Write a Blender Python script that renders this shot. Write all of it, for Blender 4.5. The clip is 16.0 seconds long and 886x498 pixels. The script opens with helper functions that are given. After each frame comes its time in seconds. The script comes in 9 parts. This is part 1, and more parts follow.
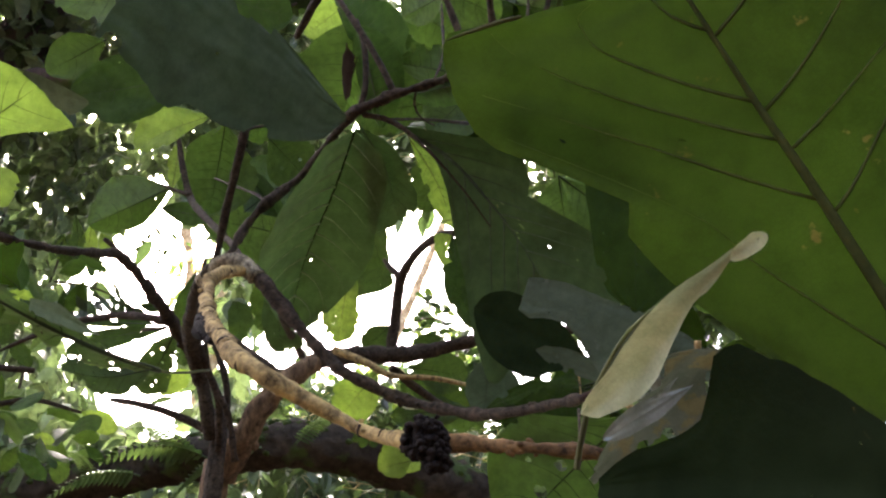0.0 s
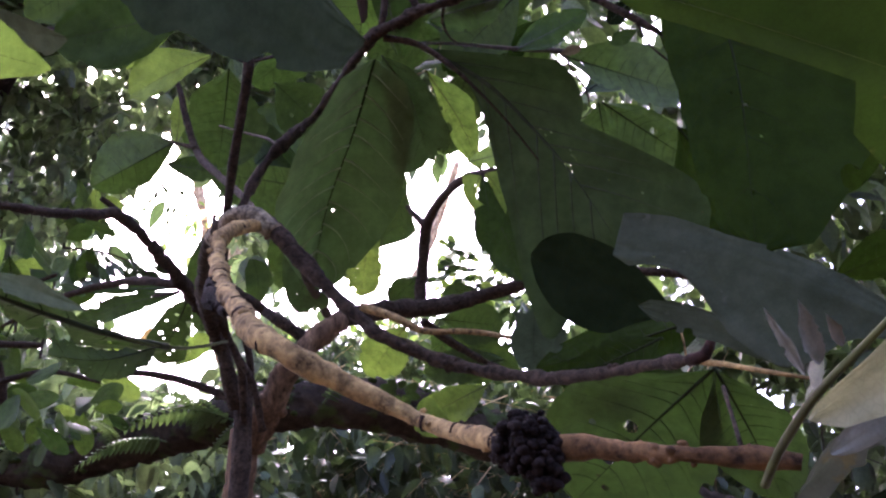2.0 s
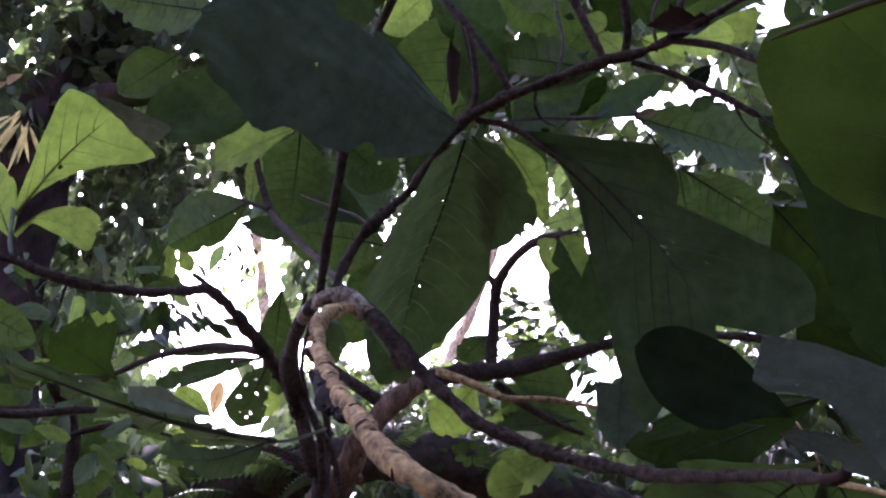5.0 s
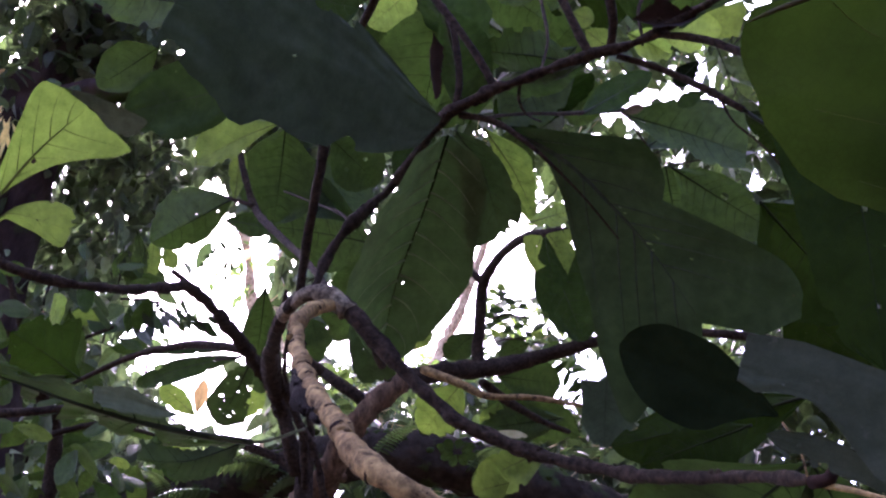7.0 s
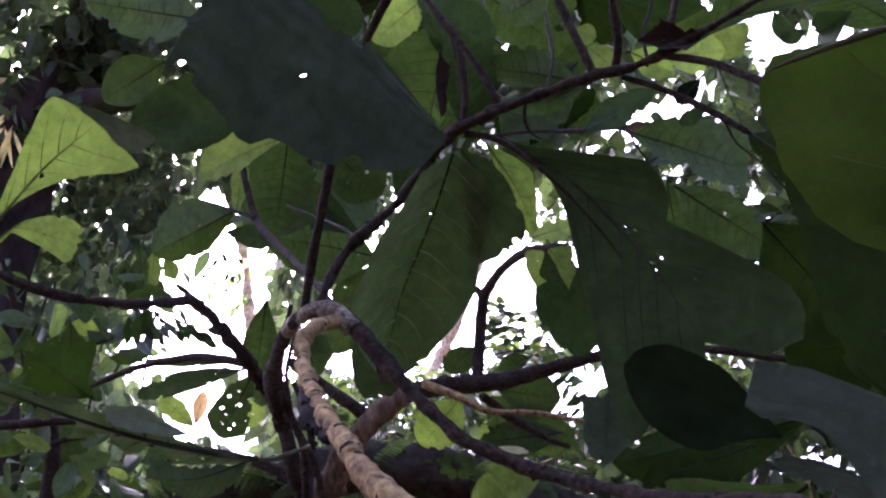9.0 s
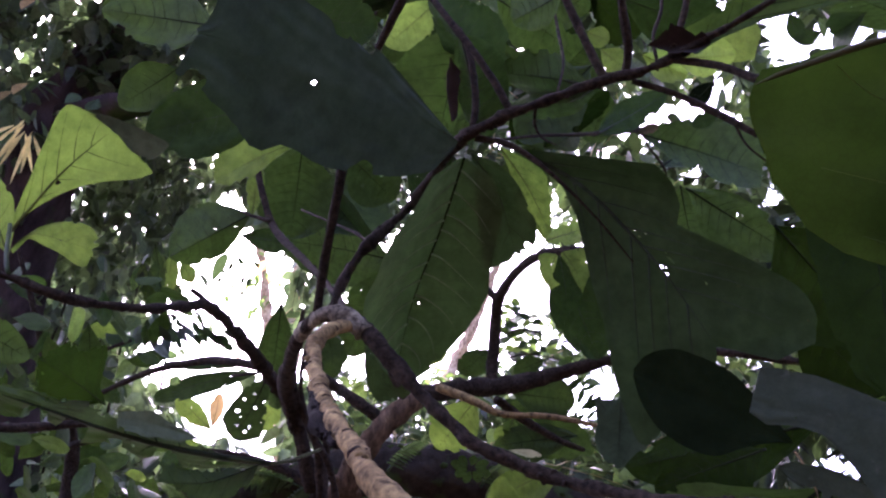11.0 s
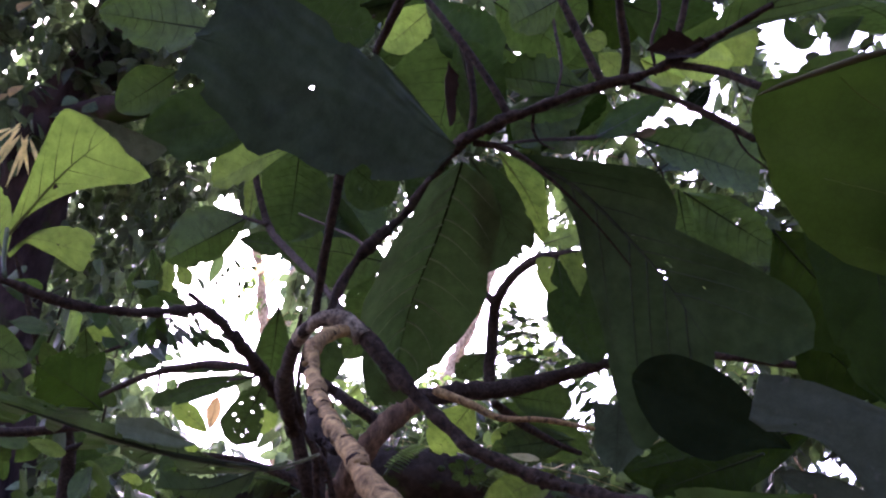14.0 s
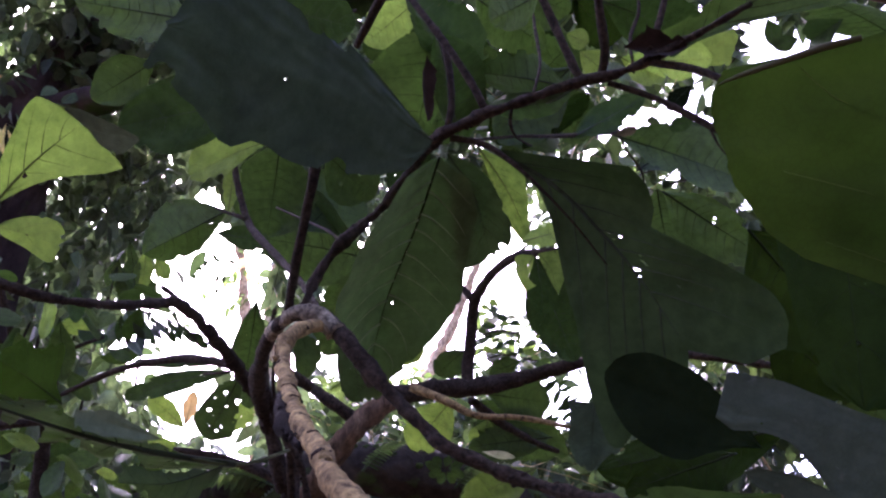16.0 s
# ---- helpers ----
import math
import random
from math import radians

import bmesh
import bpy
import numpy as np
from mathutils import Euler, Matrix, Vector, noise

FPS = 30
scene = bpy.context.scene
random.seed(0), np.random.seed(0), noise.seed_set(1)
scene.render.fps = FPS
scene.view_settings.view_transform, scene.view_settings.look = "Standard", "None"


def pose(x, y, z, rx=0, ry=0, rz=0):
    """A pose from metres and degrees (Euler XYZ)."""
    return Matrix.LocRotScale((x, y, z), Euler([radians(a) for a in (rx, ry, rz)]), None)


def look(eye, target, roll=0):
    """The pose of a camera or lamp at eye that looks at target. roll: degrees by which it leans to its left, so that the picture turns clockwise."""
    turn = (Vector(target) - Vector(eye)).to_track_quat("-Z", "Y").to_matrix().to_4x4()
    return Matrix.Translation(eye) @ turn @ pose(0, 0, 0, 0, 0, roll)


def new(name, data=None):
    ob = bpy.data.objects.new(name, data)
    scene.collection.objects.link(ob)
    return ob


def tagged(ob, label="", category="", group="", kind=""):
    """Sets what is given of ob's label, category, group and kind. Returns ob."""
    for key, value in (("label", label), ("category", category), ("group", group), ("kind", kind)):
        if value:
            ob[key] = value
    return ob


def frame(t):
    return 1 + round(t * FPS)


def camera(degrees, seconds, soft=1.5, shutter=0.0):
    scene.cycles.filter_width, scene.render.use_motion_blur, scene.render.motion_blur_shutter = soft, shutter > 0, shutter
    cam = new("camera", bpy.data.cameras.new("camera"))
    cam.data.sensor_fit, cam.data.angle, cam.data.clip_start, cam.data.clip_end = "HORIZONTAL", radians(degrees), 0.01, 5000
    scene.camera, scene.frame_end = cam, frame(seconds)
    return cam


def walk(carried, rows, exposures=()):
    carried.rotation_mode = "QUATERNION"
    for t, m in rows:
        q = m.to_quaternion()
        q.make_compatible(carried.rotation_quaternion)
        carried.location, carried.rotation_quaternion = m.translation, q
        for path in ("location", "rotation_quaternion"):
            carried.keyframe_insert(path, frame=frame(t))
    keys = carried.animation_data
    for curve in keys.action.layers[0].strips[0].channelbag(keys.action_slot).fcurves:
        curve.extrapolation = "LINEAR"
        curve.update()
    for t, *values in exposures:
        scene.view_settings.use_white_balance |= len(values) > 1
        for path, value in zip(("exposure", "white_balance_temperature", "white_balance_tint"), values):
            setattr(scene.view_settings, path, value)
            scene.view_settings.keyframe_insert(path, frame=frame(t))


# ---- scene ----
cam = camera(55.4, 16.0, soft=2.3)
METRES, EYE, TILT, LEAN, TURN = 0.35, 1.5, 40.0, 3.0, 0.0
ROWS = [
    (0.0, 0.0, 0.0, 0.0, 0.0, 0.0, 0.0),
    (0.5, 0.0056, 0.0884, -0.0795, -1.29, -0.86, 0.47),
    (1.0, -0.019, 0.149, -0.0121, -2.68, 0.67, 1.26),
    (1.5, -0.0162, 0.235, 0.0336, -0.81, -0.89, 2.18),
    (2.0, -0.0859, 0.3631, -0.0144, 0.87, -3.62, 3.02),
    (2.5, -0.1531, 0.4146, -0.0012, 3.12, -3.37, 3.76),
    (3.0, -0.1665, 0.4103, 0.0315, 4.17, -2.3, 3.95),
    (3.5, -0.1681, 0.3646, 0.0831, 4.46, -1.47, 3.77),
    (4.0, -0.1931, 0.3487, 0.1183, 4.46, -0.79, 3.45),
    (6.5, -0.2058, 0.4004, 0.1053, 4.0, -0.87, 3.16),
    (7.0, -0.1872, 0.4114, 0.1138, 3.57, -0.99, 3.11),
    (7.5, -0.1766, 0.4022, 0.1283, 3.3, -0.82, 2.86),
    (8.0, -0.1819, 0.3907, 0.1353, 3.37, -0.62, 2.86),
    (8.5, -0.1973, 0.3961, 0.1317, 3.58, -0.49, 2.92),
    (9.0, -0.2065, 0.395, 0.1368, 3.41, -0.31, 2.66),
    (11.5, -0.185, 0.3851, 0.1441, 4.87, -0.09, 2.86),
    (12.0, -0.1922, 0.3882, 0.146, 5.1, -0.02, 2.99),
    (12.5, -0.1994, 0.3807, 0.1528, 5.35, 0.02, 3.27),
    (13.0, -0.1947, 0.38, 0.1558, 5.22, -0.02, 3.24),
    (13.5, -0.1898, 0.3845, 0.153, 4.78, -0.11, 3.02),
    (14.0, -0.1911, 0.3865, 0.1503, 4.35, 0.02, 2.79),
    (14.5, -0.1836, 0.3737, 0.1647, 3.87, 0.17, 2.45),
    (15.0, -0.1824, 0.3739, 0.1656, 3.37, 0.06, 2.24),
    (15.5, -0.1759, 0.3948, 0.154, 3.17, -0.12, 2.15),
    (16.0, -0.1684, 0.406, 0.1433, 3.24, -0.19, 2.04),
]
EXPOSURES = [(0.0, 0.72), (0.5, 0.95), (1.0, 1.38), (1.5, 1.26), (1.8, 0.7), (2.1, 0.42), (2.8, 0.28), (3.5, 0.2), (6.5, 0.05), (16.0, 0.0)]
walk(cam, [(t, pose(0, 0, EYE, TILT, LEAN, TURN) @ pose(METRES * x, METRES * y, METRES * z, 90 + pitch, roll, yaw)) for t, x, y, z, yaw, pitch, roll in ROWS],
     [(t, 3.45 + e, 6700 - 1250 * min(1, t / 2.5), 15 + 32 * min(1, t / 2.5)) for t, e in EXPOSURES])

# world: an overcast sky over the forest, and a weak wide sun behind the cloud
world = bpy.data.worlds.new("overcast_sky")
scene.world = world
world.use_nodes = True
nt = world.node_tree
sky = nt.nodes.new("ShaderNodeTexSky")
sky.sky_type, sky.sun_disc = "NISHITA", False
sky.sun_elevation, sky.sun_rotation = radians(55), radians(-25)
sky.air_density, sky.dust_density, sky.ozone_density = 1.0, 6.5, 0.45
nt.links.new(sky.outputs["Color"], nt.nodes["Background"].inputs["Color"])
nt.nodes["Background"].inputs["Strength"].default_value = 0.15

sun_data = bpy.data.lights.new("sun", "SUN")
sun_data.energy, sun_data.angle, sun_data.color = 1.2, radians(25), (1.0, 0.97, 0.9)
sun = new("sun", sun_data)
sun.matrix_world = look((0, 0, 30), (9.0, -19.0, 0))


# ---- materials ----
def nodes_of(name):
    mat = bpy.data.materials.new(name)
    mat.use_nodes = True
    t = mat.node_tree
    return mat, t, t.nodes["Principled BSDF"], t.nodes["Material Output"]


def noise_ramp(t, scale, stops, detail=6.0, rough=0.6, coord="Object", stretch=(1, 1, 1)):
    tc = t.nodes.new("ShaderNodeTexCoord")
    mp = t.nodes.new("ShaderNodeMapping")
    mp.inputs["Scale"].default_value = stretch
    t.links.new(tc.outputs[coord], mp.inputs["Vector"])
    n = t.nodes.new("ShaderNodeTexNoise")
    n.inputs["Scale"].default_value, n.inputs["Detail"].default_value, n.inputs["Roughness"].default_value = scale, detail, rough
    t.links.new(mp.outputs["Vector"], n.inputs["Vector"])
    r = t.nodes.new("ShaderNodeValToRGB")
    el = r.color_ramp.elements
    while len(el) < len(stops):
        el.new(0.5)
    for e, (p, c) in zip(el, stops):
        e.position, e.color = p, (*c, 1)
    t.links.new(n.outputs["Fac"], r.inputs["Fac"])
    return n, r


def mix_rgb(t, a, b, fac, mode="MIX"):
    m = t.nodes.new("ShaderNodeMix")
    m.data_type, m.blend_type = "RGBA", mode
    for sock, val in ((m.inputs["Factor"], fac), (m.inputs[6], a), (m.inputs[7], b)):
        if hasattr(val, "is_output"):
            t.links.new(val, sock)
        elif isinstance(val, tuple):
            sock.default_value = (*val, 1)
        else:
            sock.default_value = val
    return m.outputs[2]


def bump(t, bsdf, height, strength, distance):
    b = t.nodes.new("ShaderNodeBump")
    b.inputs["Strength"].default_value, b.inputs["Distance"].default_value = strength, distance
    t.links.new(height, b.inputs["Height"])
    t.links.new(b.outputs["Normal"], bsdf.inputs["Normal"])
    return b


def leaf_material(name, under, glow, through_it=0.5, rough=0.45, spots=(0.09, 0.07, 0.025), spotty=0.7, island=False, sheen=0.4):
    """A thin leaf: diffuse and glossy skin, light shining through the blade."""
    mat, t, bsdf, out = nodes_of(name)
    dark = tuple(c * 0.62 for c in under)
    n, r = noise_ramp(t, 22, ((0.3, dark), (0.62, under)), coord="Object")
    n2, r2 = noise_ramp(t, 75, ((spotty, (0, 0, 0)), (spotty + 0.05, (0.7, 0.7, 0.7))), detail=4)
    col = mix_rgb(t, r.outputs["Color"], spots, r2.outputs["Color"])
    n3, r3 = noise_ramp(t, 14, ((0.3, tuple(c * 0.55 for c in glow)), (0.65, glow)), detail=5)
    glow_col = mix_rgb(t, r3.outputs["Color"], tuple(c * 0.5 for c in spots), r2.outputs["Color"])
    # net of fine veins
    tc = t.nodes.new("ShaderNodeTexCoord")
    vo = t.nodes.new("ShaderNodeTexVoronoi")
    vo.feature = "DISTANCE_TO_EDGE"
    vo.inputs["Scale"].default_value = 420
    t.links.new(tc.outputs["Object"], vo.inputs["Vector"])
    vr = t.nodes.new("ShaderNodeValToRGB")
    vr.color_ramp.elements[0].color, vr.color_ramp.elements[1].color = (0.85, 0.85, 0.85, 1), (1, 1, 1, 1)
    vr.color_ramp.elements[1].position = 0.14
    t.links.new(vo.outputs["Distance"], vr.inputs["Fac"])
    if not island:
        col = mix_rgb(t, col, vr.outputs["Color"], 0.5, "MULTIPLY")
        glow_col = mix_rgb(t, glow_col, vr.outputs["Color"], 1.0, "MULTIPLY")
    # blotches
    nb, rb = noise_ramp(t, 58, ((0.36, (0.72, 0.74, 0.7)), (0.6, (1.08, 1.06, 1.08))), detail=7, rough=0.7)
    col = mix_rgb(t, col, rb.outputs["Color"], 1.0, "MULTIPLY")
    glow_col = mix_rgb(t, glow_col, rb.outputs["Color"], 1.0, "MULTIPLY")
    # each leaf a little different
    if island:
        rnd = t.nodes.new("ShaderNodeNewGeometry").outputs["Random Per Island"]
    else:
        rnd = t.nodes.new("ShaderNodeObjectInfo").outputs["Random"]
    hs = t.nodes.new("ShaderNodeMapRange")
    hs.inputs["To Min"].default_value, hs.inputs["To Max"].default_value = (0.4, 1.7) if island else (0.75, 1.2)
    t.links.new(rnd, hs.inputs["Value"])
    for i, c in enumerate((col, glow_col)):
        h = t.nodes.new("ShaderNodeHueSaturation")
        t.links.new(hs.outputs["Result"], h.inputs["Value"])
        t.links.new(c, h.inputs["Color"])
        if i == 0:
            t.links.new(h.outputs["Color"], bsdf.inputs["Base Color"])
        else:
            tr = t.nodes.new("ShaderNodeBsdfTranslucent")
            t.links.new(h.outputs["Color"], tr.inputs["Color"])
    bsdf.inputs["Roughness"].default_value = rough
    bsdf.inputs["Specular IOR Level"].default_value = sheen
    bump(t, bsdf, n2.outputs["Fac"], 0.25, 0.002)
    mx = t.nodes.new("ShaderNodeMixShader")
    mx.inputs["Fac"].default_value = through_it
    t.links.new(bsdf.outputs["BSDF"], mx.inputs[1])
    t.links.new(tr.outputs["BSDF"], mx.inputs[2])
    t.links.new(mx.outputs["Shader"], out.inputs["Surface"])
    return mat


def bark_material(name, light, dark, scale=60, rough=0.85, moss=None, moss_at=0.55, deep=0.004, stretch=(1, 1, 1)):
    mat, t, bsdf, out = nodes_of(name)
    n, r = noise_ramp(t, scale, ((0.35, dark), (0.68, light)), detail=8, rough=0.7, stretch=stretch)
    n2, r2 = noise_ramp(t, scale * 0.2, ((0.35, (0.55, 0.5, 0.48)), (0.7, (1.1, 1.08, 1.05))), detail=4)
    col = mix_rgb(t, r.outputs["Color"], r2.outputs["Color"], 1.0, "MULTIPLY")
    if moss:
        n3, r3 = noise_ramp(t, scale * 0.35, ((moss_at, (0, 0, 0)), (moss_at + 0.08, (1, 1, 1))), detail=7)
        col = mix_rgb(t, col, moss, r3.outputs["Color"])
    t.links.new(col, bsdf.inputs["Base Color"])
    bsdf.inputs["Roughness"].default_value = rough
    bsdf.inputs["Specular IOR Level"].default_value = 0.06
    bump(t, bsdf, n.outputs["Fac"], 0.6, deep)
    return mat


LEAF_DARK = leaf_material("mature_leaf", (0.039, 0.067, 0.022), (0.025, 0.054, 0.008), 0.42, 0.6, sheen=0.06)
LEAF_GREY = leaf_material("greyish_leaf", (0.07, 0.117, 0.045), (0.02, 0.045, 0.008), 0.3, 0.5, sheen=0.2)
LEAF_LONG = leaf_material("long_leaf", (0.047, 0.079, 0.03), (0.013, 0.031, 0.005), 0.3, 0.5, sheen=0.15)
LEAF_DUSK = leaf_material("dusky_leaf", (0.042, 0.066, 0.036), (0.014, 0.026, 0.013), 0.3, 0.5, sheen=0.3)
# green darkened to carry the shadow of leaves overhead
LEAF_DIM = leaf_material("shade_toned_leaf", (0.025, 0.035, 0.023), (0.007, 0.015, 0.005), 0.25, 0.6, sheen=0.15, spotty=0.8)
# pale colour that stands in for the sky's gleam on a leaf
LEAF_SHEEN = leaf_material("leaf_gleam_strip", (0.2, 0.215, 0.2), (0.04, 0.05, 0.035), 0.2, 0.25, sheen=0.7, spotty=0.85)
LEAF_GREEN = leaf_material("deep_green_leaf", (0.016, 0.028, 0.007), (0.014, 0.03, 0.003), 0.5, 0.7, sheen=0.03)
# near-black green; the shade of the leaves above is put into it
LEAF_DEEP = leaf_material("shade_dark_leaf", (0.0092, 0.0142, 0.0058), (0.0035, 0.008, 0.002), 0.25, 0.75, sheen=0.02)
LEAF_MID = leaf_material("green_leaf", (0.038, 0.062, 0.022), (0.036, 0.07, 0.009), 0.5, 0.55, sheen=0.25)
LEAF_LIGHT = leaf_material("young_leaf", (0.105, 0.158, 0.045), (0.188, 0.29, 0.036), 0.6, 0.55, sheen=0.3)
LEAF_NEAR = leaf_material("broad_leaf", (0.021, 0.033, 0.009), (0.02, 0.04, 0.004), 0.6, 0.6, spots=(0.14, 0.1, 0.03), spotty=0.66, sheen=0.12)
LEAF_PALE = leaf_material("pale_leaf", (0.045, 0.053, 0.034), (0.015, 0.025, 0.01), 0.25, 0.7, sheen=0.05, spotty=0.64, spots=(0.062, 0.066, 0.05))
LEAF_FOLD = leaf_material("folded_leaf_back", (0.085, 0.105, 0.055), (0.024, 0.036, 0.018), 0.25, 0.6, sheen=0.1, spotty=0.8)
LEAF_SHRUB = leaf_material("shrub_leaf", (0.04, 0.066, 0.02), (0.05, 0.09, 0.012), 0.48, 0.6, sheen=0.06)
LEAF_RIM = leaf_material("rolled_leaf_rim", (0.06, 0.058, 0.026), (0.04, 0.045, 0.01), 0.4, 0.7, sheen=0.1)
LEAF_RAG = leaf_material("ragged_leaf", (0.04, 0.06, 0.022), (0.022, 0.043, 0.006), 0.42, 0.55, sheen=0.25)
LEAF_FILM = leaf_material("skeletal_leaf", (0.06, 0.063, 0.05), (0.045, 0.055, 0.035), 0.35, 0.55, sheen=0.15, spotty=0.55)
LEAF_CREAM = leaf_material("cream_leaf_underside", (0.36, 0.37, 0.25), (0.26, 0.28, 0.14), 0.4, 0.65, sheen=0.2, spotty=0.85)
LEAF_YELLOW = leaf_material("yellow_leaf", (0.6, 0.42, 0.18), (0.75, 0.5, 0.18), 0.55, 0.6)
LEAF_STRAW = leaf_material("straw_leaf", (0.95, 0.78, 0.32), (0.95, 0.8, 0.3), 0.6, 0.5, spotty=0.9)
LEAF_DEAD = leaf_material("dead_leaf", (0.03, 0.021, 0.018), (0.012, 0.007, 0.005), 0.2, 0.8, sheen=0.1)
LEAF_BROWN = leaf_material("dry_brown_leaf", (0.12, 0.09, 0.055), (0.07, 0.05, 0.02), 0.35, 0.6, sheen=0.2)
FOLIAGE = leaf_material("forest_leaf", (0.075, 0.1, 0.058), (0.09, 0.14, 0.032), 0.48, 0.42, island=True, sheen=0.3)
# brighter copy of the forest leaf, with sunlight put into its colour
FOLIAGE_LIT = leaf_material("forest_leaf_sun_tint", (0.09, 0.125, 0.05), (0.17, 0.26, 0.05), 0.55, 0.42, island=True, sheen=0.3)
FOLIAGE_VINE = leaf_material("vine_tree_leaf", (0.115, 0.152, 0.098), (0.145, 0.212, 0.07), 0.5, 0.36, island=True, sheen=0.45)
# darker copy of the forest leaf; its colour holds the shade
FOLIAGE_DEEP = leaf_material("forest_leaf_shade_tint", (0.055, 0.075, 0.045), (0.048, 0.08, 0.02), 0.42, 0.4, island=True)
FOLIAGE_SINGLE = leaf_material("vine_leaf", (0.075, 0.11, 0.056), (0.1, 0.165, 0.035), 0.45, 0.45, sheen=0.2)
VEIN = bark_material("leaf_vein", (0.055, 0.066, 0.022), (0.028, 0.036, 0.014), 90, 0.6, deep=0.0005)
VEIN_DIM = bark_material("dim_leaf_vein", (0.04, 0.052, 0.036), (0.022, 0.03, 0.02), 90, 0.6, deep=0.0005)
VEIN_FAINT = bark_material("faint_leaf_vein", (0.17, 0.22, 0.13), (0.11, 0.15, 0.09), 90, 0.6, deep=0.0005)
VEIN_DEEP = bark_material("dark_leaf_vein", (0.012, 0.017, 0.006), (0.007, 0.01, 0.004), 90, 0.7, deep=0.0005)
VEIN_OLIVE = bark_material("olive_leaf_vein", (0.085, 0.105, 0.03), (0.05, 0.065, 0.02), 90, 0.6, deep=0.0005)
BARK = bark_material("brown_bark", (0.056, 0.04, 0.029), (0.006, 0.005, 0.004), 170, deep=0.007)
BARK_PALE = bark_material("tan_bark", (0.34, 0.24, 0.105), (0.035, 0.023, 0.012), 110, deep=0.004, stretch=(1, 1, 1))
BARK_RUST = bark_material("rust_bark", (0.15, 0.085, 0.036), (0.02, 0.012, 0.008), 150, deep=0.005)
BARK_GREY = bark_material("lichen_bark", (0.34, 0.3, 0.22), (0.02, 0.016, 0.013), 150, deep=0.004)
BARK_OLD = bark_material("ridged_bark", (0.15, 0.095, 0.055), (0.022, 0.014, 0.009), 90, deep=0.006, stretch=(1, 1, 0.3))
SCAR = bark_material("leaf_scar", (0.03, 0.015, 0.011), (0.007, 0.004, 0.004), 150, deep=0.002)
GALL = bark_material("gall", (0.014, 0.0095, 0.0085), (0.003, 0.002, 0.002), 140, deep=0.004)
TRUNK_BARK = bark_material("forest_bark", (0.085, 0.062, 0.062), (0.015, 0.011, 0.012), 9, deep=0.03, moss=(0.03, 0.05, 0.015), stretch=(1, 1, 0.25))
TRUNK_PALE = bark_material("pale_forest_bark", (0.85, 0.68, 0.44), (0.16, 0.1, 0.06), 22, deep=0.03, stretch=(1, 1, 0.6))
MOSSY = bark_material("mossy_bark", (0.05, 0.04, 0.032), (0.016, 0.013, 0.011), 25, deep=0.02, moss=(0.03, 0.045, 0.014), moss_at=0.55)
MOSS = bark_material("moss", (0.05, 0.075, 0.02), (0.015, 0.025, 0.008), 120, deep=0.003)
SOIL = bark_material("forest_floor", (0.13, 0.09, 0.055), (0.04, 0.03, 0.02), 2.5, deep=0.05, moss=(0.05, 0.08, 0.025), moss_at=0.56)


# ---- builders ----
def mesh_object(name, verts, faces, mat, parent=None, label="", smooth=True):
    me = bpy.data.meshes.new(name)
    me.from_pydata([tuple(v) for v in verts], [], faces)
    me.materials.append(mat)
    if smooth:
        me.polygons.foreach_set("use_smooth", [True] * len(me.polygons))
    ob = new(name, me)
    if parent:
        ob.parent = parent
        ob.matrix_parent_inverse = Matrix.Translation(parent.location).inverted() if parent.type == "EMPTY" else Matrix()
    if label:
        tagged(ob, label)
    return ob


def thing(name, at, label, category, group="", kind=""):
    ob = new(name)
    ob.empty_display_size = 0.05
    ob.location = at
    ob.matrix_world = Matrix.Translation(at)
    return tagged(ob, label, category, group, kind)


def spline(points, step):
    """Points (x, y, z, r) on a smooth curve through those given."""
    p = [np.array(q, float) for q in points]
    p = [2 * p[0] - p[1]] + p + [2 * p[-1] - p[-2]]
    out = []
    for i in range(1, len(p) - 2):
        a, b, c, d = p[i - 1:i + 3]
        n = max(2, int(np.linalg.norm((c - b)[:3]) / step))
        for k in range(n):
            u = k / n
            out.append(0.5 * (2 * b + (c - a) * u + (2 * a - 5 * b + 4 * c - d) * u * u + (3 * b - a - 3 * c + d) * u ** 3))
    out.append(p[-2])
    return np.array(out)


def tube_data(points, sides=10, step=0.01, rough=0.08, seed=0, fine=40.0):
    """Vertices and faces of a tapered, slightly knobbly tube."""
    c = spline(points, step)
    verts, faces = [], []
    up = np.array((0.13, 0.31, 0.94))
    for i, q in enumerate(c):
        d = c[min(i + 1, len(c) - 1)][:3] - c[max(i - 1, 0)][:3]
        d /= np.linalg.norm(d) + 1e-9
        x = np.cross(d, up)
        x /= np.linalg.norm(x) + 1e-9
        y = np.cross(d, x)
        up = np.cross(x, d)
        r = max(q[3], 0.00012)
        for k in range(sides):
            a = 2 * math.pi * k / sides
            w = x * math.cos(a) + y * math.sin(a)
            pos = q[:3] + w * r
            at = Vector(pos)
            f = 1 + rough * (2 * noise.noise(at * fine + Vector((seed, 0, 0))) + 1.1 * noise.noise(at * fine * 4.3 + Vector((0, seed, 0))))
            verts.append(q[:3] + w * r * f)
    m = len(c)
    for i in range(m - 1):
        for k in range(sides):
            faces.append((i * sides + k, i * sides + (k + 1) % sides, (i + 1) * sides + (k + 1) % sides, (i + 1) * sides + k))
    faces.append(tuple(range(sides))[::-1])
    faces.append(tuple((m - 1) * sides + k for k in range(sides)))
    return verts, faces, c


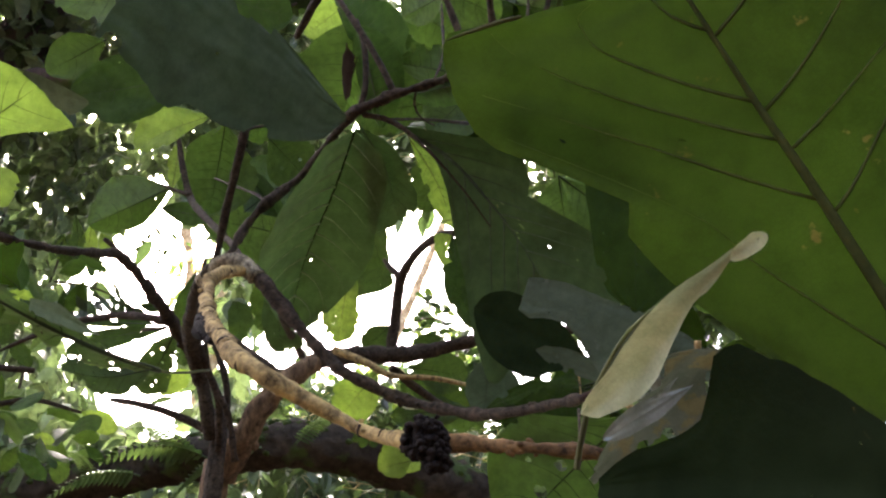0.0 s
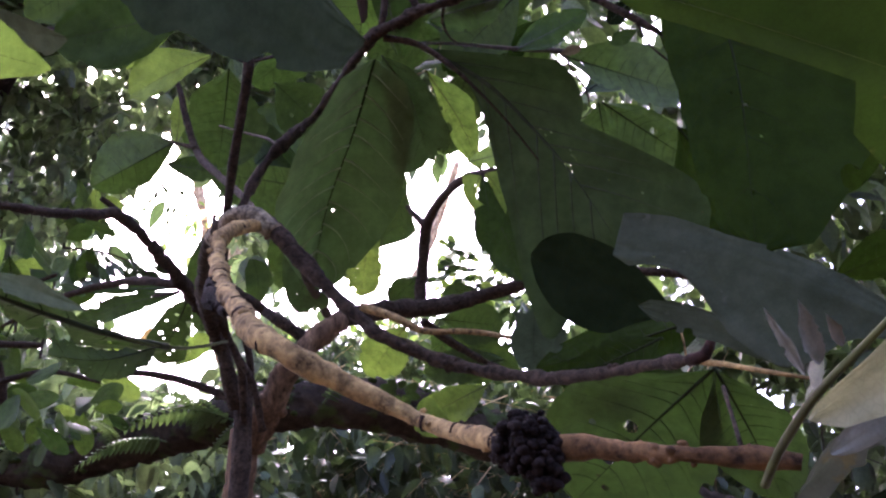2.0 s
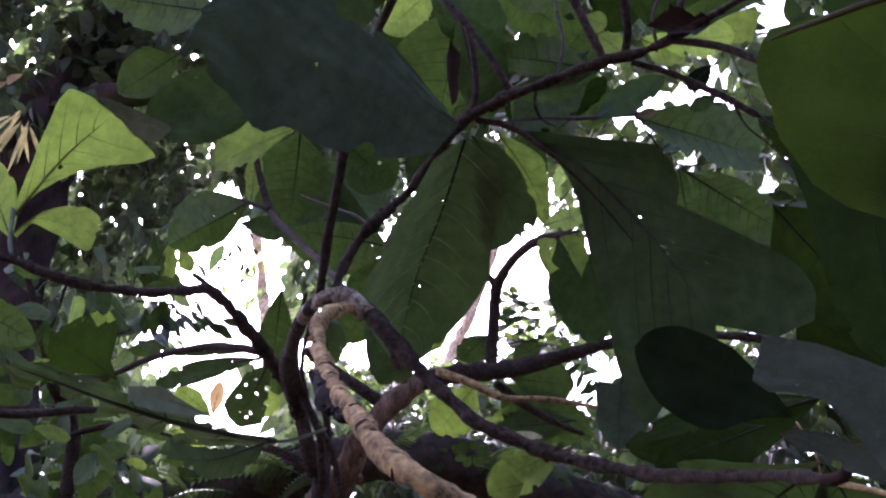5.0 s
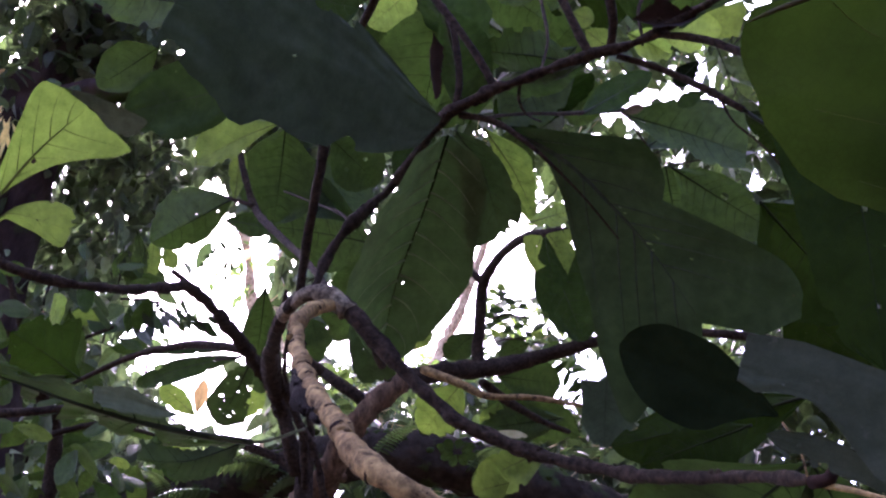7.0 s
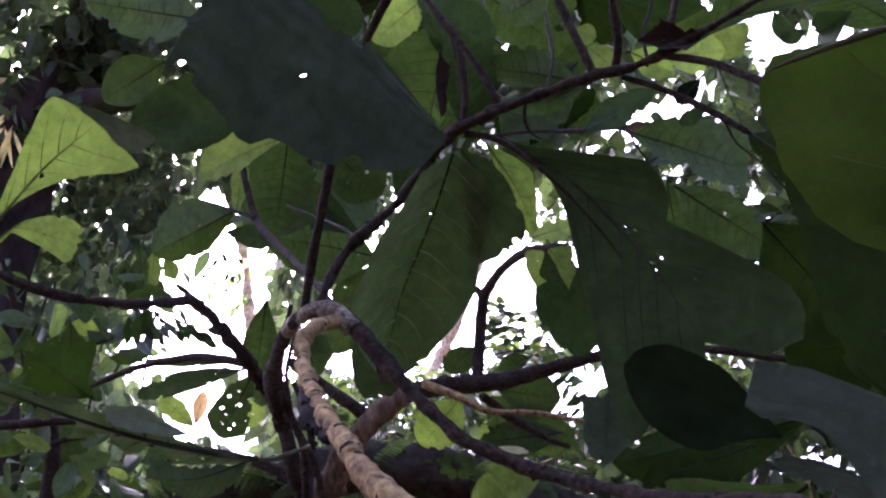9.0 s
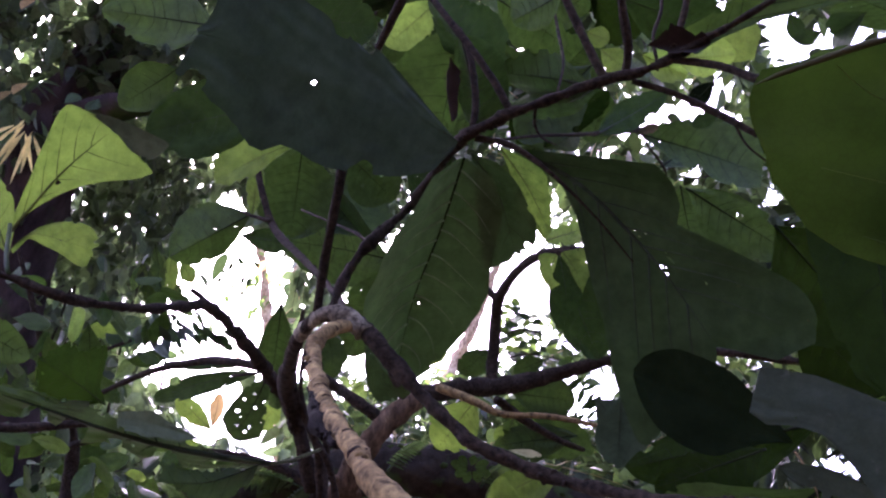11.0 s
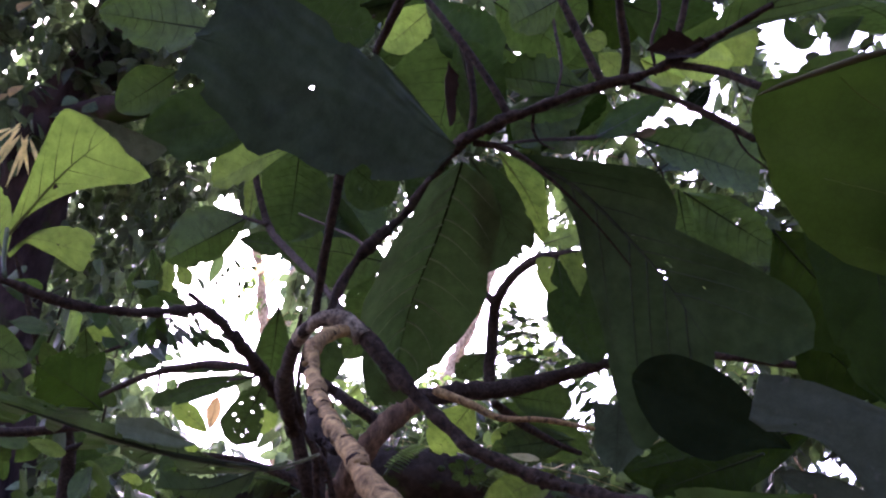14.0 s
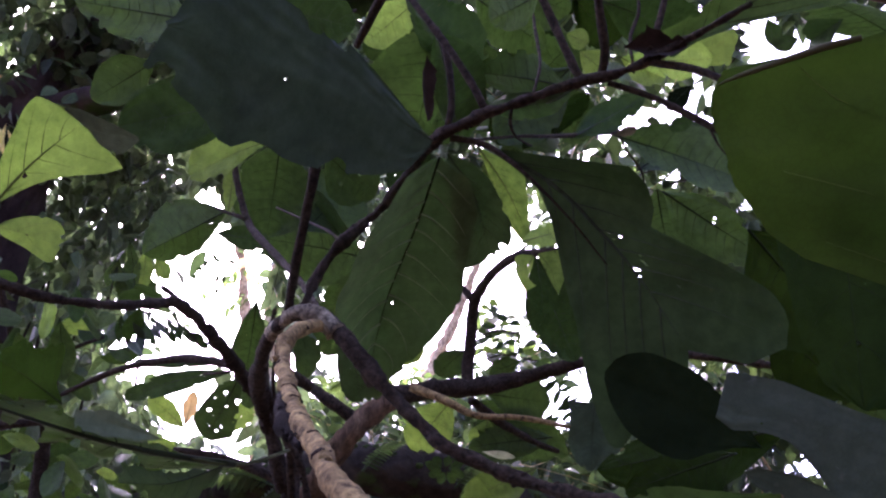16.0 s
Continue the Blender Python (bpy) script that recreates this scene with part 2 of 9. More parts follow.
def branch(parent, points, mat, name="branch", sides=10, step=0.01, rough=0.1, scars=0, label="", nodes=0):
    """One woody limb along its centre line (x, y, z, radius), with knots and ring-shaped leaf scars as parts of it."""
    seed = len(bpy.data.objects) * 0.37
    rnd = random.Random(int(seed * 100))
    c = spline(points, step)
    verts, faces, c = tube_data([tuple(q) for q in c[::max(1, len(c) // 60)]] if len(c) > 400 else points, sides, step, rough, seed)
    for k in range(nodes):
        i = rnd.randrange(2, len(c) - 2)
        q = c[i]
        off = Vector((rnd.uniform(-1, 1), rnd.uniform(-1, 1), rnd.uniform(-1, 1))).normalized() * q[3] * 0.9
        lump(verts, faces, Vector(q[:3]) + off, q[3] * rnd.uniform(0.25, 0.6), rnd)
    ob = mesh_object(name, verts, faces, mat, parent, label)
    for k in range(scars):
        i = int((k + 0.35 + 0.5 * rnd.random()) / scars * (len(c) - 3)) + 1
        a, b = c[i], c[i + 1]
        d = (b - a)[:3] / (np.linalg.norm((b - a)[:3]) + 1e-9)
        r = a[3]
        h = r * rnd.uniform(0.12, 0.42)
        ring = [(*(a[:3] - d * h), r * 1.0), (*a[:3], r * 1.13), (*(a[:3] + d * h), r * 1.03)]
        v, f, _ = tube_data(ring, 14, h * 0.7, 0.1, k * 3.1, 260)
        turn, arc = rnd.randrange(14), rnd.randrange(5, 12)
        f = [q for q in f if len(q) == 4 and (q[0] % 14 - turn) % 14 < arc]
        mesh_object("leaf_scar", v, f, SCAR, ob, "dark ring-shaped leaf scar")
    return ob


def lump(verts, faces, at, r, rnd, squash=0.8):
    """A small knob of 5 x 7 facets added to a mesh."""
    base, rows, cols = len(verts), 5, 7
    for i in range(rows + 1):
        th = math.pi * i / rows
        for k in range(cols):
            a = 2 * math.pi * k / cols
            rr = r * rnd.uniform(0.8, 1.15)
            verts.append((at[0] + rr * math.sin(th) * math.cos(a), at[1] + rr * math.sin(th) * math.sin(a), at[2] + rr * squash * math.cos(th)))
    for i in range(rows):
        for k in range(cols):
            faces.append((base + i * cols + k, base + i * cols + (k + 1) % cols, base + (i + 1) * cols + (k + 1) % cols, base + (i + 1) * cols + k))


def outline(s, peak, taper, blunt):
    if s <= peak:
        return math.sin(math.pi / 2 * s / peak) ** taper
    return max(0.0, 1 - ((s - peak) / (1 - peak)) ** 2) ** blunt


def leaf(parent, base, tip, pa, pb, mat, peak=0.6, taper=1.15, blunt=0.62, sag=0.03, curl=0.08, holes=(), veins=9, vein_mat=None, rib=1.0, torn=0.05, bites=4, pins=2, wave=1.0, rake=1.0, rib_mat=None, label="", name="leaf", via=(), wa=(), wb=()):
    """A broad leaf from its stalk to its tip. pa and pb reach from the midrib to either edge where it is widest; holes: along, across (-1 to 1), metres.
    bites: how many insects have chewed its edge; pins: small holes. via: points through which a bent midrib runs;
    wa, wb: the width of either half at even steps from the stalk to the tip, as shares of pa and pb, for a lopsided blade."""
    seed = len(bpy.data.objects) * 0.713
    rnd = random.Random(int(seed * 1000))
    base, tip, pa, pb = (np.array(v, float) for v in (base, tip, pa, pb))
    a = tip - base
    length = np.linalg.norm(a)
    side = pa / np.linalg.norm(pa) - pb / np.linalg.norm(pb)
    nrm = np.cross(a, side)
    nrm /= np.linalg.norm(nrm)
    if nrm[2] < 0:
        nrm = -nrm
    half = (np.linalg.norm(pa) + np.linalg.norm(pb)) / 2
    n_s, n_v = (64, 18) if length > 0.16 else (40, 11)
    holes = list(holes)
    for k in range(bites):
        holes.append((rnd.uniform(0.3, 0.97), rnd.choice((-1, 1)) * rnd.uniform(0.98, 1.06), length * rnd.uniform(0.012, 0.05)))
    for k in range(pins):
        holes.append((rnd.uniform(0.15, 0.9), rnd.uniform(-0.85, 0.85), length * rnd.choice((0.002, 0.003, 0.004, 0.006))))

    ribs = [base, *[np.array(q, float) for q in via], tip]

    def width(s, v=1.0):
        steps = wa if v > 0 else wb
        if not steps:
            return max(outline(s, peak, taper, blunt), 1e-4)
        return max(float(np.interp(s * (len(steps) - 1), range(len(steps)), steps)), 1e-4)

    def midrib(s):
        if len(ribs) == 2:
            return base + a * s
        n = len(ribs) - 1
        i = min(int(s * n), n - 1)
        u = s * n - i
        q, r = ribs[i], ribs[i + 1]
        p, e = (ribs[i - 1] if i else 2 * q - r), (ribs[i + 2] if i + 2 <= n else 2 * r - q)
        return 0.5 * (2 * q + (r - p) * u + (2 * p - 5 * q + 4 * r - e) * u * u + (3 * q - p - 3 * r + e) * u ** 3)

    def place(s, v):
        k = 3 if v > 0 else 0
        w = width(s, v) * (1 + torn * (1.6 * noise.noise(Vector((s * 4, seed + k, 8.0))) + noise.noise(Vector((s * 11, seed + k, 1.0))) + 0.6 * noise.noise(Vector((s * 41, seed + k * 3, 4.0)))) * abs(v))
        p = midrib(s) + (pa * v if v > 0 else pb * -v) * w
        z = sag * length * math.sin(math.pi * s) - curl * half * v * v * w
        z += wave * 0.035 * length * noise.noise(Vector((s * 2.4, v * 1.3, seed))) * abs(v) ** 0.7 + 0.006 * length * noise.noise(Vector((s * 11, v * 5, seed + 5))) * abs(v) ** 0.5
        z += 0.011 * min(half, 0.055) * (0.55 + noise.noise(Vector((s * 3, v * 2, seed + 9)))) * math.cos((s - 0.15 * rake * abs(v) ** 1.5) * veins * 2 * math.pi) * min(1, abs(v) * 3) * (1 - 0.6 * abs(v))
        return p + nrm * z

    cols = 2 * n_v + 1
    grid = []
    for i in range(n_s + 1):
        s = min(max(0.5 - 0.5 * math.cos(math.pi * (0.08 + 0.92 * i / n_s)), 0.0157) - 0.0157, 0.9996)
        s = s / 0.984
        s = min(max(s, 0.003), 0.998)
        for k in range(cols):
            grid.append([s, (k - n_v) / n_v])
    quads = [(i * cols + k, i * cols + k + 1, (i + 1) * cols + k + 1, (i + 1) * cols + k) for i in range(n_s) for k in range(cols - 1)]
    arr = np.array(grid)
    wid = np.array([width(*q) for q in grid])
    flat = np.stack([arr[:, 0] * length, arr[:, 1] * wid * half], 1)
    qa = np.array(quads)
    mid = flat[qa].mean(1)
    alive = np.ones(len(quads), bool)
    for j, (hs, hv, hr) in enumerate(holes):
        c = np.array((hs * length, hv * width(hs, hv) * half))
        rel = mid - c
        dist = np.hypot(rel[:, 0], rel[:, 1])
        near = np.where(dist < hr * 1.7 + 0.002)[0]
        dead = [n for n in near if dist[n] < hr * (1 + 0.45 * noise.noise(Vector((math.atan2(rel[n, 1], rel[n, 0]) * 1.4, j * 7.1, seed))))]
        if not dead and len(near):
            dead = [int(near[np.argmin(dist[near])])]
        for n in dead:
            alive[n] = False
        for p in {int(q) for n in dead for q in quads[n]}:
            d = flat[p] - c
            m = math.hypot(*d) + 1e-9
            r = hr * (1 + 0.45 * noise.noise(Vector((math.atan2(d[1], d[0]) * 1.4, j * 7.1, seed))))
            if 0.004 < grid[p][0] < 0.99:
                x, y = c + d / m * r
                sn = min(max(x / length, 0.003), 0.998)
                vn = min(max(y / (width(sn, y) * half), -1.0), 1.0)
                if grid[p][1] * vn > 0 and abs(grid[p][1]) < 1:
                    grid[p] = [sn, vn]
    verts = [place(s, v) for s, v in grid]
    faces = [q for q, ok in zip(quads, alive) if ok]
    ob = mesh_object(name, verts, faces, mat, parent, label)
    if veins:
        vv, vf = [], []
        r0 = 0.0019 * rib * (length / 0.25) ** 0.6
        v, f, _ = tube_data([(*place(max(s, 0.004), 0.0), r0 * (1.05 - s)) for s in np.linspace(0, 0.97, 14)], 6, 0.02, 0.05, seed)
        if rib_mat:
            v, f, _ = tube_data([(*place(max(s, 0.004), 0.0), r0 * 0.55 * (1.05 - s)) for s in np.linspace(0, 0.97, 14)], 6, 0.02, 0.05, seed)
            mesh_object("midrib", v, f, rib_mat, ob)
        else:
            vv += list(v)
            vf += list(f)
        big = [h for h in holes if h[2] > 0.004]
        for sgn in (1, -1):
            for i in range(veins):
                s0 = 0.06 + 0.84 * (i + 0.4 * rnd.random() + (0.25 if sgn > 0 else 0)) / veins
                run = rake * rnd.uniform(0.12, 0.19) * min(1.0, 2 * half / length / 0.6)
                pts = []
                for u in np.linspace(0, 1, 8):
                    s, vv_ = s0 + run * u ** 1.5, sgn * 0.9 * u
                    if s > 0.97 or any(math.hypot((s - h[0]) * length, (vv_ - h[1]) * half * width(s, vv_)) < h[2] * 1.25 for h in big):
                        break
                    pts.append((*place(s, vv_), r0 * (0.33 if rib < 1.55 else 0.5) * (1 - 0.97 * u)))
                if len(pts) < 3:
                    continue
                v, f, _ = tube_data(pts, 4, 0.03, 0.0, seed)
                o = len(vv)
                vv += list(v)
                vf += [tuple(o + q for q in g) for g in f]
        mesh_object("vein", vv, vf, vein_mat or (VEIN_DEEP if mat in (LEAF_GREEN, LEAF_MID, LEAF_RAG) else VEIN_OLIVE if mat is LEAF_LIGHT else VEIN_DIM if mat in (LEAF_DARK, LEAF_GREY, LEAF_LONG, LEAF_DUSK, LEAF_DEEP, LEAF_PALE) else VEIN), ob)
    return ob



# ---- the sapling: branches ----
sapling = thing("sapling", (-0.347, 1.332, 0.0), "large-leaved forest sapling with bare brown branches and broad chewed leaves", "tree")
branch(sapling, [(-0.3794, 1.2734, 2.2848, 0.0137), (-0.3792, 1.2259, 2.2946, 0.0134), (-0.3520, 1.0888, 2.2575, 0.0121), (-0.2946, 0.8979, 2.1783, 0.0080), (-0.2676, 0.8332, 2.1643, 0.0069), (-0.2457, 0.8009, 2.1579, 0.0067), (-0.2234, 0.7830, 2.1502, 0.0077), (-0.1989, 0.7820, 2.1381, 0.0091), (-0.1725, 0.7847, 2.1063, 0.0099), (-0.1341, 0.7908, 2.0560, 0.0081), (-0.0979, 0.7927, 2.0106, 0.0069), (-0.0829, 0.7892, 1.9928, 0.0068), (-0.0193, 0.7960, 1.9592, 0.0066), (0.0492, 0.7511, 1.9137, 0.0057), (0.0877, 0.6810, 1.8756, 0.0050), (0.1132, 0.6170, 1.8454, 0.0041), (0.1245, 0.5625, 1.8186, 0.0040)], BARK, nodes=50, rough=0.2, sides=14, step=0.005)
branch(sapling, [(-0.2008, 0.7773, 2.1280, 0.0064), (-0.2135, 0.7600, 2.1162, 0.0068), (-0.2213, 0.7314, 2.0872, 0.0071), (-0.2198, 0.7093, 2.0514, 0.0072), (-0.2036, 0.6664, 1.9951, 0.0066), (-0.1786, 0.6034, 1.9322, 0.0065), (-0.1486, 0.5407, 1.8695, 0.0066), (-0.1116, 0.4700, 1.8014, 0.0062), (-0.0396, 0.4734, 1.7549, 0.0044), (-0.0070, 0.4215, 1.7172, 0.0043), (0.0052, 0.4001, 1.7046, 0.0043)], BARK_PALE, scars=18, rough=0.22, nodes=60, sides=14, step=0.005, label='tan stem with dark leaf scars')
branch(sapling, [(0.0020, 0.4021, 1.7060, 0.0041), (0.0247, 0.3881, 1.6965, 0.0038), (0.0503, 0.3723, 1.6854, 0.0036), (0.0747, 0.3657, 1.6787, 0.0037), (0.0850, 0.3628, 1.6746, 0.0029)], BARK_RUST, rough=0.35, nodes=22, sides=14, step=0.004, label='rust-brown end of the tan stem')
branch(sapling, [(-0.2069, 0.6617, 1.9847, 0.0027), (-0.1943, 0.6209, 1.9489, 0.0046), (-0.1862, 0.6012, 1.9263, 0.0058), (-0.1740, 0.5779, 1.9008, 0.0047), (-0.1617, 0.5564, 1.8808, 0.0021)], GALL, nodes=110, rough=0.4, name='knot', label='dark knotted swelling')
branch(sapling, [(-0.2648, 0.8254, 2.1893, 0.0023), (-0.3141, 0.9813, 2.2330, 0.0032), (-0.3613, 1.1924, 2.2892, 0.0050), (-0.3429, 1.2581, 2.2442, 0.0058), (-0.3483, 1.3245, 2.1807, 0.0064)], BARK, nodes=8, rough=0.2)
branch(sapling, [(-0.3138, 1.0461, 2.3116, 0.0023), (-0.3544, 1.1706, 2.3157, 0.0037), (-0.3513, 1.2252, 2.2669, 0.0050), (-0.3259, 1.2678, 2.2188, 0.0057), (-0.3161, 1.3200, 2.1579, 0.0063)], BARK, nodes=8, rough=0.2)
branch(sapling, [(-0.2701, 0.8383, 2.1657, 0.0076), (-0.2457, 0.8009, 2.1579, 0.0079), (-0.2230, 0.7810, 2.1495, 0.0089), (-0.1985, 0.7800, 2.1374, 0.0112), (-0.1860, 0.7810, 2.1218, 0.0116)], BARK_GREY, rough=0.2, nodes=8, sides=14, step=0.006, label='pale lichen-grey bark of the arch')
branch(sapling, [(-0.2230, 0.7807, 2.1529, 0.0044), (-0.2095, 0.7828, 2.1982, 0.0051), (-0.1841, 0.7770, 2.2385, 0.0057), (-0.1351, 0.7627, 2.2754, 0.0068), (-0.1007, 0.7258, 2.2912, 0.0061), (-0.0660, 0.6779, 2.2890, 0.0064), (-0.0185, 0.6543, 2.2904, 0.0062), (0.0297, 0.6409, 2.2952, 0.0056), (0.0765, 0.6291, 2.2980, 0.0061), (0.1081, 0.6206, 2.2954, 0.0055), (0.1434, 0.6084, 2.2976, 0.0050), (0.1841, 0.5912, 2.3061, 0.0036), (0.2400, 0.5626, 2.3141, 0.0022)], BARK, nodes=44, rough=0.32, step=0.005)
branch(sapling, [(-0.2403, 0.7901, 2.1556, 0.0046), (-0.2297, 0.7608, 2.1913, 0.0051), (-0.2114, 0.7162, 2.2303, 0.0051), (-0.1953, 0.6761, 2.2637, 0.0055), (-0.2005, 0.6807, 2.2888, 0.0036)], BARK, nodes=7)
branch(sapling, [(-0.1953, 0.6761, 2.2637, 0.0024), (-0.2179, 0.6831, 2.2844, 0.0018), (-0.2328, 0.6904, 2.3055, 0.0018)], BARK)
branch(sapling, [(-0.1953, 0.6761, 2.2637, 0.0018), (-0.1659, 0.7004, 2.2997, 0.0018), (-0.1376, 0.7237, 2.3214, 0.0013)], BARK)
branch(sapling, [(-0.0596, 0.6755, 2.2925, 0.0036), (-0.0517, 0.6629, 2.3237, 0.0036), (-0.0528, 0.6440, 2.3770, 0.0037), (-0.0621, 0.6351, 2.4177, 0.0031)], BARK)
branch(sapling, [(-0.0171, 0.6529, 2.2921, 0.0041), (-0.0286, 0.6407, 2.3210, 0.0041), (-0.0510, 0.6258, 2.3676, 0.0042), (-0.0722, 0.6159, 2.4084, 0.0037), (-0.0975, 0.6084, 2.4615, 0.0032)], BARK, nodes=3)
branch(sapling, [(0.0790, 0.6279, 2.2996, 0.0046), (0.0695, 0.6161, 2.3282, 0.0046), (0.0585, 0.6003, 2.3614, 0.0047), (0.0481, 0.5860, 2.3928, 0.0041)], BARK)
branch(sapling, [(0.0998, 0.6272, 2.3024, 0.0046), (0.1039, 0.6037, 2.3150, 0.0045), (0.0996, 0.5755, 2.3325, 0.0044), (0.0975, 0.5480, 2.3493, 0.0038)], BARK, nodes=3)
branch(sapling, [(0.1406, 0.6088, 2.2969, 0.0033), (0.1558, 0.5984, 2.3260, 0.0034), (0.1696, 0.5838, 2.3601, 0.0034), (0.1775, 0.5625, 2.3861, 0.0028)], BARK, nodes=3)
branch(sapling, [(0.1433, 0.6091, 2.2968, 0.0039), (0.1806, 0.5978, 2.2670, 0.0038), (0.2060, 0.5901, 2.2319, 0.0036), (0.2194, 0.5826, 2.2109, 0.0030)], BARK)
branch(sapling, [(0.1066, 0.6316, 2.2977, 0.0034), (0.1453, 0.6374, 2.2789, 0.0034), (0.1821, 0.6409, 2.2472, 0.0038), (0.2115, 0.6436, 2.2157, 0.0032)], BARK)
branch(sapling, [(-0.0554, 0.6799, 2.2877, 0.0042), (-0.0200, 0.6800, 2.2722, 0.0035), (0.0167, 0.6909, 2.2379, 0.0023), (0.0569, 0.7163, 2.1960, 0.0014), (0.0908, 0.7448, 2.1545, 0.0008)], BARK)
branch(sapling, [(-0.0349, 0.7249, 2.3294, 0.0019), (0.0246, 0.7957, 2.4064, 0.0021), (0.1013, 0.9046, 2.5174, 0.0032), (0.2332, 1.1172, 2.7437, 0.0050), (0.3061, 1.1929, 2.8160, 0.0043)], BARK)
branch(sapling, [(0.0095, 0.6520, 2.2956, 0.0017), (0.0069, 0.6694, 2.2903, 0.0018), (0.0148, 0.6936, 2.2935, 0.0012), (0.0311, 0.7139, 2.3021, 0.0012)], BARK, nodes=2)
branch(sapling, [(0.1314, 0.6169, 2.3019, 0.0017), (0.1341, 0.6119, 2.3392, 0.0017), (0.1498, 0.6066, 2.3779, 0.0018), (0.1539, 0.5993, 2.4180, 0.0012)], BARK, nodes=2)
branch(sapling, [(0.2426, 1.1221, 2.7387, 0.0020), (0.2522, 1.1388, 2.7199, 0.0020), (0.2810, 1.1808, 2.7038, 0.0020), (0.2886, 1.2159, 2.6941, 0.0010)], BARK, nodes=2)
branch(sapling, [(0.1943, 0.6425, 2.2308, 0.0016), (0.2108, 0.6712, 2.2295, 0.0011), (0.2460, 0.7099, 2.2335, 0.0012), (0.2874, 0.7623, 2.2374, 0.0012)], BARK, nodes=2)
branch(sapling, [(-0.1841, 0.7770, 2.2385, 0.0019), (-0.2071, 0.8119, 2.2882, 0.0020), (-0.2461, 0.8765, 2.3634, 0.0015), (-0.3291, 1.0040, 2.5152, 0.0017)], BARK, nodes=2)
branch(sapling, [(0.0297, 0.6409, 2.2952, 0.0017), (0.0446, 0.6460, 2.3526, 0.0018), (0.0479, 0.6531, 2.4221, 0.0019), (0.0497, 0.6574, 2.4948, 0.0013)], BARK, nodes=2)
branch(sapling, [(-0.5516, 0.6451, 2.1433, 0.0046), (-0.5183, 0.6705, 2.1474, 0.0047), (-0.4728, 0.7052, 2.1415, 0.0048), (-0.4394, 0.7802, 2.1801, 0.0052), (-0.4190, 0.8630, 2.2392, 0.0058), (-0.4033, 0.8974, 2.2620, 0.0072), (-0.4136, 1.0352, 2.3152, 0.0082), (-0.4130, 1.1818, 2.3436, 0.0106), (-0.3943, 1.2601, 2.3303, 0.0118)], BARK, nodes=26, rough=0.3, step=0.006)
branch(sapling, [(-0.4033, 0.8969, 2.2625, 0.0035), (-0.4108, 0.8802, 2.2661, 0.0035), (-0.4184, 0.8658, 2.2669, 0.0028)], BARK)
branch(sapling, [(-0.5154, 0.6694, 2.1489, 0.0022), (-0.5271, 0.6738, 2.1737, 0.0023), (-0.5479, 0.6882, 2.2324, 0.0024)], LEAF_MID)
branch(sapling, [(-0.4169, 1.1784, 2.3472, 0.0071), (-0.4618, 1.1850, 2.3663, 0.0072), (-0.5275, 1.2190, 2.3976, 0.0066), (-0.6275, 1.2605, 2.4169, 0.0058), (-0.7108, 1.2954, 2.4144, 0.0050), (-0.7824, 1.3247, 2.4042, 0.0030)], BARK, nodes=5)
branch(sapling, [(-0.4265, 1.1820, 2.3421, 0.0027), (-0.4622, 1.2065, 2.3563, 0.0018), (-0.4818, 1.2218, 2.3675, 0.0018)], BARK)
branch(sapling, [(-0.3905, 1.2250, 2.3411, 0.0128), (-0.3822, 1.2554, 2.3059, 0.0122), (-0.3717, 1.2827, 2.2590, 0.0125), (-0.3621, 1.3152, 2.2059, 0.0135), (-0.3544, 1.3412, 2.1604, 0.0150), (-0.3744, 1.3712, 1.1882, 0.0200), (-0.3844, 1.3612, -0.0500, 0.0300)], BARK, nodes=6)
branch(sapling, [(-0.3638, 1.2629, 2.3607, 0.0056), (-0.3428, 1.2896, 2.3001, 0.0062), (-0.3416, 1.3164, 2.2530, 0.0062), (-0.3602, 1.3523, 2.1933, 0.0062)], BARK)
branch(sapling, [(-0.8013, 1.0764, 2.2306, 0.0056), (-0.7662, 1.1300, 2.2481, 0.0067), (-0.6985, 1.1784, 2.2747, 0.0061), (-0.6382, 1.2042, 2.2807, 0.0044)], BARK)
branch(sapling, [(-0.5466, 1.3130, 2.2846, 0.0047), (-0.4839, 1.3166, 2.2706, 0.0065), (-0.4230, 1.3259, 2.2498, 0.0074), (-0.3702, 1.3276, 2.2216, 0.0073)], BARK)
branch(sapling, [(-0.3718, 1.4535, 2.1966, 0.0251), (-0.3251, 1.4052, 2.2425, 0.0230), (-0.2929, 1.3715, 2.2854, 0.0201), (-0.2464, 1.3664, 2.3423, 0.0196), (-0.1978, 1.3830, 2.3892, 0.0181)], BARK_OLD, nodes=6, rough=0.16, sides=14)
branch(sapling, [(-0.1978, 1.3830, 2.3892, 0.0181), (-0.1335, 1.4229, 2.4256, 0.0176), (-0.0393, 1.4722, 2.4535, 0.0182), (0.0640, 1.5028, 2.4889, 0.0143), (0.1680, 1.4614, 2.4855, 0.0118), (0.2546, 1.4213, 2.4633, 0.0104), (0.3499, 1.4035, 2.4466, 0.0081), (0.4433, 1.4032, 2.4246, 0.0080), (0.5811, 1.4312, 2.4042, 0.0070)], BARK, nodes=8, rough=0.14)
branch(sapling, [(-0.3718, 1.4535, 2.1966, 0.0251), (-0.3886, 1.4729, 2.1566, 0.0259), (-0.4086, 1.5029, 1.1861, 0.0323), (-0.4186, 1.4929, -0.0500, 0.0440)], BARK_OLD)
branch(sapling, [(-0.3404, 1.3532, 2.4113, 0.0090), (-0.3030, 1.3469, 2.3757, 0.0108), (-0.2514, 1.3671, 2.3410, 0.0117)], BARK, nodes=2)
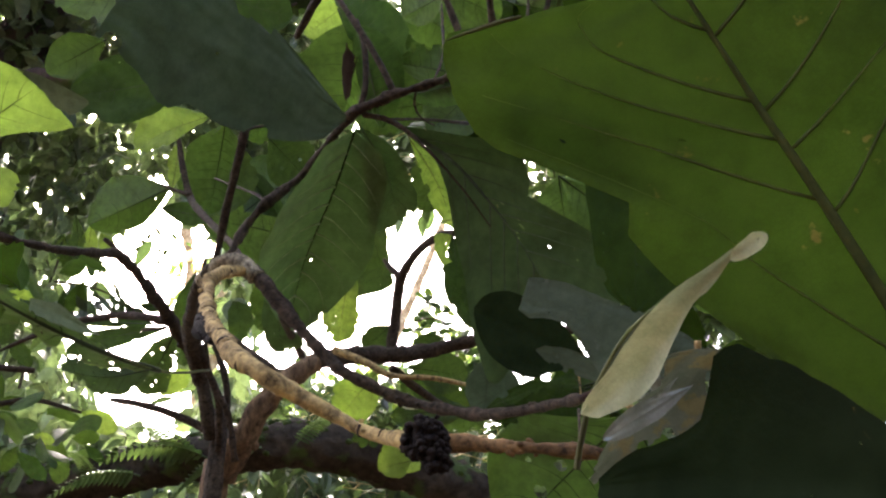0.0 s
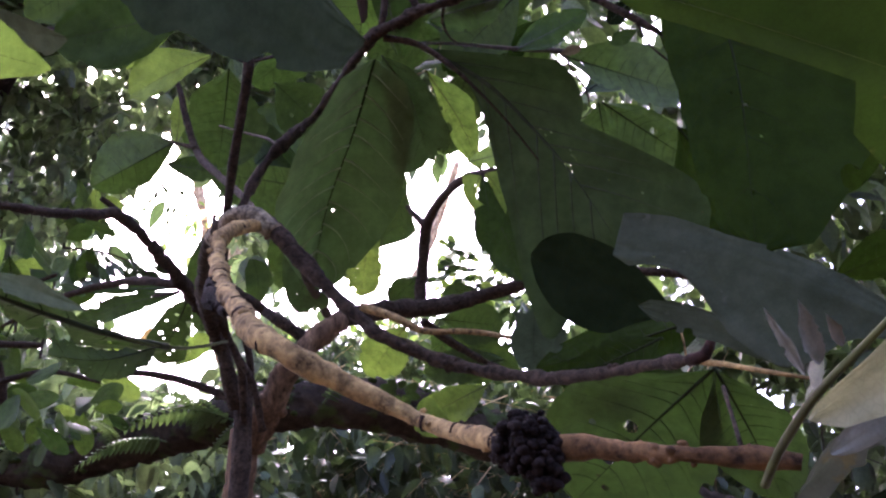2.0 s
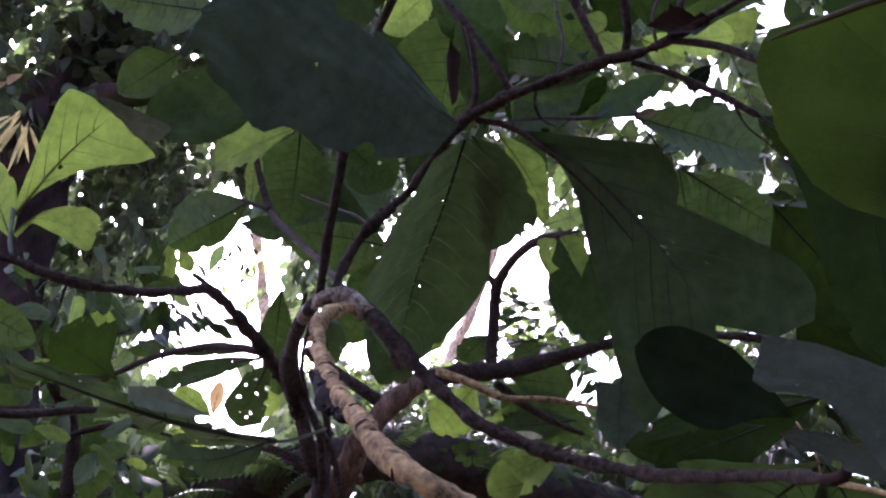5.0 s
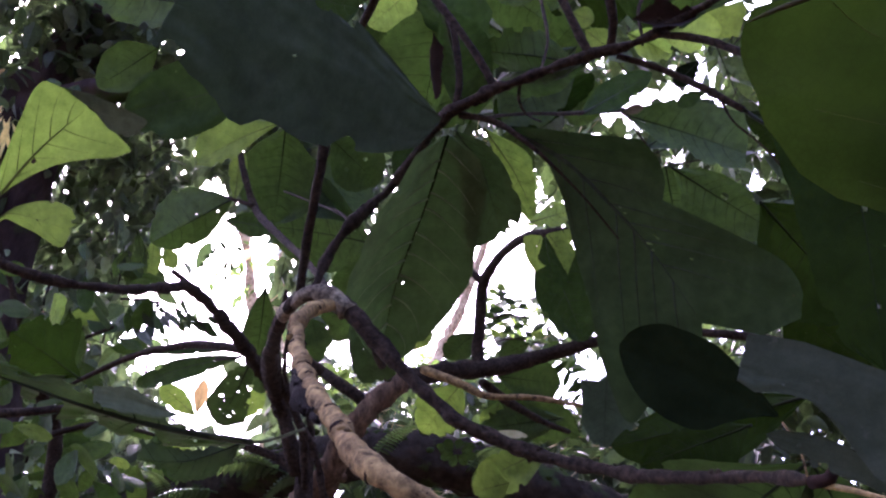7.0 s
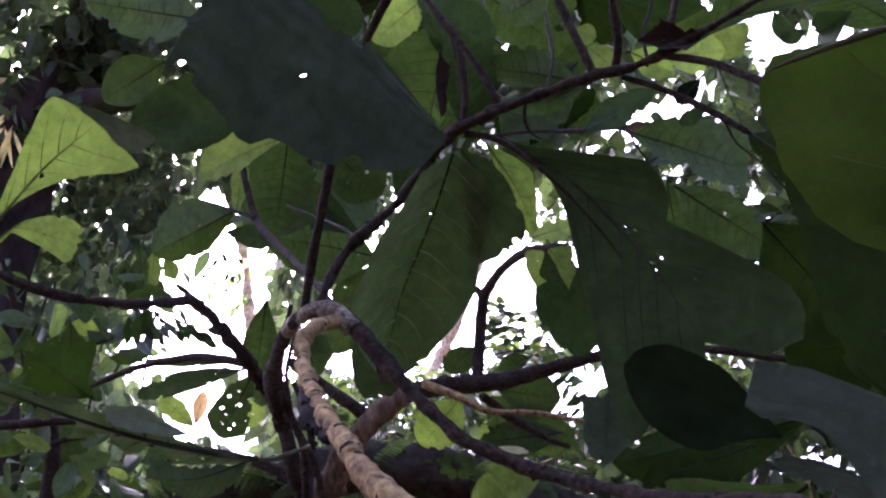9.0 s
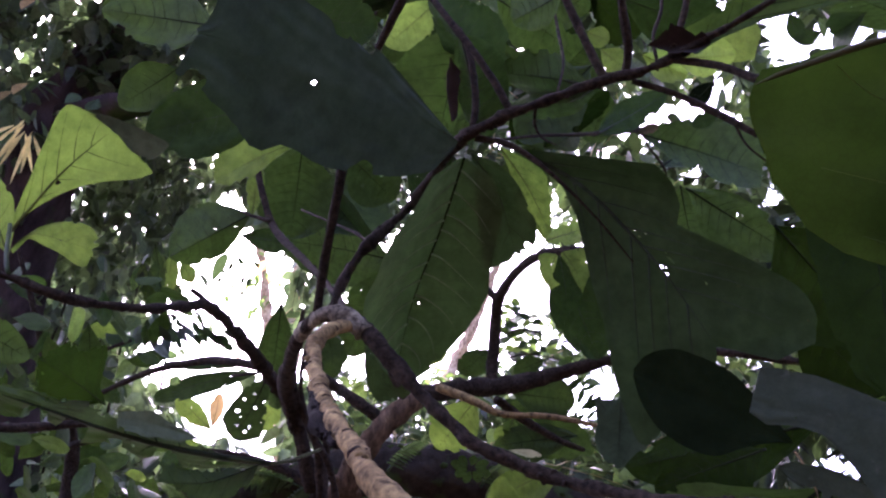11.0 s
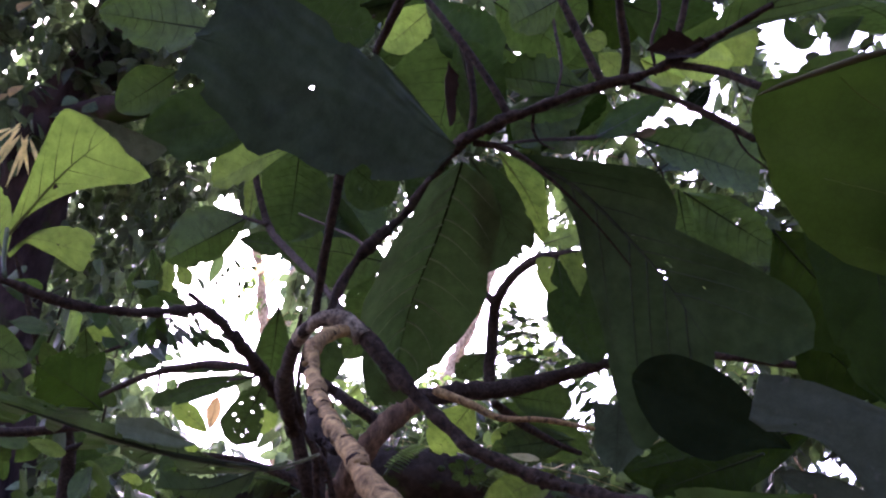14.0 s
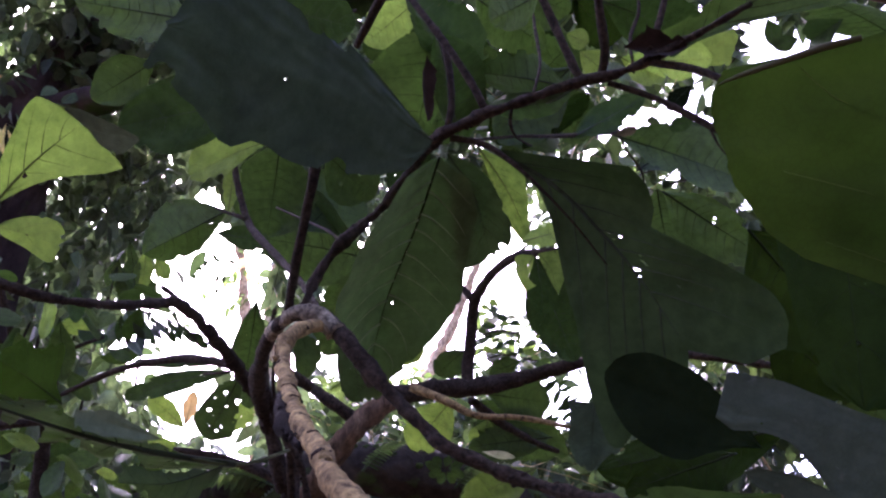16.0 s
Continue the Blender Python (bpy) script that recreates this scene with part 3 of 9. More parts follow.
branch(sapling, [(-0.3794, 1.2799, 2.4168, 0.0087), (-0.3584, 1.2960, 2.3997, 0.0097), (-0.3285, 1.3219, 2.3873, 0.0098)], BARK, nodes=2)
branch(sapling, [(-0.0653, 1.6462, 2.5556, 0.0140), (-0.0570, 1.6251, 2.6124, 0.0130), (-0.0427, 1.5714, 2.6773, 0.0125), (-0.0325, 1.5263, 2.7006, 0.0120), (0.0072, 1.4150, 2.6807, 0.0092), (0.0541, 1.3205, 2.6417, 0.0096), (0.1156, 1.2432, 2.5837, 0.0070)], BARK, nodes=5)
branch(sapling, [(-0.0364, 1.5282, 2.6980, 0.0084), (-0.0580, 1.5262, 2.7293, 0.0073), (-0.0720, 1.5288, 2.7561, 0.0049)], BARK)
branch(sapling, [(-0.1575, 1.3292, 2.3790, 0.0078), (-0.1009, 1.3226, 2.3455, 0.0076), (-0.0515, 1.3171, 2.3100, 0.0056), (0.0241, 1.2917, 2.2849, 0.0045), (0.0943, 1.2719, 2.2528, 0.0035)], BARK_PALE, nodes=4)
branch(sapling, [(-0.0577, 1.5046, 2.4445, 0.0087), (-0.0114, 1.5689, 2.4348, 0.0089), (0.0610, 1.6768, 2.4379, 0.0070), (0.1162, 1.7334, 2.4381, 0.0048)], BARK)
branch(sapling, [(-0.1720, 0.8428, 2.1307, 0.0049), (-0.1768, 0.9237, 2.1586, 0.0054), (-0.2115, 1.2886, 2.3445, 0.0075)], BARK)
branch(sapling, [(-0.2202, 0.8756, 2.2116, 0.0037), (-0.3051, 1.0772, 2.4308, 0.0054), (-0.4041, 1.2742, 2.6542, 0.0073), (-0.5047, 1.4114, 2.8549, 0.0084), (-0.5373, 1.4062, 2.9512, 0.0079), (-0.5559, 1.3871, 3.0342, 0.0064), (-0.5688, 1.3759, 3.0618, 0.0040)], BARK, nodes=8)
branch(sapling, [(-0.5118, 1.4086, 2.8732, 0.0050), (-0.5669, 1.4319, 2.9181, 0.0038), (-0.5995, 1.4440, 2.9473, 0.0026)], BARK)
branch(sapling, [(0.1209, 0.5537, 1.8135, 0.0023), (0.1357, 0.5386, 1.8010, 0.0018), (0.1478, 0.5238, 1.7878, 0.0015), (0.1664, 0.5099, 1.7738, 0.0011)], BARK_PALE)
branch(sapling, [(0.1209, 0.5537, 1.8135, 0.0039), (0.1277, 0.5434, 1.8108, 0.0038), (0.1325, 0.5378, 1.8186, 0.0028)], SCAR)
branch(sapling, [(0.1155, 0.5509, 1.8504, 0.0007), (0.1205, 0.5517, 1.8329, 0.0007), (0.1193, 0.5516, 1.8162, 0.0006)], BARK_PALE)
branch(sapling, [(0.0801, 0.3976, 1.6954, 0.0011), (0.0845, 0.4097, 1.7118, 0.0008), (0.0882, 0.4197, 1.7308, 0.0009)], BARK)
branch(sapling, [(0.1230, 0.3111, 1.7020, 0.0016), (0.1231, 0.3200, 1.6911, 0.0011), (0.1236, 0.3316, 1.6769, 0.0007)], BARK_PALE)

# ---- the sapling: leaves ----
leaf(sapling, (-0.0734, 0.6672, 2.2700), (-0.2550, 0.4312, 2.1601), (-0.0050, -0.0615, 0.0233), (-0.0457, 0.0358, -0.0562), LEAF_DIM, via=((-0.1615, 0.5461, 2.2189),), wa=(0.01, 0.11, 0.22, 0.326, 0.451, 0.576, 0.671, 0.752, 0.832, 0.877, 0.902, 0.932, 0.957, 0.977, 0.992, 1.012, 1.032, 1.052, 1.062, 1.027, 0.997, 0.802, 0.441, 0.19, 0.05), wb=(0.04, 0.451, 0.551, 0.621, 0.696, 0.752, 0.792, 0.827, 0.862, 0.892, 0.907, 0.917, 0.917, 0.852, 0.787, 0.802, 0.937, 0.907, 0.827, 0.726, 0.636, 0.586, 0.486, 0.466, 0.411), holes=((0.628, -0.08, 0.0025),), pins=1, bites=5, sag=0.0, veins=0, wave=0.3, torn=0.035, label='large green leaf seen from below with one hole, coloured dark for shade', curl=0.03)
leaf(sapling, (-0.0695, 0.7191, 2.3020), (-0.1807, 0.9635, 2.1733), (-0.0581, -0.0582, -0.0557), (0.0726, 0.0209, -0.0035), LEAF_GREY, via=((-0.1034, 0.7961, 2.2698), (-0.1482, 0.8807, 2.2277)), wa=(0.085, 0.496, 0.576, 0.681, 0.832, 0.897, 0.892, 0.957, 0.897, 0.757, 0.556, 0.311, 0.02), wb=(0.045, 0.541, 0.706, 0.822, 0.867, 0.917, 0.987, 1.072, 1.052, 0.927, 0.752, 0.541, 0.2), holes=((0.290, 0.08, 0.0020), (0.372, -0.83, 0.0034), (0.446, -0.02, 0.0014), (0.661, -0.10, 0.0014),), sag=0.0, curl=0.03, wave=0.4, veins=9, rib=1.58, vein_mat=VEIN_FAINT, bites=1, pins=0, torn=0.012, rib_mat=VEIN_DEEP, label='dark green leaf with pale sunken veins')
leaf(sapling, (-0.0616, 0.7206, 2.3087), (-0.0198, 0.8474, 2.2634), (-0.0217, 0.0181, -0.0157), (0.0357, 0.0159, -0.0078), LEAF_GREY, via=((-0.0353, 0.7746, 2.2939),), wa=(0.005, 0.24, 0.491, 0.716, 0.912, 1.092, 1.253, 1.388, 1.498, 1.553, 1.593, 1.022, 0.341), wb=(0.757, 0.912, 1.012, 0.967, 0.937, 0.922, 0.917, 0.932, 0.967, 0.907, 0.797, 0.521, 0.19), sag=0.0, curl=0.03, wave=0.4, torn=0.04, rib=0.7, veins=7)
leaf(sapling, (-0.0172, 0.6833, 2.2717), (0.1601, 0.7862, 2.0731), (-0.0125, 0.1407, -0.1522), (0.1183, -0.0242, -0.0616), LEAF_LONG, via=((0.0453, 0.7065, 2.2344), (0.0941, 0.7325, 2.1772), (0.1245, 0.7555, 2.1372)), wa=(0, 0, 0, 0.02, 0.09, 0.195, 0.441, 0.586, 0.832, 0.917, 0.987, 0.967, 0.922, 0.847, 0.757, 0.656, 0.596, 0.531, 0.451, 0.366, 0.291), wb=(1.107, 1.057, 0.997, 0.932, 0.847, 0.772, 0.691, 0.586, 0.481, 0.636, 0.762, 0.857, 0.937, 0.992, 1.002, 0.987, 0.952, 0.877, 0.802, 0.596, 0.406), holes=((0.463, -0.10, 0.0023), (0.488, -0.08, 0.0023), (0.471, -0.20, 0.0023), (0.570, -0.18, 0.0023), (0.603, -0.15, 0.0023), (0.677, -0.05, 0.0028), (0.636, -0.15, 0.0017), (0.718, -0.02, 0.0017), (0.776, -0.50, 0.0017), (0.735, -0.28, 0.0023),), veins=7, rib=1.5, rake=0.5, vein_mat=VEIN_DIM, pins=0, bites=0, torn=0.006, wave=0.25, label='long grey-green leaf hanging with dark parallel veins', sag=0.0, curl=0.03)
leaf(sapling, (0.1635, 0.6820, 1.9174), (0.0568, 0.6877, 1.9939), (0.0026, -0.0253, 0.0255), (-0.0144, 0.0203, -0.0315), LEAF_DEEP, via=((0.1103, 0.6835, 1.9573),), wa=(0.04, 0.261, 0.486, 0.636, 0.787, 0.932, 0.967, 0.987, 0.987, 0.972, 0.942, 0.847, 0.706, 0.486, 0.09), wb=(0, 0.1, 0.225, 0.391, 0.571, 0.817, 0.927, 0.987, 0.987, 0.962, 0.917, 0.817, 0.646, 0.421, 0.055), veins=0, sag=0.0, curl=0.0, bites=0, pins=0, torn=0.01, label='rounded leaf coloured very dark for shade', wave=0.4)
leaf(sapling, (0.1772, 0.4308, 1.7591), (0.0720, 0.4641, 1.8425), (0.0045, -0.0044, 0.0093), (-0.0053, 0.0095, -0.0162), LEAF_PALE, via=((0.1304, 0.4423, 1.8035),), wa=(0.376, 0.676, 0.822, 0.957, 0.987, 1.017, 1.037, 0.982, 0.967, 0.987, 1.072, 1.227, 1.398, 1.558, 1.543, 1.528, 1.373), wb=(0.401, 0.576, 0.767, 1.117, 1.638, 2.029, 2.174, 2.149, 2.029, 1.799, 1.378, 0.952, 0.561, 0.501, 0.511, 0.651, 0.451), bites=1, pins=3, veins=0, torn=0.03, wave=0.5, label='pale grey-green leaf bitten at its end', sag=0.0, curl=0.03)
leaf(sapling, (0.1416, 0.4573, 1.7575), (0.0792, 0.4804, 1.8101), (0.0006, -0.0037, 0.0050), (-0.0008, 0.0050, -0.0068), LEAF_PALE, via=((0.1120, 0.4663, 1.7881),), wa=(0.426, 0.386, 0.316, 0.251, 0.261, 0.376, 0.571, 0.701, 0.802, 0.887, 0.817, 0.752, 0.13), wb=(0, 0.812, 0.967, 1.122, 1.222, 1.242, 1.207, 1.212, 1.247, 1.222, 0.912, 0.601, 0), bites=3, pins=1, veins=0, torn=0.06, sag=0.0, curl=0.03, wave=0.4)
leaf(sapling, (0.1686, 0.4387, 2.0356), (0.1573, 0.4957, 1.8471), (-0.0354, 0.0042, 0.0029), (0.0611, -0.0052, -0.0380), LEAF_GREEN, via=((0.1709, 0.4654, 1.9524),), wa=(0.431, 0.721, 1.027, 1.072, 1.077, 1.077, 1.072, 1.052, 1.027, 0.967, 0.902, 0.852, 0.752, 0.546, 0), wb=(1.142, 1.132, 1.122, 1.112, 1.102, 1.092, 1.087, 1.092, 1.102, 0.972, 0.842, 0.706, 0.571, 0.441, 0), holes=((0.529, 0.15, 0.0016), (0.562, -0.02, 0.0016), (0.710, 0.72, 0.0013), (0.834, 1.00, 0.0013),), sag=0.0, curl=0.03, wave=0.4, torn=0.03, veins=7, bites=2, pins=6, rib=0.5)
branch(sapling, [(0.0161, 0.2204, 1.8005, 0.0001), (0.0209, 0.2181, 1.8006, 0.0006), (0.0274, 0.2155, 1.8004, 0.0007), (0.0396, 0.2105, 1.7997, 0.0009), (0.0484, 0.2078, 1.7990, 0.0007)], LEAF_RIM, name='rolled_rim')
leaf(sapling, (0.2374, 0.3259, 1.6314), (0.0916, 0.1709, 1.8116), (-0.1261, 0.0056, 0.0466), (0.0633, -0.0586, 0.0230), LEAF_NEAR, via=((0.1659, 0.2489, 1.7240), (0.1415, 0.2239, 1.7520), (0.1120, 0.1925, 1.7879)), wa=(0.055, 0.24, 0.531, 0.676, 0.741, 0.651, 1.062, 1.062, 1.062, 1.052, 1.037, 1.017, 0.997, 0.957, 0.887, 0.656, 0.491, 0.296, 0.195, 0.14, 0.095, 0.05, 0.005, 0, 0), wb=(0.21, 0.581, 0.706, 0.837, 0.962, 1.017, 1.037, 1.052, 1.062, 1.067, 1.072, 1.082, 1.087, 1.097, 1.097, 1.077, 1.057, 1.037, 1.022, 1.007, 0.992, 0.897, 0.591, 0.286, 0), sag=0.0, curl=0.03, veins=6, rib=1.25, torn=0.012, bites=0, pins=2, wave=0.5, label="very broad bright green leaf hanging close with a torn edge")
# unseen leaf added behind the broad one to shade its corner
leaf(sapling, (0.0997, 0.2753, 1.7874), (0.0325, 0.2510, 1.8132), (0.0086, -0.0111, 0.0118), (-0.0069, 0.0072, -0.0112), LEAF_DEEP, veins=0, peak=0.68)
leaf(sapling, (0.1073, 0.1983, 1.6658), (0.0633, 0.2987, 1.6621), (-0.0113, 0.0115, 0.0044), (-0.0005, 0.0190, -0.0054), LEAF_CREAM, via=((0.0983, 0.2153, 1.6663), (0.0835, 0.2558, 1.6655)), wa=(0.551, 0.536, 0.526, 0.521, 0.561, 0.757, 0.877, 0.922, 0.947, 0.922, 0.862, 0.736, 0.591, 0.516, 0.436, 0.281, 0.025), wb=(0.11, 0.07, 0.04, 0, 0, 0.19, 0.245, 0.135, 0.426, 1.258, 1.268, 1.192, 1.022, 0.842, 0.666, 0.366, 0.03), veins=0, curl=0.25, bites=0, pins=0, torn=0.02, label='curled cream-coloured leaf showing its underside', sag=0.0, wave=0.4)
branch(sapling, [(0.0989, 0.2192, 1.6723, 0.0003), (0.0873, 0.2328, 1.6703, 0.0005), (0.0761, 0.2531, 1.6696, 0.0007), (0.0712, 0.2776, 1.6693, 0.0009), (0.0692, 0.3057, 1.6706, 0.0012), (0.0698, 0.3402, 1.6704, 0.0013), (0.0701, 0.3595, 1.6678, 0.0013)], VEIN, name='stalk')
leaf(sapling, (0.1090, 0.1970, 1.6662), (0.0997, 0.2066, 1.6639), (-0.0018, -0.0013, 0.0020), (0.0019, 0.0014, -0.0019), LEAF_CREAM, veins=0, bites=0, pins=0, blunt=0.5, taper=0.5, peak=0.35, curl=0.2)
# added strip in the gleam colour, under the cream leaf
leaf(sapling, (0.1127, 0.3026, 1.6750), (0.0747, 0.3190, 1.6606), (-0.0026, -0.0028, 0.0036), (0.0026, 0.0028, -0.0036), LEAF_SHEEN, veins=0, bites=1, pins=0, peak=0.58)
leaf(sapling, (0.1304, 0.2993, 1.6890), (0.0740, 0.3533, 1.6587), (-0.0167, -0.0007, 0.0033), (0.0092, 0.0129, -0.0128), LEAF_FILM, via=((0.1064, 0.3203, 1.6808),), wa=(1.328, 1.192, 1.047, 0.907, 0.792, 0.681, 0.571, 0.536, 0.676, 0.686, 0.551, 0.416, 0.291, 0.18, 0.07), wb=(0.266, 0.2, 0.145, 0.09, 0.571, 1.007, 0.962, 0.892, 0.787, 0.641, 0.461, 0.235, 0.22, 0.23, 0.08), veins=0, bites=9, pins=2, torn=0.35, curl=0.45, sag=0.0, wave=0.4)
# more added strips painting the sky's reflection on the pale leaf
leaf(sapling, (0.1070, 0.3023, 1.6789), (0.0905, 0.3240, 1.6695), (-0.0016, -0.0007, 0.0012), (0.0017, 0.0008, -0.0011), LEAF_SHEEN, veins=0, bites=2, pins=0, torn=0.3, curl=0.4, peak=0.57)
leaf(sapling, (0.0989, 0.3014, 1.6804), (0.0886, 0.3159, 1.6792), (-0.0009, -0.0005, 0.0010), (0.0009, 0.0006, -0.0009), LEAF_SHEEN, veins=0, bites=2, pins=0, torn=0.3, curl=0.4, peak=0.58)
leaf(sapling, (0.1164, 0.4201, 1.7665), (0.1359, 0.4476, 1.7456), (-0.0024, 0.0009, -0.0010), (0.0024, -0.0009, 0.0011), LEAF_SHEEN, veins=0, bites=1, pins=0, curl=0.4, torn=0.2, peak=0.57)
leaf(sapling, (0.1315, 0.4185, 1.7683), (0.1432, 0.4449, 1.7491), (-0.0045, 0.0012, -0.0011), (0.0045, -0.0011, 0.0012), LEAF_SHEEN, veins=0, bites=1, pins=0, curl=0.4, torn=0.2, peak=0.57)
leaf(sapling, (0.1433, 0.4228, 1.7623), (0.1541, 0.4404, 1.7550), (-0.0025, 0.0011, -0.0010), (0.0025, -0.0011, 0.0011), LEAF_SHEEN, veins=0, bites=1, pins=0, curl=0.4, torn=0.2, peak=0.58)
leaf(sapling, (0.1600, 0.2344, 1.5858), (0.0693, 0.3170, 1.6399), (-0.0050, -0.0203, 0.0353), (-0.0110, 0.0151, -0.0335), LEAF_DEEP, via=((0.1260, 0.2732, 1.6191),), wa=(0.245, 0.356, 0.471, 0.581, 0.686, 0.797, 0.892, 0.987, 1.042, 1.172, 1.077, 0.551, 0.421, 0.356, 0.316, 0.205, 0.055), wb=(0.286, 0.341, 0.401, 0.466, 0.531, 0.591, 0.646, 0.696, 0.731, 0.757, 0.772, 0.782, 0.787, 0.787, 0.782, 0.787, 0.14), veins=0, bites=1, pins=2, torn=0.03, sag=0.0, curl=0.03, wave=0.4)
leaf(sapling, (0.2245, 0.8046, 1.9335), (0.1087, 1.0357, 1.9030), (-0.0664, -0.0258, 0.0566), (0.0693, 0.0283, -0.0489), LEAF_MID, blunt=0.6, holes=((0.5, 0.15, 0.008), (0.7, 0.1, 0.009), (0.6, 0.5, 0.004), (0.85, -0.2, 0.005)), peak=0.57, pins=8)
leaf(sapling, (0.2243, 0.8061, 1.9315), (0.2896, 0.9139, 1.8402), (-0.0361, 0.0306, 0.0102), (0.0369, -0.0259, -0.0041), LEAF_MID, peak=0.54)
leaf(sapling, (0.2700, 0.8619, 2.0261), (0.0859, 1.0164, 2.0617), (0.0075, 0.0014, 0.0327), (0.0093, 0.0203, -0.0399), LEAF_GREEN, peak=0.52)
leaf(sapling, (0.2424, 1.1561, 2.7760), (0.4161, 1.1155, 2.6074), (0.0064, -0.0458, 0.0315), (-0.0187, -0.0010, -0.0580), LEAF_MID, via=((0.3344, 1.1516, 2.7123),), wa=(0.005, 0.165, 0.331, 0.486, 0.631, 0.777, 0.927, 1.007, 1.047, 1.087, 1.127, 1.172, 1.157, 1.142, 1.082), wb=(0.005, 0.14, 0.281, 0.426, 0.586, 0.757, 0.842, 0.741, 0.631, 0.927, 0.952, 0.907, 0.857, 0.711, 0.556), veins=8, torn=0.06, sag=0.0, curl=0.03, wave=0.4)
leaf(sapling, (0.3104, 1.3114, 2.8314), (0.4866, 1.3310, 2.9797), (-0.0173, -0.0161, 0.0226), (0.0356, -0.0037, -0.0417), LEAF_MID, peak=0.39)
leaf(sapling, (-0.0061, 1.2835, 2.9127), (0.0994, 1.5031, 2.8178), (-0.0311, 0.0044, -0.0081), (0.0419, 0.0124, -0.0108), LEAF_LIGHT, via=((0.0523, 1.3854, 2.8751),), wa=(0.005, 0.12, 0.245, 0.391, 0.571, 0.736, 0.862, 0.937, 0.992, 0.932, 0.736, 0.536, 0.08), wb=(0.05, 1.187, 1.558, 1.578, 1.378, 1.187, 1.007, 0.837, 0.641, 0.456, 0.291, 0.155, 0.025), veins=7, bites=3, pins=2, sag=0.0, curl=0.03, wave=0.4, torn=0.02)
leaf(sapling, (0.0722, 1.2441, 2.5785), (0.0584, 1.2845, 2.5285), (0.0140, 0.0011, -0.0008), (-0.0188, -0.0027, 0.0026), LEAF_LIGHT, via=((0.0573, 1.2634, 2.5543),), wa=(0, 0.311, 0.386, 0.461, 0.526, 0.536, 0.496, 0.401, 0.361, 0.827, 1.273, 0.696, 0), wb=(0.992, 1.618, 1.478, 1.338, 1.207, 1.072, 0.932, 0.837, 0.782, 0.671, 0.506, 0.346, 0.175), sag=0.0, curl=0.03, wave=0.4, torn=0.06, veins=6, rib=0.7, bites=3)
leaf(sapling, (0.0826, 1.2423, 2.5811), (0.1109, 1.2917, 2.5218), (0.0235, -0.0014, 0.0026), (-0.0101, -0.0014, 0.0013), LEAF_LIGHT, via=((0.1018, 1.2636, 2.5559),), wa=(1.593, 1.618, 1.498, 1.378, 1.263, 1.152, 1.047, 0.967, 0.907, 0.696, 0.461, 0.23, 0.01), wb=(0, 0.641, 0.752, 0.857, 0.942, 1.007, 1.017, 0.952, 0.817, 0.641, 0.426, 0.2, 0.005), sag=0.0, curl=0.03, wave=0.4, torn=0.06, veins=6, rib=0.7, bites=2)
leaf(sapling, (0.0735, 1.2146, 2.5514), (0.0792, 1.2784, 2.4736), (0.0229, 0.0046, -0.0047), (-0.0243, 0.0008, -0.0020), LEAF_DARK, via=((0.0779, 1.2460, 2.5132),), wa=(0, 0.195, 0.356, 0.501, 0.651, 0.812, 1.007, 1.217, 1.253, 1.167, 1.082, 0.581, 0.085), wb=(0.085, 0.21, 0.341, 0.491, 0.666, 0.661, 0.326, 1.137, 1.077, 1.012, 0.812, 0.611, 0.015), sag=0.0, curl=0.03, wave=0.4, torn=0.05, veins=6, rib=0.7, bites=3)
leaf(sapling, (0.0490, 1.2275, 2.5961), (0.1498, 1.2962, 2.6794), (0.0033, 0.0138, -0.0154), (-0.0047, -0.0125, 0.0160), LEAF_LIGHT, peak=0.57)
leaf(sapling, (0.0807, 1.3234, 2.6408), (0.1445, 1.4589, 2.4863), (-0.0511, 0.0079, -0.0141), (0.0702, -0.0109, 0.0194), LEAF_DARK, peak=0.48)
leaf(sapling, (0.1061, 1.0557, 2.1839), (0.0928, 1.1187, 2.1080), (-0.0307, -0.0041, 0.0020), (0.0274, 0.0036, -0.0018), LEAF_DUSK, peak=0.54)
leaf(sapling, (-0.5486, 0.6931, 2.2264), (-0.4240, 0.6207, 2.2864), (0.0056, -0.0441, 0.0360), (0.0359, 0.0200, -0.0230), LEAF_LIGHT, via=((-0.4857, 0.6530, 2.2642),), wa=(0, 0.261, 0.386, 0.511, 0.661, 0.772, 0.867, 0.997, 1.047, 1.007, 0.837, 0.671, 0.511, 0.346, 0.185), wb=(0, 0, 0.025, 0.075, 0.17, 0.256, 0.381, 0.491, 0.641, 0.807, 0.987, 1.187, 1.278, 1.363, 0.281), holes=((0.438, -0.22, 0.0029),), veins=5, rib=1.25, bites=0, pins=1, torn=0.015, label='light green leaf lit through, folded over at its end', sag=0.0, curl=0.03, wave=0.4)
leaf(sapling, (-0.4468, 0.6050, 2.3028), (-0.3620, 0.6250, 2.2623), (0.0021, -0.0137, 0.0074), (0.0060, 0.0144, -0.0134), LEAF_FOLD, via=((-0.4095, 0.6219, 2.2770),), wa=(0.035, 0.22, 0.436, 0.651, 0.847, 0.972, 1.012, 0.977, 0.882, 0.741, 0.516, 0.286, 0.09), wb=(0.03, 0, 0, 0, 0, 0.06, 0.782, 0.872, 1.022, 0.917, 0.691, 0.406, 0.1), veins=4, rib=0.5, vein_mat=LEAF_FOLD, bites=1, pins=1, sag=0.0, curl=0.03, wave=0.4, torn=0.02)
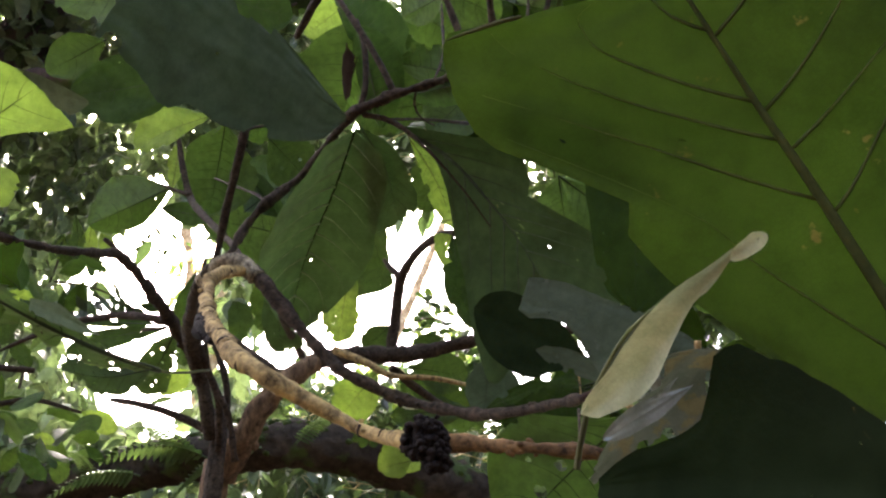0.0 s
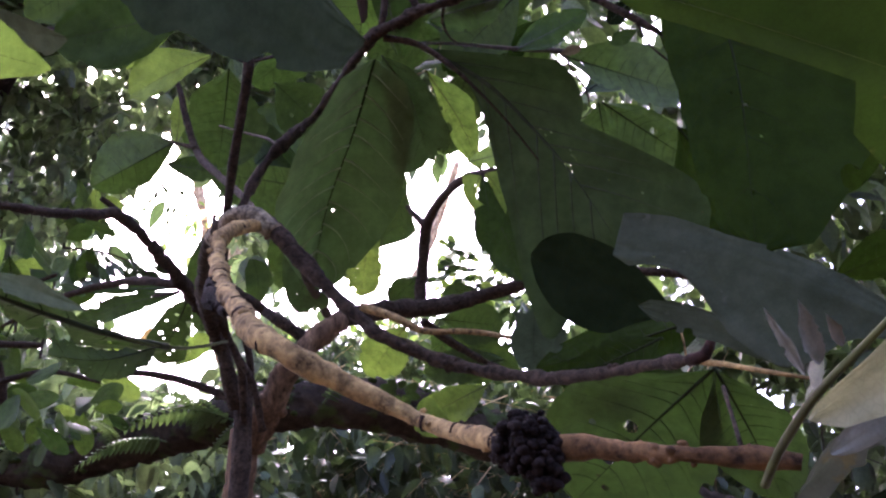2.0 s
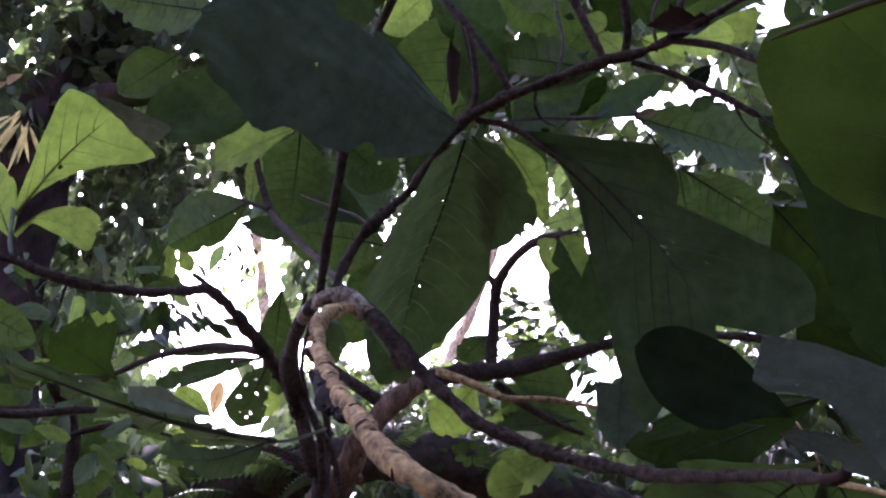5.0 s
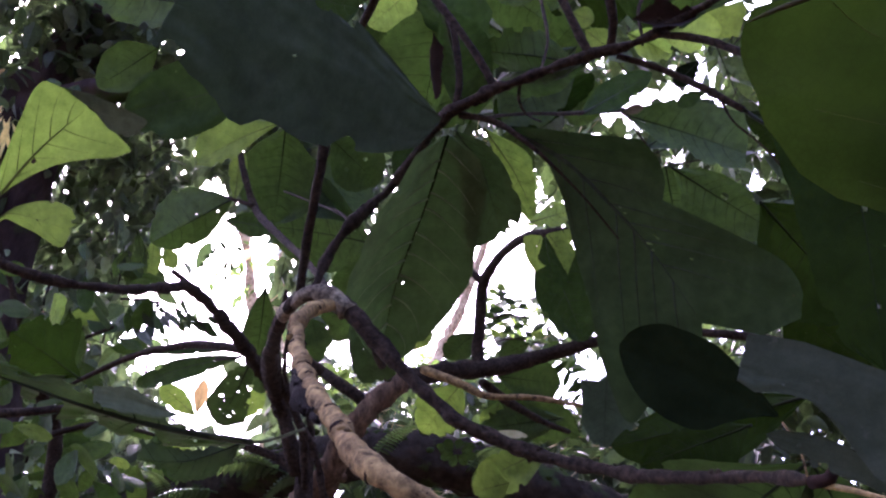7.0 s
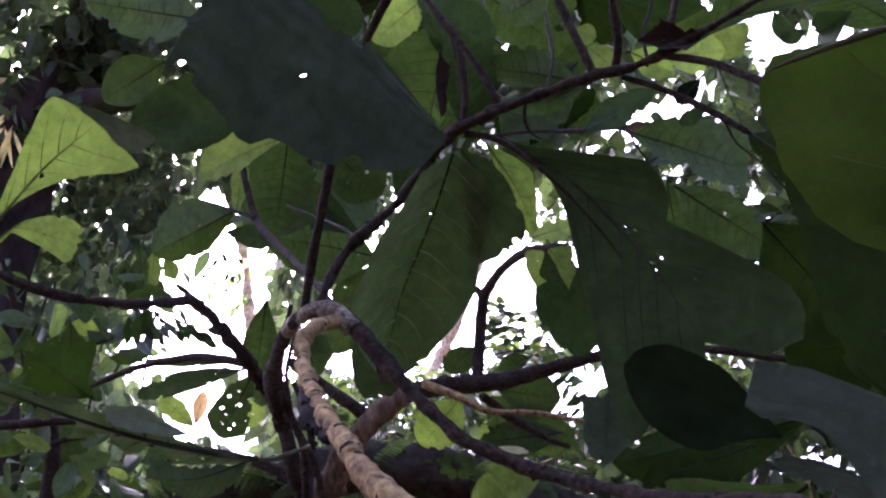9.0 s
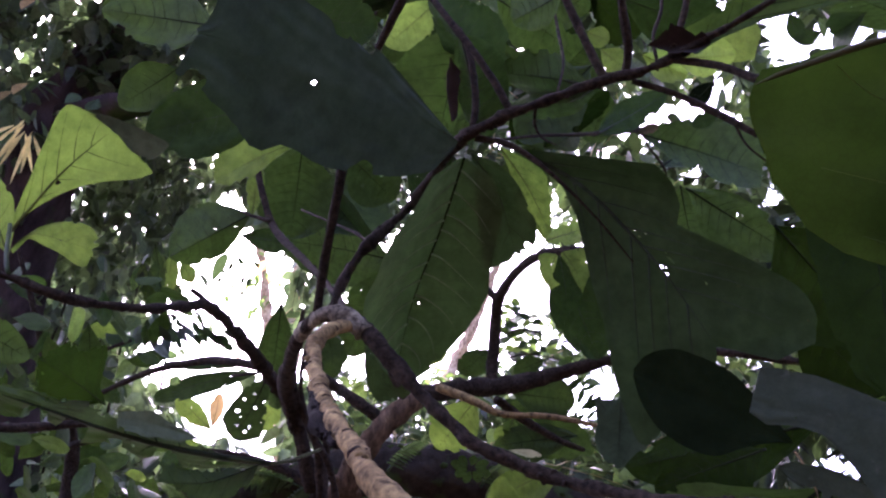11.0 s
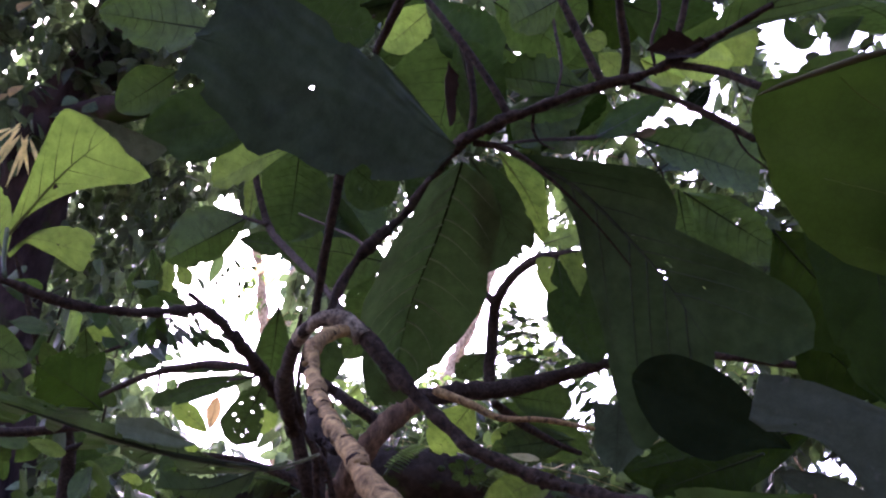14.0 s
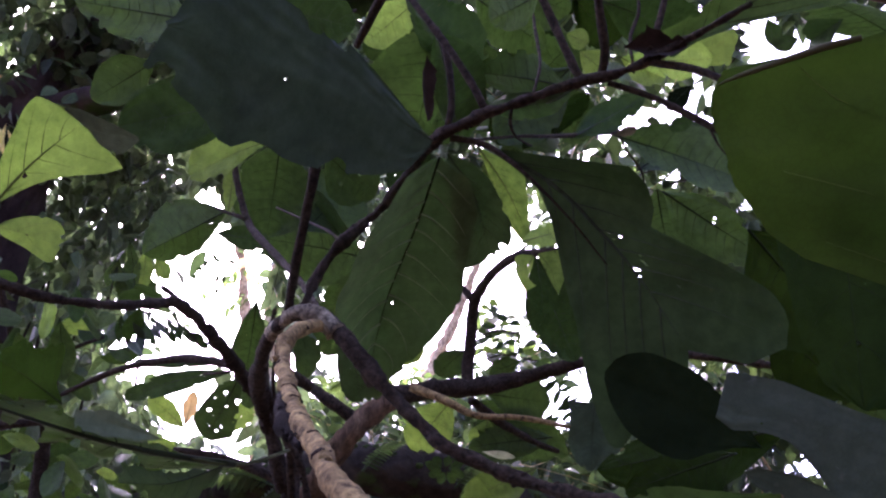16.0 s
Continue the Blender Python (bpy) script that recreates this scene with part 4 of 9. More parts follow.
leaf(sapling, (-0.5503, 0.7045, 2.2128), (-0.4521, 0.6919, 2.1902), (0.0278, -0.0126, 0.0056), (0.0065, 0.0174, -0.0102), LEAF_LIGHT, via=((-0.5181, 0.6900, 2.2175),), wa=(1.698, 1.528, 1.278, 1.002, 0.762, 0.601, 0.571, 0.671, 0.877, 1.027, 1.097, 1.057, 0.917, 0.656, 0.321), wb=(0.245, 0.225, 0.22, 0.22, 0.21, 0.165, 0.271, 0.581, 0.787, 0.937, 1.273, 1.468, 1.207, 0.651, 0.185), veins=5, rib=0.6, sag=0.0, curl=0.03, wave=0.4, torn=0.02)
leaf(sapling, (-0.5588, 0.7153, 2.2148), (-0.6052, 0.6639, 2.3024), (0.0231, -0.0039, 0.0099), (-0.0315, 0.0013, -0.0029), LEAF_LIGHT, via=((-0.5768, 0.6915, 2.2568),), wa=(0.065, 0.271, 0.476, 0.681, 0.797, 0.897, 1.012, 1.052, 1.012, 0.977, 0.827, 0.611, 0.371), wb=(0, 0.145, 0.316, 0.451, 0.581, 0.857, 1.142, 1.147, 1.097, 1.037, 0.972, 0.787, 0.516), veins=6, sag=0.0, curl=0.03, wave=0.4, torn=0.02)
leaf(sapling, (-0.3151, 0.8988, 2.5512), (-0.4596, 0.9703, 2.5630), (-0.0283, -0.0168, 0.0360), (-0.0143, 0.0203, -0.0216), LEAF_LIGHT, via=((-0.3781, 0.9271, 2.5592),), wa=(0.02, 0.205, 0.391, 0.576, 0.706, 0.842, 0.997, 0.977, 0.962, 0.872, 0.701, 0.456, 0.14), wb=(0.055, 0.165, 0.286, 0.406, 0.576, 0.797, 0.987, 0.977, 0.952, 0.922, 0.671, 0.406, 0.165), sag=0.0, curl=0.03, wave=0.4, torn=0.02, veins=6, rib=0.6)
leaf(sapling, (-0.4334, 0.8570, 2.6455), (-0.4583, 0.9396, 2.5864), (-0.0319, 0.0020, -0.0048), (0.0280, 0.0106, -0.0117), LEAF_LIGHT, via=((-0.4289, 0.8924, 2.6166),), wa=(0.065, 0.256, 0.461, 0.671, 0.837, 0.932, 0.982, 0.992, 0.962, 0.757, 0.481, 0.21, 0), wb=(0.06, 0.075, 0.07, 0.07, 0.215, 1.553, 1.323, 1.117, 0.927, 0.746, 0.571, 0.361, 0), sag=0.0, curl=0.03, wave=0.4, torn=0.02, veins=6, rib=0.6)
leaf(sapling, (-0.3056, 0.7892, 2.5157), (-0.5139, 0.8336, 2.5305), (-0.0038, -0.0320, 0.0420), (0.0040, 0.0326, -0.0411), LEAF_DARK, veins=6, rib=0.6, peak=0.57)
leaf(sapling, (-0.4038, 0.8615, 2.5817), (-0.4879, 0.8785, 2.5550), (-0.0141, -0.0228, 0.0299), (0.0141, 0.0228, -0.0299), LEAF_MID, veins=6, rib=0.6, peak=0.58)
leaf(sapling, (-0.5717, 1.4496, 2.9433), (-0.7961, 1.5468, 2.9161), (-0.0230, -0.0304, 0.0811), (0.0230, 0.0481, -0.0179), LEAF_MID, veins=6, peak=0.61)
leaf(sapling, (-0.5728, 1.4503, 2.9267), (-0.5558, 1.3942, 3.0413), (0.0204, 0.0033, -0.0014), (-0.0205, -0.0031, 0.0015), LEAF_LIGHT, peak=0.58)
leaf(sapling, (-0.6131, 1.4938, 2.9181), (-0.4783, 1.4828, 2.8661), (-0.0067, 0.0176, -0.0211), (0.0069, -0.0171, 0.0214), LEAF_DARK, peak=0.59)
leaf(sapling, (-0.4726, 1.4540, 3.1763), (-0.5401, 1.6508, 3.0350), (-0.1065, -0.0215, 0.0211), (0.1064, 0.0221, -0.0199), LEAF_MID, veins=8, peak=0.57)
leaf(sapling, (-0.3804, 1.5331, 3.1999), (-0.2751, 1.6675, 3.1501), (-0.0559, 0.0292, -0.0398), (0.0557, -0.0285, 0.0408), LEAF_MID, veins=8, holes=((0.5, 0.4, 0.006), (0.6, -0.3, 0.005)), peak=0.57)
leaf(sapling, (-0.3003, 1.8185, 3.0719), (-0.6481, 1.8740, 3.2327), (0.0169, -0.1434, 0.0861), (0.0003, 0.1168, -0.0396), LEAF_MID, veins=8, holes=((0.2, 0.3, 0.006),), peak=0.48)
leaf(sapling, (-0.2830, 1.7062, 2.9723), (-0.4468, 1.9603, 2.8754), (-0.0601, -0.0264, 0.0326), (0.0607, 0.0282, -0.0286), LEAF_MID, peak=0.57)
leaf(sapling, (-0.4695, 1.7332, 3.1138), (-0.3388, 1.7675, 3.3181), (0.0718, 0.0601, -0.0561), (-0.0739, -0.0572, 0.0570), LEAF_MID, peak=0.57)
leaf(sapling, (-0.4302, 1.2076, 2.3580), (-0.6590, 1.3342, 2.4043), (-0.0212, -0.0010, 0.0148), (-0.0150, 0.0214, -0.0112), LEAF_DARK, via=((-0.5328, 1.2578, 2.3822),), wa=(0.105, 0.366, 0.616, 0.832, 0.877, 0.952, 1.077, 1.097, 1.012, 0.942, 0.787, 0.611, 0.045), wb=(0, 0.185, 0.406, 0.631, 0.807, 0.922, 1.017, 1.072, 1.022, 0.927, 0.802, 0.576, 0.23), sag=0.0, curl=0.03, wave=0.4, torn=0.02, veins=6, rib=0.6)
leaf(sapling, (-0.4295, 1.2335, 2.3585), (-0.5292, 1.3945, 2.3449), (-0.0344, -0.0033, 0.0100), (0.0278, 0.0093, -0.0084), LEAF_MID, via=((-0.4753, 1.3140, 2.3520),), wa=(0.12, 0.516, 0.772, 0.857, 0.937, 1.012, 1.052, 1.072, 1.092, 1.037, 0.757, 0.476, 0), wb=(0.04, 0.326, 0.511, 0.601, 0.696, 0.797, 0.897, 0.997, 1.107, 1.227, 1.348, 0.887, 0.436), holes=((0.348, 0.60, 0.0029), (0.232, 0.27, 0.0039), (0.117, 0.98, 0.0029), (0.619, 0.27, 0.0019), (0.438, -0.18, 0.0029), (0.751, -0.38, 0.0019), (0.545, 0.53, 0.0039), (0.611, -0.82, 0.0019), (0.825, -0.28, 0.0029),), sag=0.0, curl=0.03, wave=0.4, torn=0.03, pins=10, bites=2)
leaf(sapling, (-0.4300, 1.2436, 2.3775), (-0.4442, 1.3693, 2.3827), (-0.0166, -0.0083, -0.0072), (0.0159, 0.0049, -0.0043), LEAF_MID, via=((-0.4333, 1.3055, 2.3815),), wa=(0.115, 0.251, 0.396, 0.541, 0.681, 0.817, 0.867, 0.857, 0.832, 0.797, 0.752, 0.456, 0), wb=(0.456, 1.052, 0.997, 0.947, 0.902, 0.877, 0.872, 0.892, 0.927, 0.746, 0.566, 0.391, 0), sag=0.0, curl=0.03, wave=0.4, torn=0.02, veins=5)
leaf(sapling, (-0.8330, 2.0762, 2.7518), (-0.8008, 2.0178, 2.8239), (0.0189, 0.0051, -0.0043), (-0.0189, -0.0051, 0.0043), LEAF_YELLOW, veins=4, peak=0.58)
leaf(sapling, (-0.8335, 2.0792, 2.7482), (-0.9200, 2.0138, 2.8176), (0.0227, -0.0124, 0.0167), (-0.0227, 0.0124, -0.0167), LEAF_LIGHT, peak=0.58)
leaf(sapling, (-0.6144, 1.7444, 2.5439), (-0.5425, 1.7109, 2.5901), (0.0157, 0.0136, -0.0146), (-0.0157, -0.0136, 0.0146), LEAF_LIGHT, peak=0.58)
leaf(sapling, (-0.4817, 1.3150, 2.4434), (-0.6761, 1.3370, 2.4770), (0.0006, -0.0055, 0.0073), (-0.0005, 0.0061, -0.0069), LEAF_DARK, peak=0.57)
leaf(sapling, (-0.4921, 1.4826, 2.7098), (-0.5597, 1.6802, 2.6249), (-0.0356, -0.0091, 0.0071), (0.0354, 0.0099, -0.0051), LEAF_MID, bites=2, peak=0.57)
leaf(sapling, (-0.3644, 1.3758, 2.5376), (-0.3663, 1.4311, 2.4719), (-0.0245, -0.0027, 0.0009), (0.0287, 0.0031, -0.0010), LEAF_MID, via=((-0.3590, 1.4041, 2.5045),), wa=(0.301, 0.466, 0.651, 0.837, 0.892, 0.932, 0.952, 0.947, 0.922, 0.877, 0.656, 0.441, 0.235), wb=(0.075, 0.762, 0.807, 0.847, 0.897, 0.957, 1.032, 0.887, 0.762, 0.646, 0.536, 0.371, 0), sag=0.0, curl=0.03, wave=0.4, torn=0.03, veins=5, rib=0.5)
leaf(sapling, (-0.2114, 0.9901, 2.2631), (-0.2051, 1.0749, 2.2099), (-0.0248, -0.0027, 0.0009), (0.0300, 0.0068, -0.0105), LEAF_GREY, via=((-0.2059, 1.0286, 2.2336),), wa=(0.456, 0.546, 0.646, 0.741, 0.837, 0.927, 0.937, 0.942, 0.942, 0.937, 0.932, 0.752, 0.506), wb=(0, 0.296, 0.406, 0.511, 0.616, 0.731, 0.847, 0.977, 1.137, 1.127, 0.837, 0.546, 0.01), sag=0.0, curl=0.03, wave=0.4, torn=0.03, veins=5, rib=0.5, pins=6)
leaf(sapling, (-0.3760, 1.4092, 2.4969), (-0.3776, 1.4507, 2.6029), (0.0275, 0.0078, -0.0026), (-0.0281, -0.0062, 0.0020), LEAF_MID, peak=0.58)
leaf(sapling, (-0.0608, 1.6614, 2.6623), (-0.1353, 1.7515, 2.6573), (-0.0209, -0.0161, 0.0203), (0.0213, 0.0166, -0.0196), LEAF_MID, peak=0.57)
leaf(sapling, (-0.0237, 1.7467, 2.5958), (0.1199, 1.7747, 2.5759), (-0.0114, 0.0315, -0.0383), (0.0114, -0.0315, 0.0383), LEAF_MID, peak=0.58)
leaf(sapling, (-0.1007, 1.7466, 2.5888), (-0.2076, 1.9017, 2.5505), (-0.0450, -0.0238, 0.0292), (0.0458, 0.0247, -0.0276), LEAF_LIGHT, peak=0.57)
leaf(sapling, (-0.0229, 1.7839, 2.5518), (-0.0479, 1.9191, 2.5447), (-0.0323, -0.0055, 0.0085), (0.0327, 0.0057, -0.0072), LEAF_LIGHT, peak=0.58)
leaf(sapling, (0.0573, 1.5662, 2.3272), (-0.0971, 1.6915, 2.3196), (-0.0177, -0.0204, 0.0246), (0.0178, 0.0196, -0.0389), LEAF_LIGHT, peak=0.55)
leaf(sapling, (-0.0239, 1.6081, 2.2830), (-0.0929, 1.6199, 2.2752), (-0.0101, -0.0322, 0.0402), (0.0053, 0.0169, -0.0212), LEAF_LIGHT, peak=0.37)
leaf(sapling, (0.0925, 1.2300, 2.2775), (0.1622, 1.2830, 2.2096), (-0.0297, 0.0138, -0.0198), (0.0297, -0.0138, 0.0198), LEAF_DUSK, peak=0.58)
branch(sapling, [(-0.1276, 0.8878, 2.9818, 0.0070), (-0.1584, 0.9235, 2.9367, 0.0080), (-0.1879, 0.9649, 2.9160, 0.0081), (-0.2175, 1.0099, 2.9066, 0.0062)], BARK, nodes=3)
branch(sapling, [(-0.2062, 0.9379, 2.9153, 0.0030), (-0.2479, 0.9451, 2.9029, 0.0030), (-0.2626, 0.9415, 2.9057, 0.0020)], BARK)
leaf(sapling, (-0.0961, 0.9915, 3.0172), (-0.2058, 1.0373, 2.9529), (-0.0249, -0.0236, 0.0257), (0.0249, 0.0236, -0.0257), LEAF_LIGHT, veins=6, peak=0.58)
leaf(sapling, (-0.1155, 1.0880, 3.0564), (-0.1914, 1.0576, 3.0854), (0.0131, -0.0149, 0.0188), (-0.0131, 0.0149, -0.0188), LEAF_LIGHT, veins=5, peak=0.58)
leaf(sapling, (-0.0557, 0.7575, 2.5993), (-0.1078, 0.8923, 2.5126), (-0.0836, -0.0204, 0.0185), (0.0232, 0.0189, 0.0153), LEAF_MID, veins=7, taper=0.8, holes=((0.25, -0.2, 0.006),), peak=0.56)
leaf(sapling, (-0.0622, 0.6359, 2.4167), (-0.0440, 0.8992, 2.5103), (-0.0212, -0.0030, 0.0125), (0.0467, -0.0125, 0.0261), LEAF_DARK, veins=7, taper=0.8, peak=0.59)
leaf(sapling, (-0.0975, 0.6084, 2.4615), (-0.0166, 0.8977, 2.5923), (-0.0431, -0.0087, 0.0460), (0.0389, -0.0378, 0.0595), LEAF_DARK, veins=7, peak=0.78)
leaf(sapling, (-0.0078, 0.7677, 2.6694), (0.0980, 0.8839, 2.6969), (-0.0282, 0.0288, -0.0135), (0.0166, -0.0201, 0.0211), LEAF_MID, veins=7, blunt=0.5, peak=0.44)
leaf(sapling, (0.0958, 0.7319, 2.4109), (-0.0141, 0.8363, 2.5876), (0.0071, -0.0288, 0.0214), (0.0203, 0.0366, -0.0090), LEAF_MID, veins=7, blunt=0.5, peak=0.59)
leaf(sapling, (0.1028, 0.7305, 2.4132), (-0.0028, 0.8688, 2.5502), (0.0262, -0.0073, 0.0276), (0.0268, 0.0284, -0.0080), LEAF_DARK, veins=6, peak=0.69)
leaf(sapling, (0.0481, 0.5860, 2.3928), (-0.0030, 0.6414, 2.4313), (-0.0060, -0.0303, 0.0355), (0.0091, 0.0170, -0.0124), LEAF_MID, veins=7, peak=0.54)
leaf(sapling, (0.1821, 1.0191, 2.8550), (0.2236, 1.0465, 2.8265), (-0.0165, 0.0105, -0.0140), (0.0165, -0.0105, 0.0140), LEAF_LIGHT, peak=0.58)
leaf(sapling, (0.1750, 1.0592, 2.9622), (0.2160, 1.0741, 2.9483), (-0.0094, 0.0120, -0.0151), (0.0094, -0.0120, 0.0151), LEAF_LIGHT, peak=0.58)
leaf(sapling, (0.1601, 0.6402, 2.3390), (0.3059, 0.5564, 2.3586), (-0.0076, -0.0209, 0.0159), (0.0445, -0.0126, -0.0120), LEAF_MID, via=((0.2202, 0.6119, 2.3471),), wa=(0.025, 0.476, 0.812, 0.807, 0.797, 0.807, 0.847, 0.972, 1.268, 1.363, 1.273, 1.177, 1.082, 0.987, 0.897), wb=(0.466, 0.416, 0.361, 0.306, 0.276, 0.356, 0.461, 0.571, 2.425, 2.5, 2.5, 2.5, 2.119, 1.568, 1.062), sag=0.0, curl=0.03, wave=0.4, torn=0.02, rib=1.2, veins=6)
leaf(sapling, (0.2194, 0.5826, 2.2109), (0.3071, 0.5577, 2.1709), (0.0001, -0.0294, 0.0185), (-0.0096, 0.0125, -0.0289), LEAF_MID, rib=0.8, peak=0.41)
leaf(sapling, (0.1484, 0.6214, 2.3137), (0.2302, 0.6584, 2.3551), (-0.0036, -0.0158, 0.0213), (-0.0019, 0.0171, -0.0116), LEAF_LIGHT, veins=6, rib=0.6, peak=0.52)
leaf(sapling, (0.1922, 0.8405, 2.6017), (0.2665, 0.8986, 2.6174), (-0.0022, 0.0105, -0.0283), (0.0177, -0.0213, -0.0051), LEAF_LIGHT, veins=5, peak=0.31)
leaf(sapling, (0.1204, 0.9424, 2.5520), (0.2585, 0.9807, 2.6747), (-0.0130, -0.0119, 0.0183), (0.0109, 0.0120, -0.0161), LEAF_DARK, veins=6, peak=0.49)
leaf(sapling, (0.2326, 1.1210, 2.7391), (0.2738, 1.1170, 2.7476), (0.0019, 0.0058, -0.0067), (-0.0019, -0.0058, 0.0067), LEAF_BROWN, veins=6, peak=0.58)
leaf(sapling, (0.3221, 0.9421, 2.6487), (0.2794, 0.9629, 2.6202), (-0.0099, -0.0083, 0.0089), (0.0099, 0.0083, -0.0089), LEAF_DEEP, veins=4, peak=0.58)
leaf(sapling, (0.3261, 0.9736, 2.6118), (0.2807, 0.9828, 2.5967), (-0.0044, -0.0075, 0.0085), (0.0044, 0.0075, -0.0085), LEAF_DARK, veins=4, peak=0.58)
leaf(sapling, (0.5623, 1.0735, 2.9810), (0.5779, 1.1134, 2.9353), (-0.0155, 0.0019, -0.0036), (0.0204, -0.0025, 0.0048), LEAF_DARK, veins=4, peak=0.51)
leaf(sapling, (0.6226, 1.1044, 2.9501), (0.5678, 1.1088, 2.9397), (-0.0025, -0.0082, 0.0095), (0.0035, 0.0115, -0.0133), LEAF_DARK, veins=4, peak=0.51)
leaf(sapling, (0.5662, 0.8981, 2.7234), (0.5550, 0.9798, 2.7808), (-0.0337, -0.0099, 0.0075), (-0.0217, 0.0269, -0.0425), LEAF_DARK, veins=5, peak=0.3)
leaf(sapling, (-0.3506, 0.7984, 2.7565), (-0.1897, 0.8385, 2.7240), (-0.0156, 0.0314, -0.0387), (0.0156, -0.0314, 0.0387), LEAF_DARK, peak=0.58)
leaf(sapling, (-0.3955, 0.7558, 2.6476), (-0.6066, 0.7762, 2.7591), (0.0140, -0.0366, 0.0332), (-0.0094, 0.0339, -0.0241), LEAF_MID, veins=7, peak=0.48)
leaf(sapling, (-0.4940, 0.8449, 2.6882), (-0.5924, 0.8738, 2.6450), (-0.0182, -0.0234, 0.0260), (0.0159, 0.0203, -0.0226), LEAF_MID, veins=6, peak=0.5)
leaf(sapling, (-0.4376, 0.8190, 2.5690), (-0.5109, 0.8684, 2.5812), (-0.0156, -0.0216, -0.0063), (0.0061, 0.0180, -0.0360), LEAF_DARK, veins=5, peak=0.3)
leaf(sapling, (0.2377, 0.9679, 2.4551), (0.3805, 1.0433, 2.3790), (0.0191, -0.0157, 0.0203), (-0.0307, 0.0252, -0.0326), LEAF_MID, holes=((0.5, 0.2, 0.006),), peak=0.44)
leaf(sapling, (0.2546, 1.0392, 2.5275), (0.2687, 1.1198, 2.4335), (-0.0549, 0.0016, -0.0069), (0.0464, -0.0013, 0.0059), LEAF_MID, peak=0.49)
leaf(sapling, (0.2115, 0.6436, 2.2157), (0.3799, 0.8431, 2.3055), (0.0056, -0.0204, 0.0348), (-0.0248, 0.0165, 0.0099), LEAF_GREEN, peak=0.68)
leaf(sapling, (0.2545, 0.7783, 2.2155), (0.3566, 0.8675, 2.1193), (0.0454, -0.0208, 0.0288), (-0.0519, 0.0238, -0.0330), LEAF_GREEN, peak=0.53)
leaf(sapling, (0.2876, 0.8854, 2.1693), (0.3801, 0.9532, 2.0976), (0.0261, -0.0147, 0.0198), (-0.0318, 0.0179, -0.0241), LEAF_GREEN, peak=0.43)
leaf(sapling, (0.1932, 0.8354, 1.9869), (0.1013, 0.9453, 2.0036), (-0.0031, -0.0059, 0.0220), (0.0161, 0.0200, -0.0430), LEAF_GREEN, peak=0.52)
leaf(sapling, (-0.5715, 0.6690, 2.1132), (-0.4919, 0.7082, 2.0742), (0.0115, -0.0102, 0.0132), (-0.0109, 0.0097, -0.0125), LEAF_MID, veins=7, peak=0.57)
leaf(sapling, (-0.9973, 1.6248, 2.8052), (-1.0050, 1.7195, 2.6924), (-0.0347, -0.0027, 0.0000), (0.0347, 0.0027, -0.0000), LEAF_MID, veins=6, peak=0.58)
leaf(sapling, (0.0596, 1.7062, 2.6513), (-0.0130, 1.7190, 2.6295), (-0.0082, -0.0159, 0.0181), (0.0082, 0.0159, -0.0181), LEAF_MID, veins=5, peak=0.58)
leaf(sapling, (0.1188, 1.8241, 2.5174), (-0.0733, 1.8197, 2.5048), (-0.0015, -0.0280, 0.0330), (0.0016, 0.0302, -0.0356), LEAF_MID, veins=6, peak=0.53)
leaf(sapling, (-0.1313, 1.7524, 2.4239), (-0.1657, 1.7385, 2.4371), (0.0047, -0.0052, 0.0066), (-0.0047, 0.0052, -0.0066), LEAF_MID, veins=3, bites=0, pins=0, peak=0.58)
leaf(sapling, (-0.1314, 1.7531, 2.4229), (-0.1602, 1.7578, 2.4147), (-0.0030, -0.0061, 0.0069), (0.0030, 0.0061, -0.0069), LEAF_MID, veins=3, bites=0, pins=0, peak=0.58)
leaf(sapling, (-0.1257, 1.7553, 2.4209), (-0.1402, 1.7709, 2.4011), (-0.0083, -0.0035, 0.0034), (0.0083, 0.0035, -0.0034), LEAF_MID, veins=3, bites=0, pins=0, peak=0.58)
leaf(sapling, (-0.1209, 1.7559, 2.4207), (-0.1065, 1.7731, 2.4017), (-0.0084, 0.0027, -0.0039), (0.0084, -0.0027, 0.0039), LEAF_MID, veins=3, bites=0, pins=0, peak=0.58)
leaf(sapling, (-0.1159, 1.7548, 2.4224), (-0.0835, 1.7662, 2.4120), (-0.0041, 0.0054, -0.0068), (0.0041, -0.0054, 0.0068), LEAF_MID, veins=3, bites=0, pins=0, peak=0.58)
leaf(sapling, (-0.1179, 1.7523, 2.4252), (-0.0855, 1.7472, 2.4342), (0.0029, 0.0061, -0.0069), (-0.0029, -0.0061, 0.0069), LEAF_MID, veins=3, bites=0, pins=0, peak=0.58)
leaf(sapling, (-0.1248, 1.7492, 2.4282), (-0.1131, 1.7364, 2.4445), (0.0084, 0.0034, -0.0033), (-0.0084, -0.0034, 0.0033), LEAF_MID, veins=3, bites=0, pins=0, peak=0.58)
leaf(sapling, (-0.1297, 1.7494, 2.4275), (-0.1466, 1.7327, 2.4457), (0.0079, -0.0032, 0.0045), (-0.0079, 0.0032, -0.0045), LEAF_MID, veins=3, bites=0, pins=0, peak=0.58)
leaf(sapling, (-0.9954, 1.9646, 3.0757), (-1.0365, 2.1339, 3.1315), (-0.0116, -0.0013, -0.0045), (0.0108, 0.0006, 0.0060), LEAF_DARK, veins=4, rib=0.5, bites=1, pins=0, blunt=1.0, peak=0.58)
leaf(sapling, (-1.0089, 2.0035, 3.0592), (-1.0006, 2.0823, 3.0508), (-0.0118, 0.0007, -0.0047), (0.0115, -0.0007, 0.0050), LEAF_DUSK, veins=4, rib=0.5, bites=1, pins=0, blunt=1.0, peak=0.58)
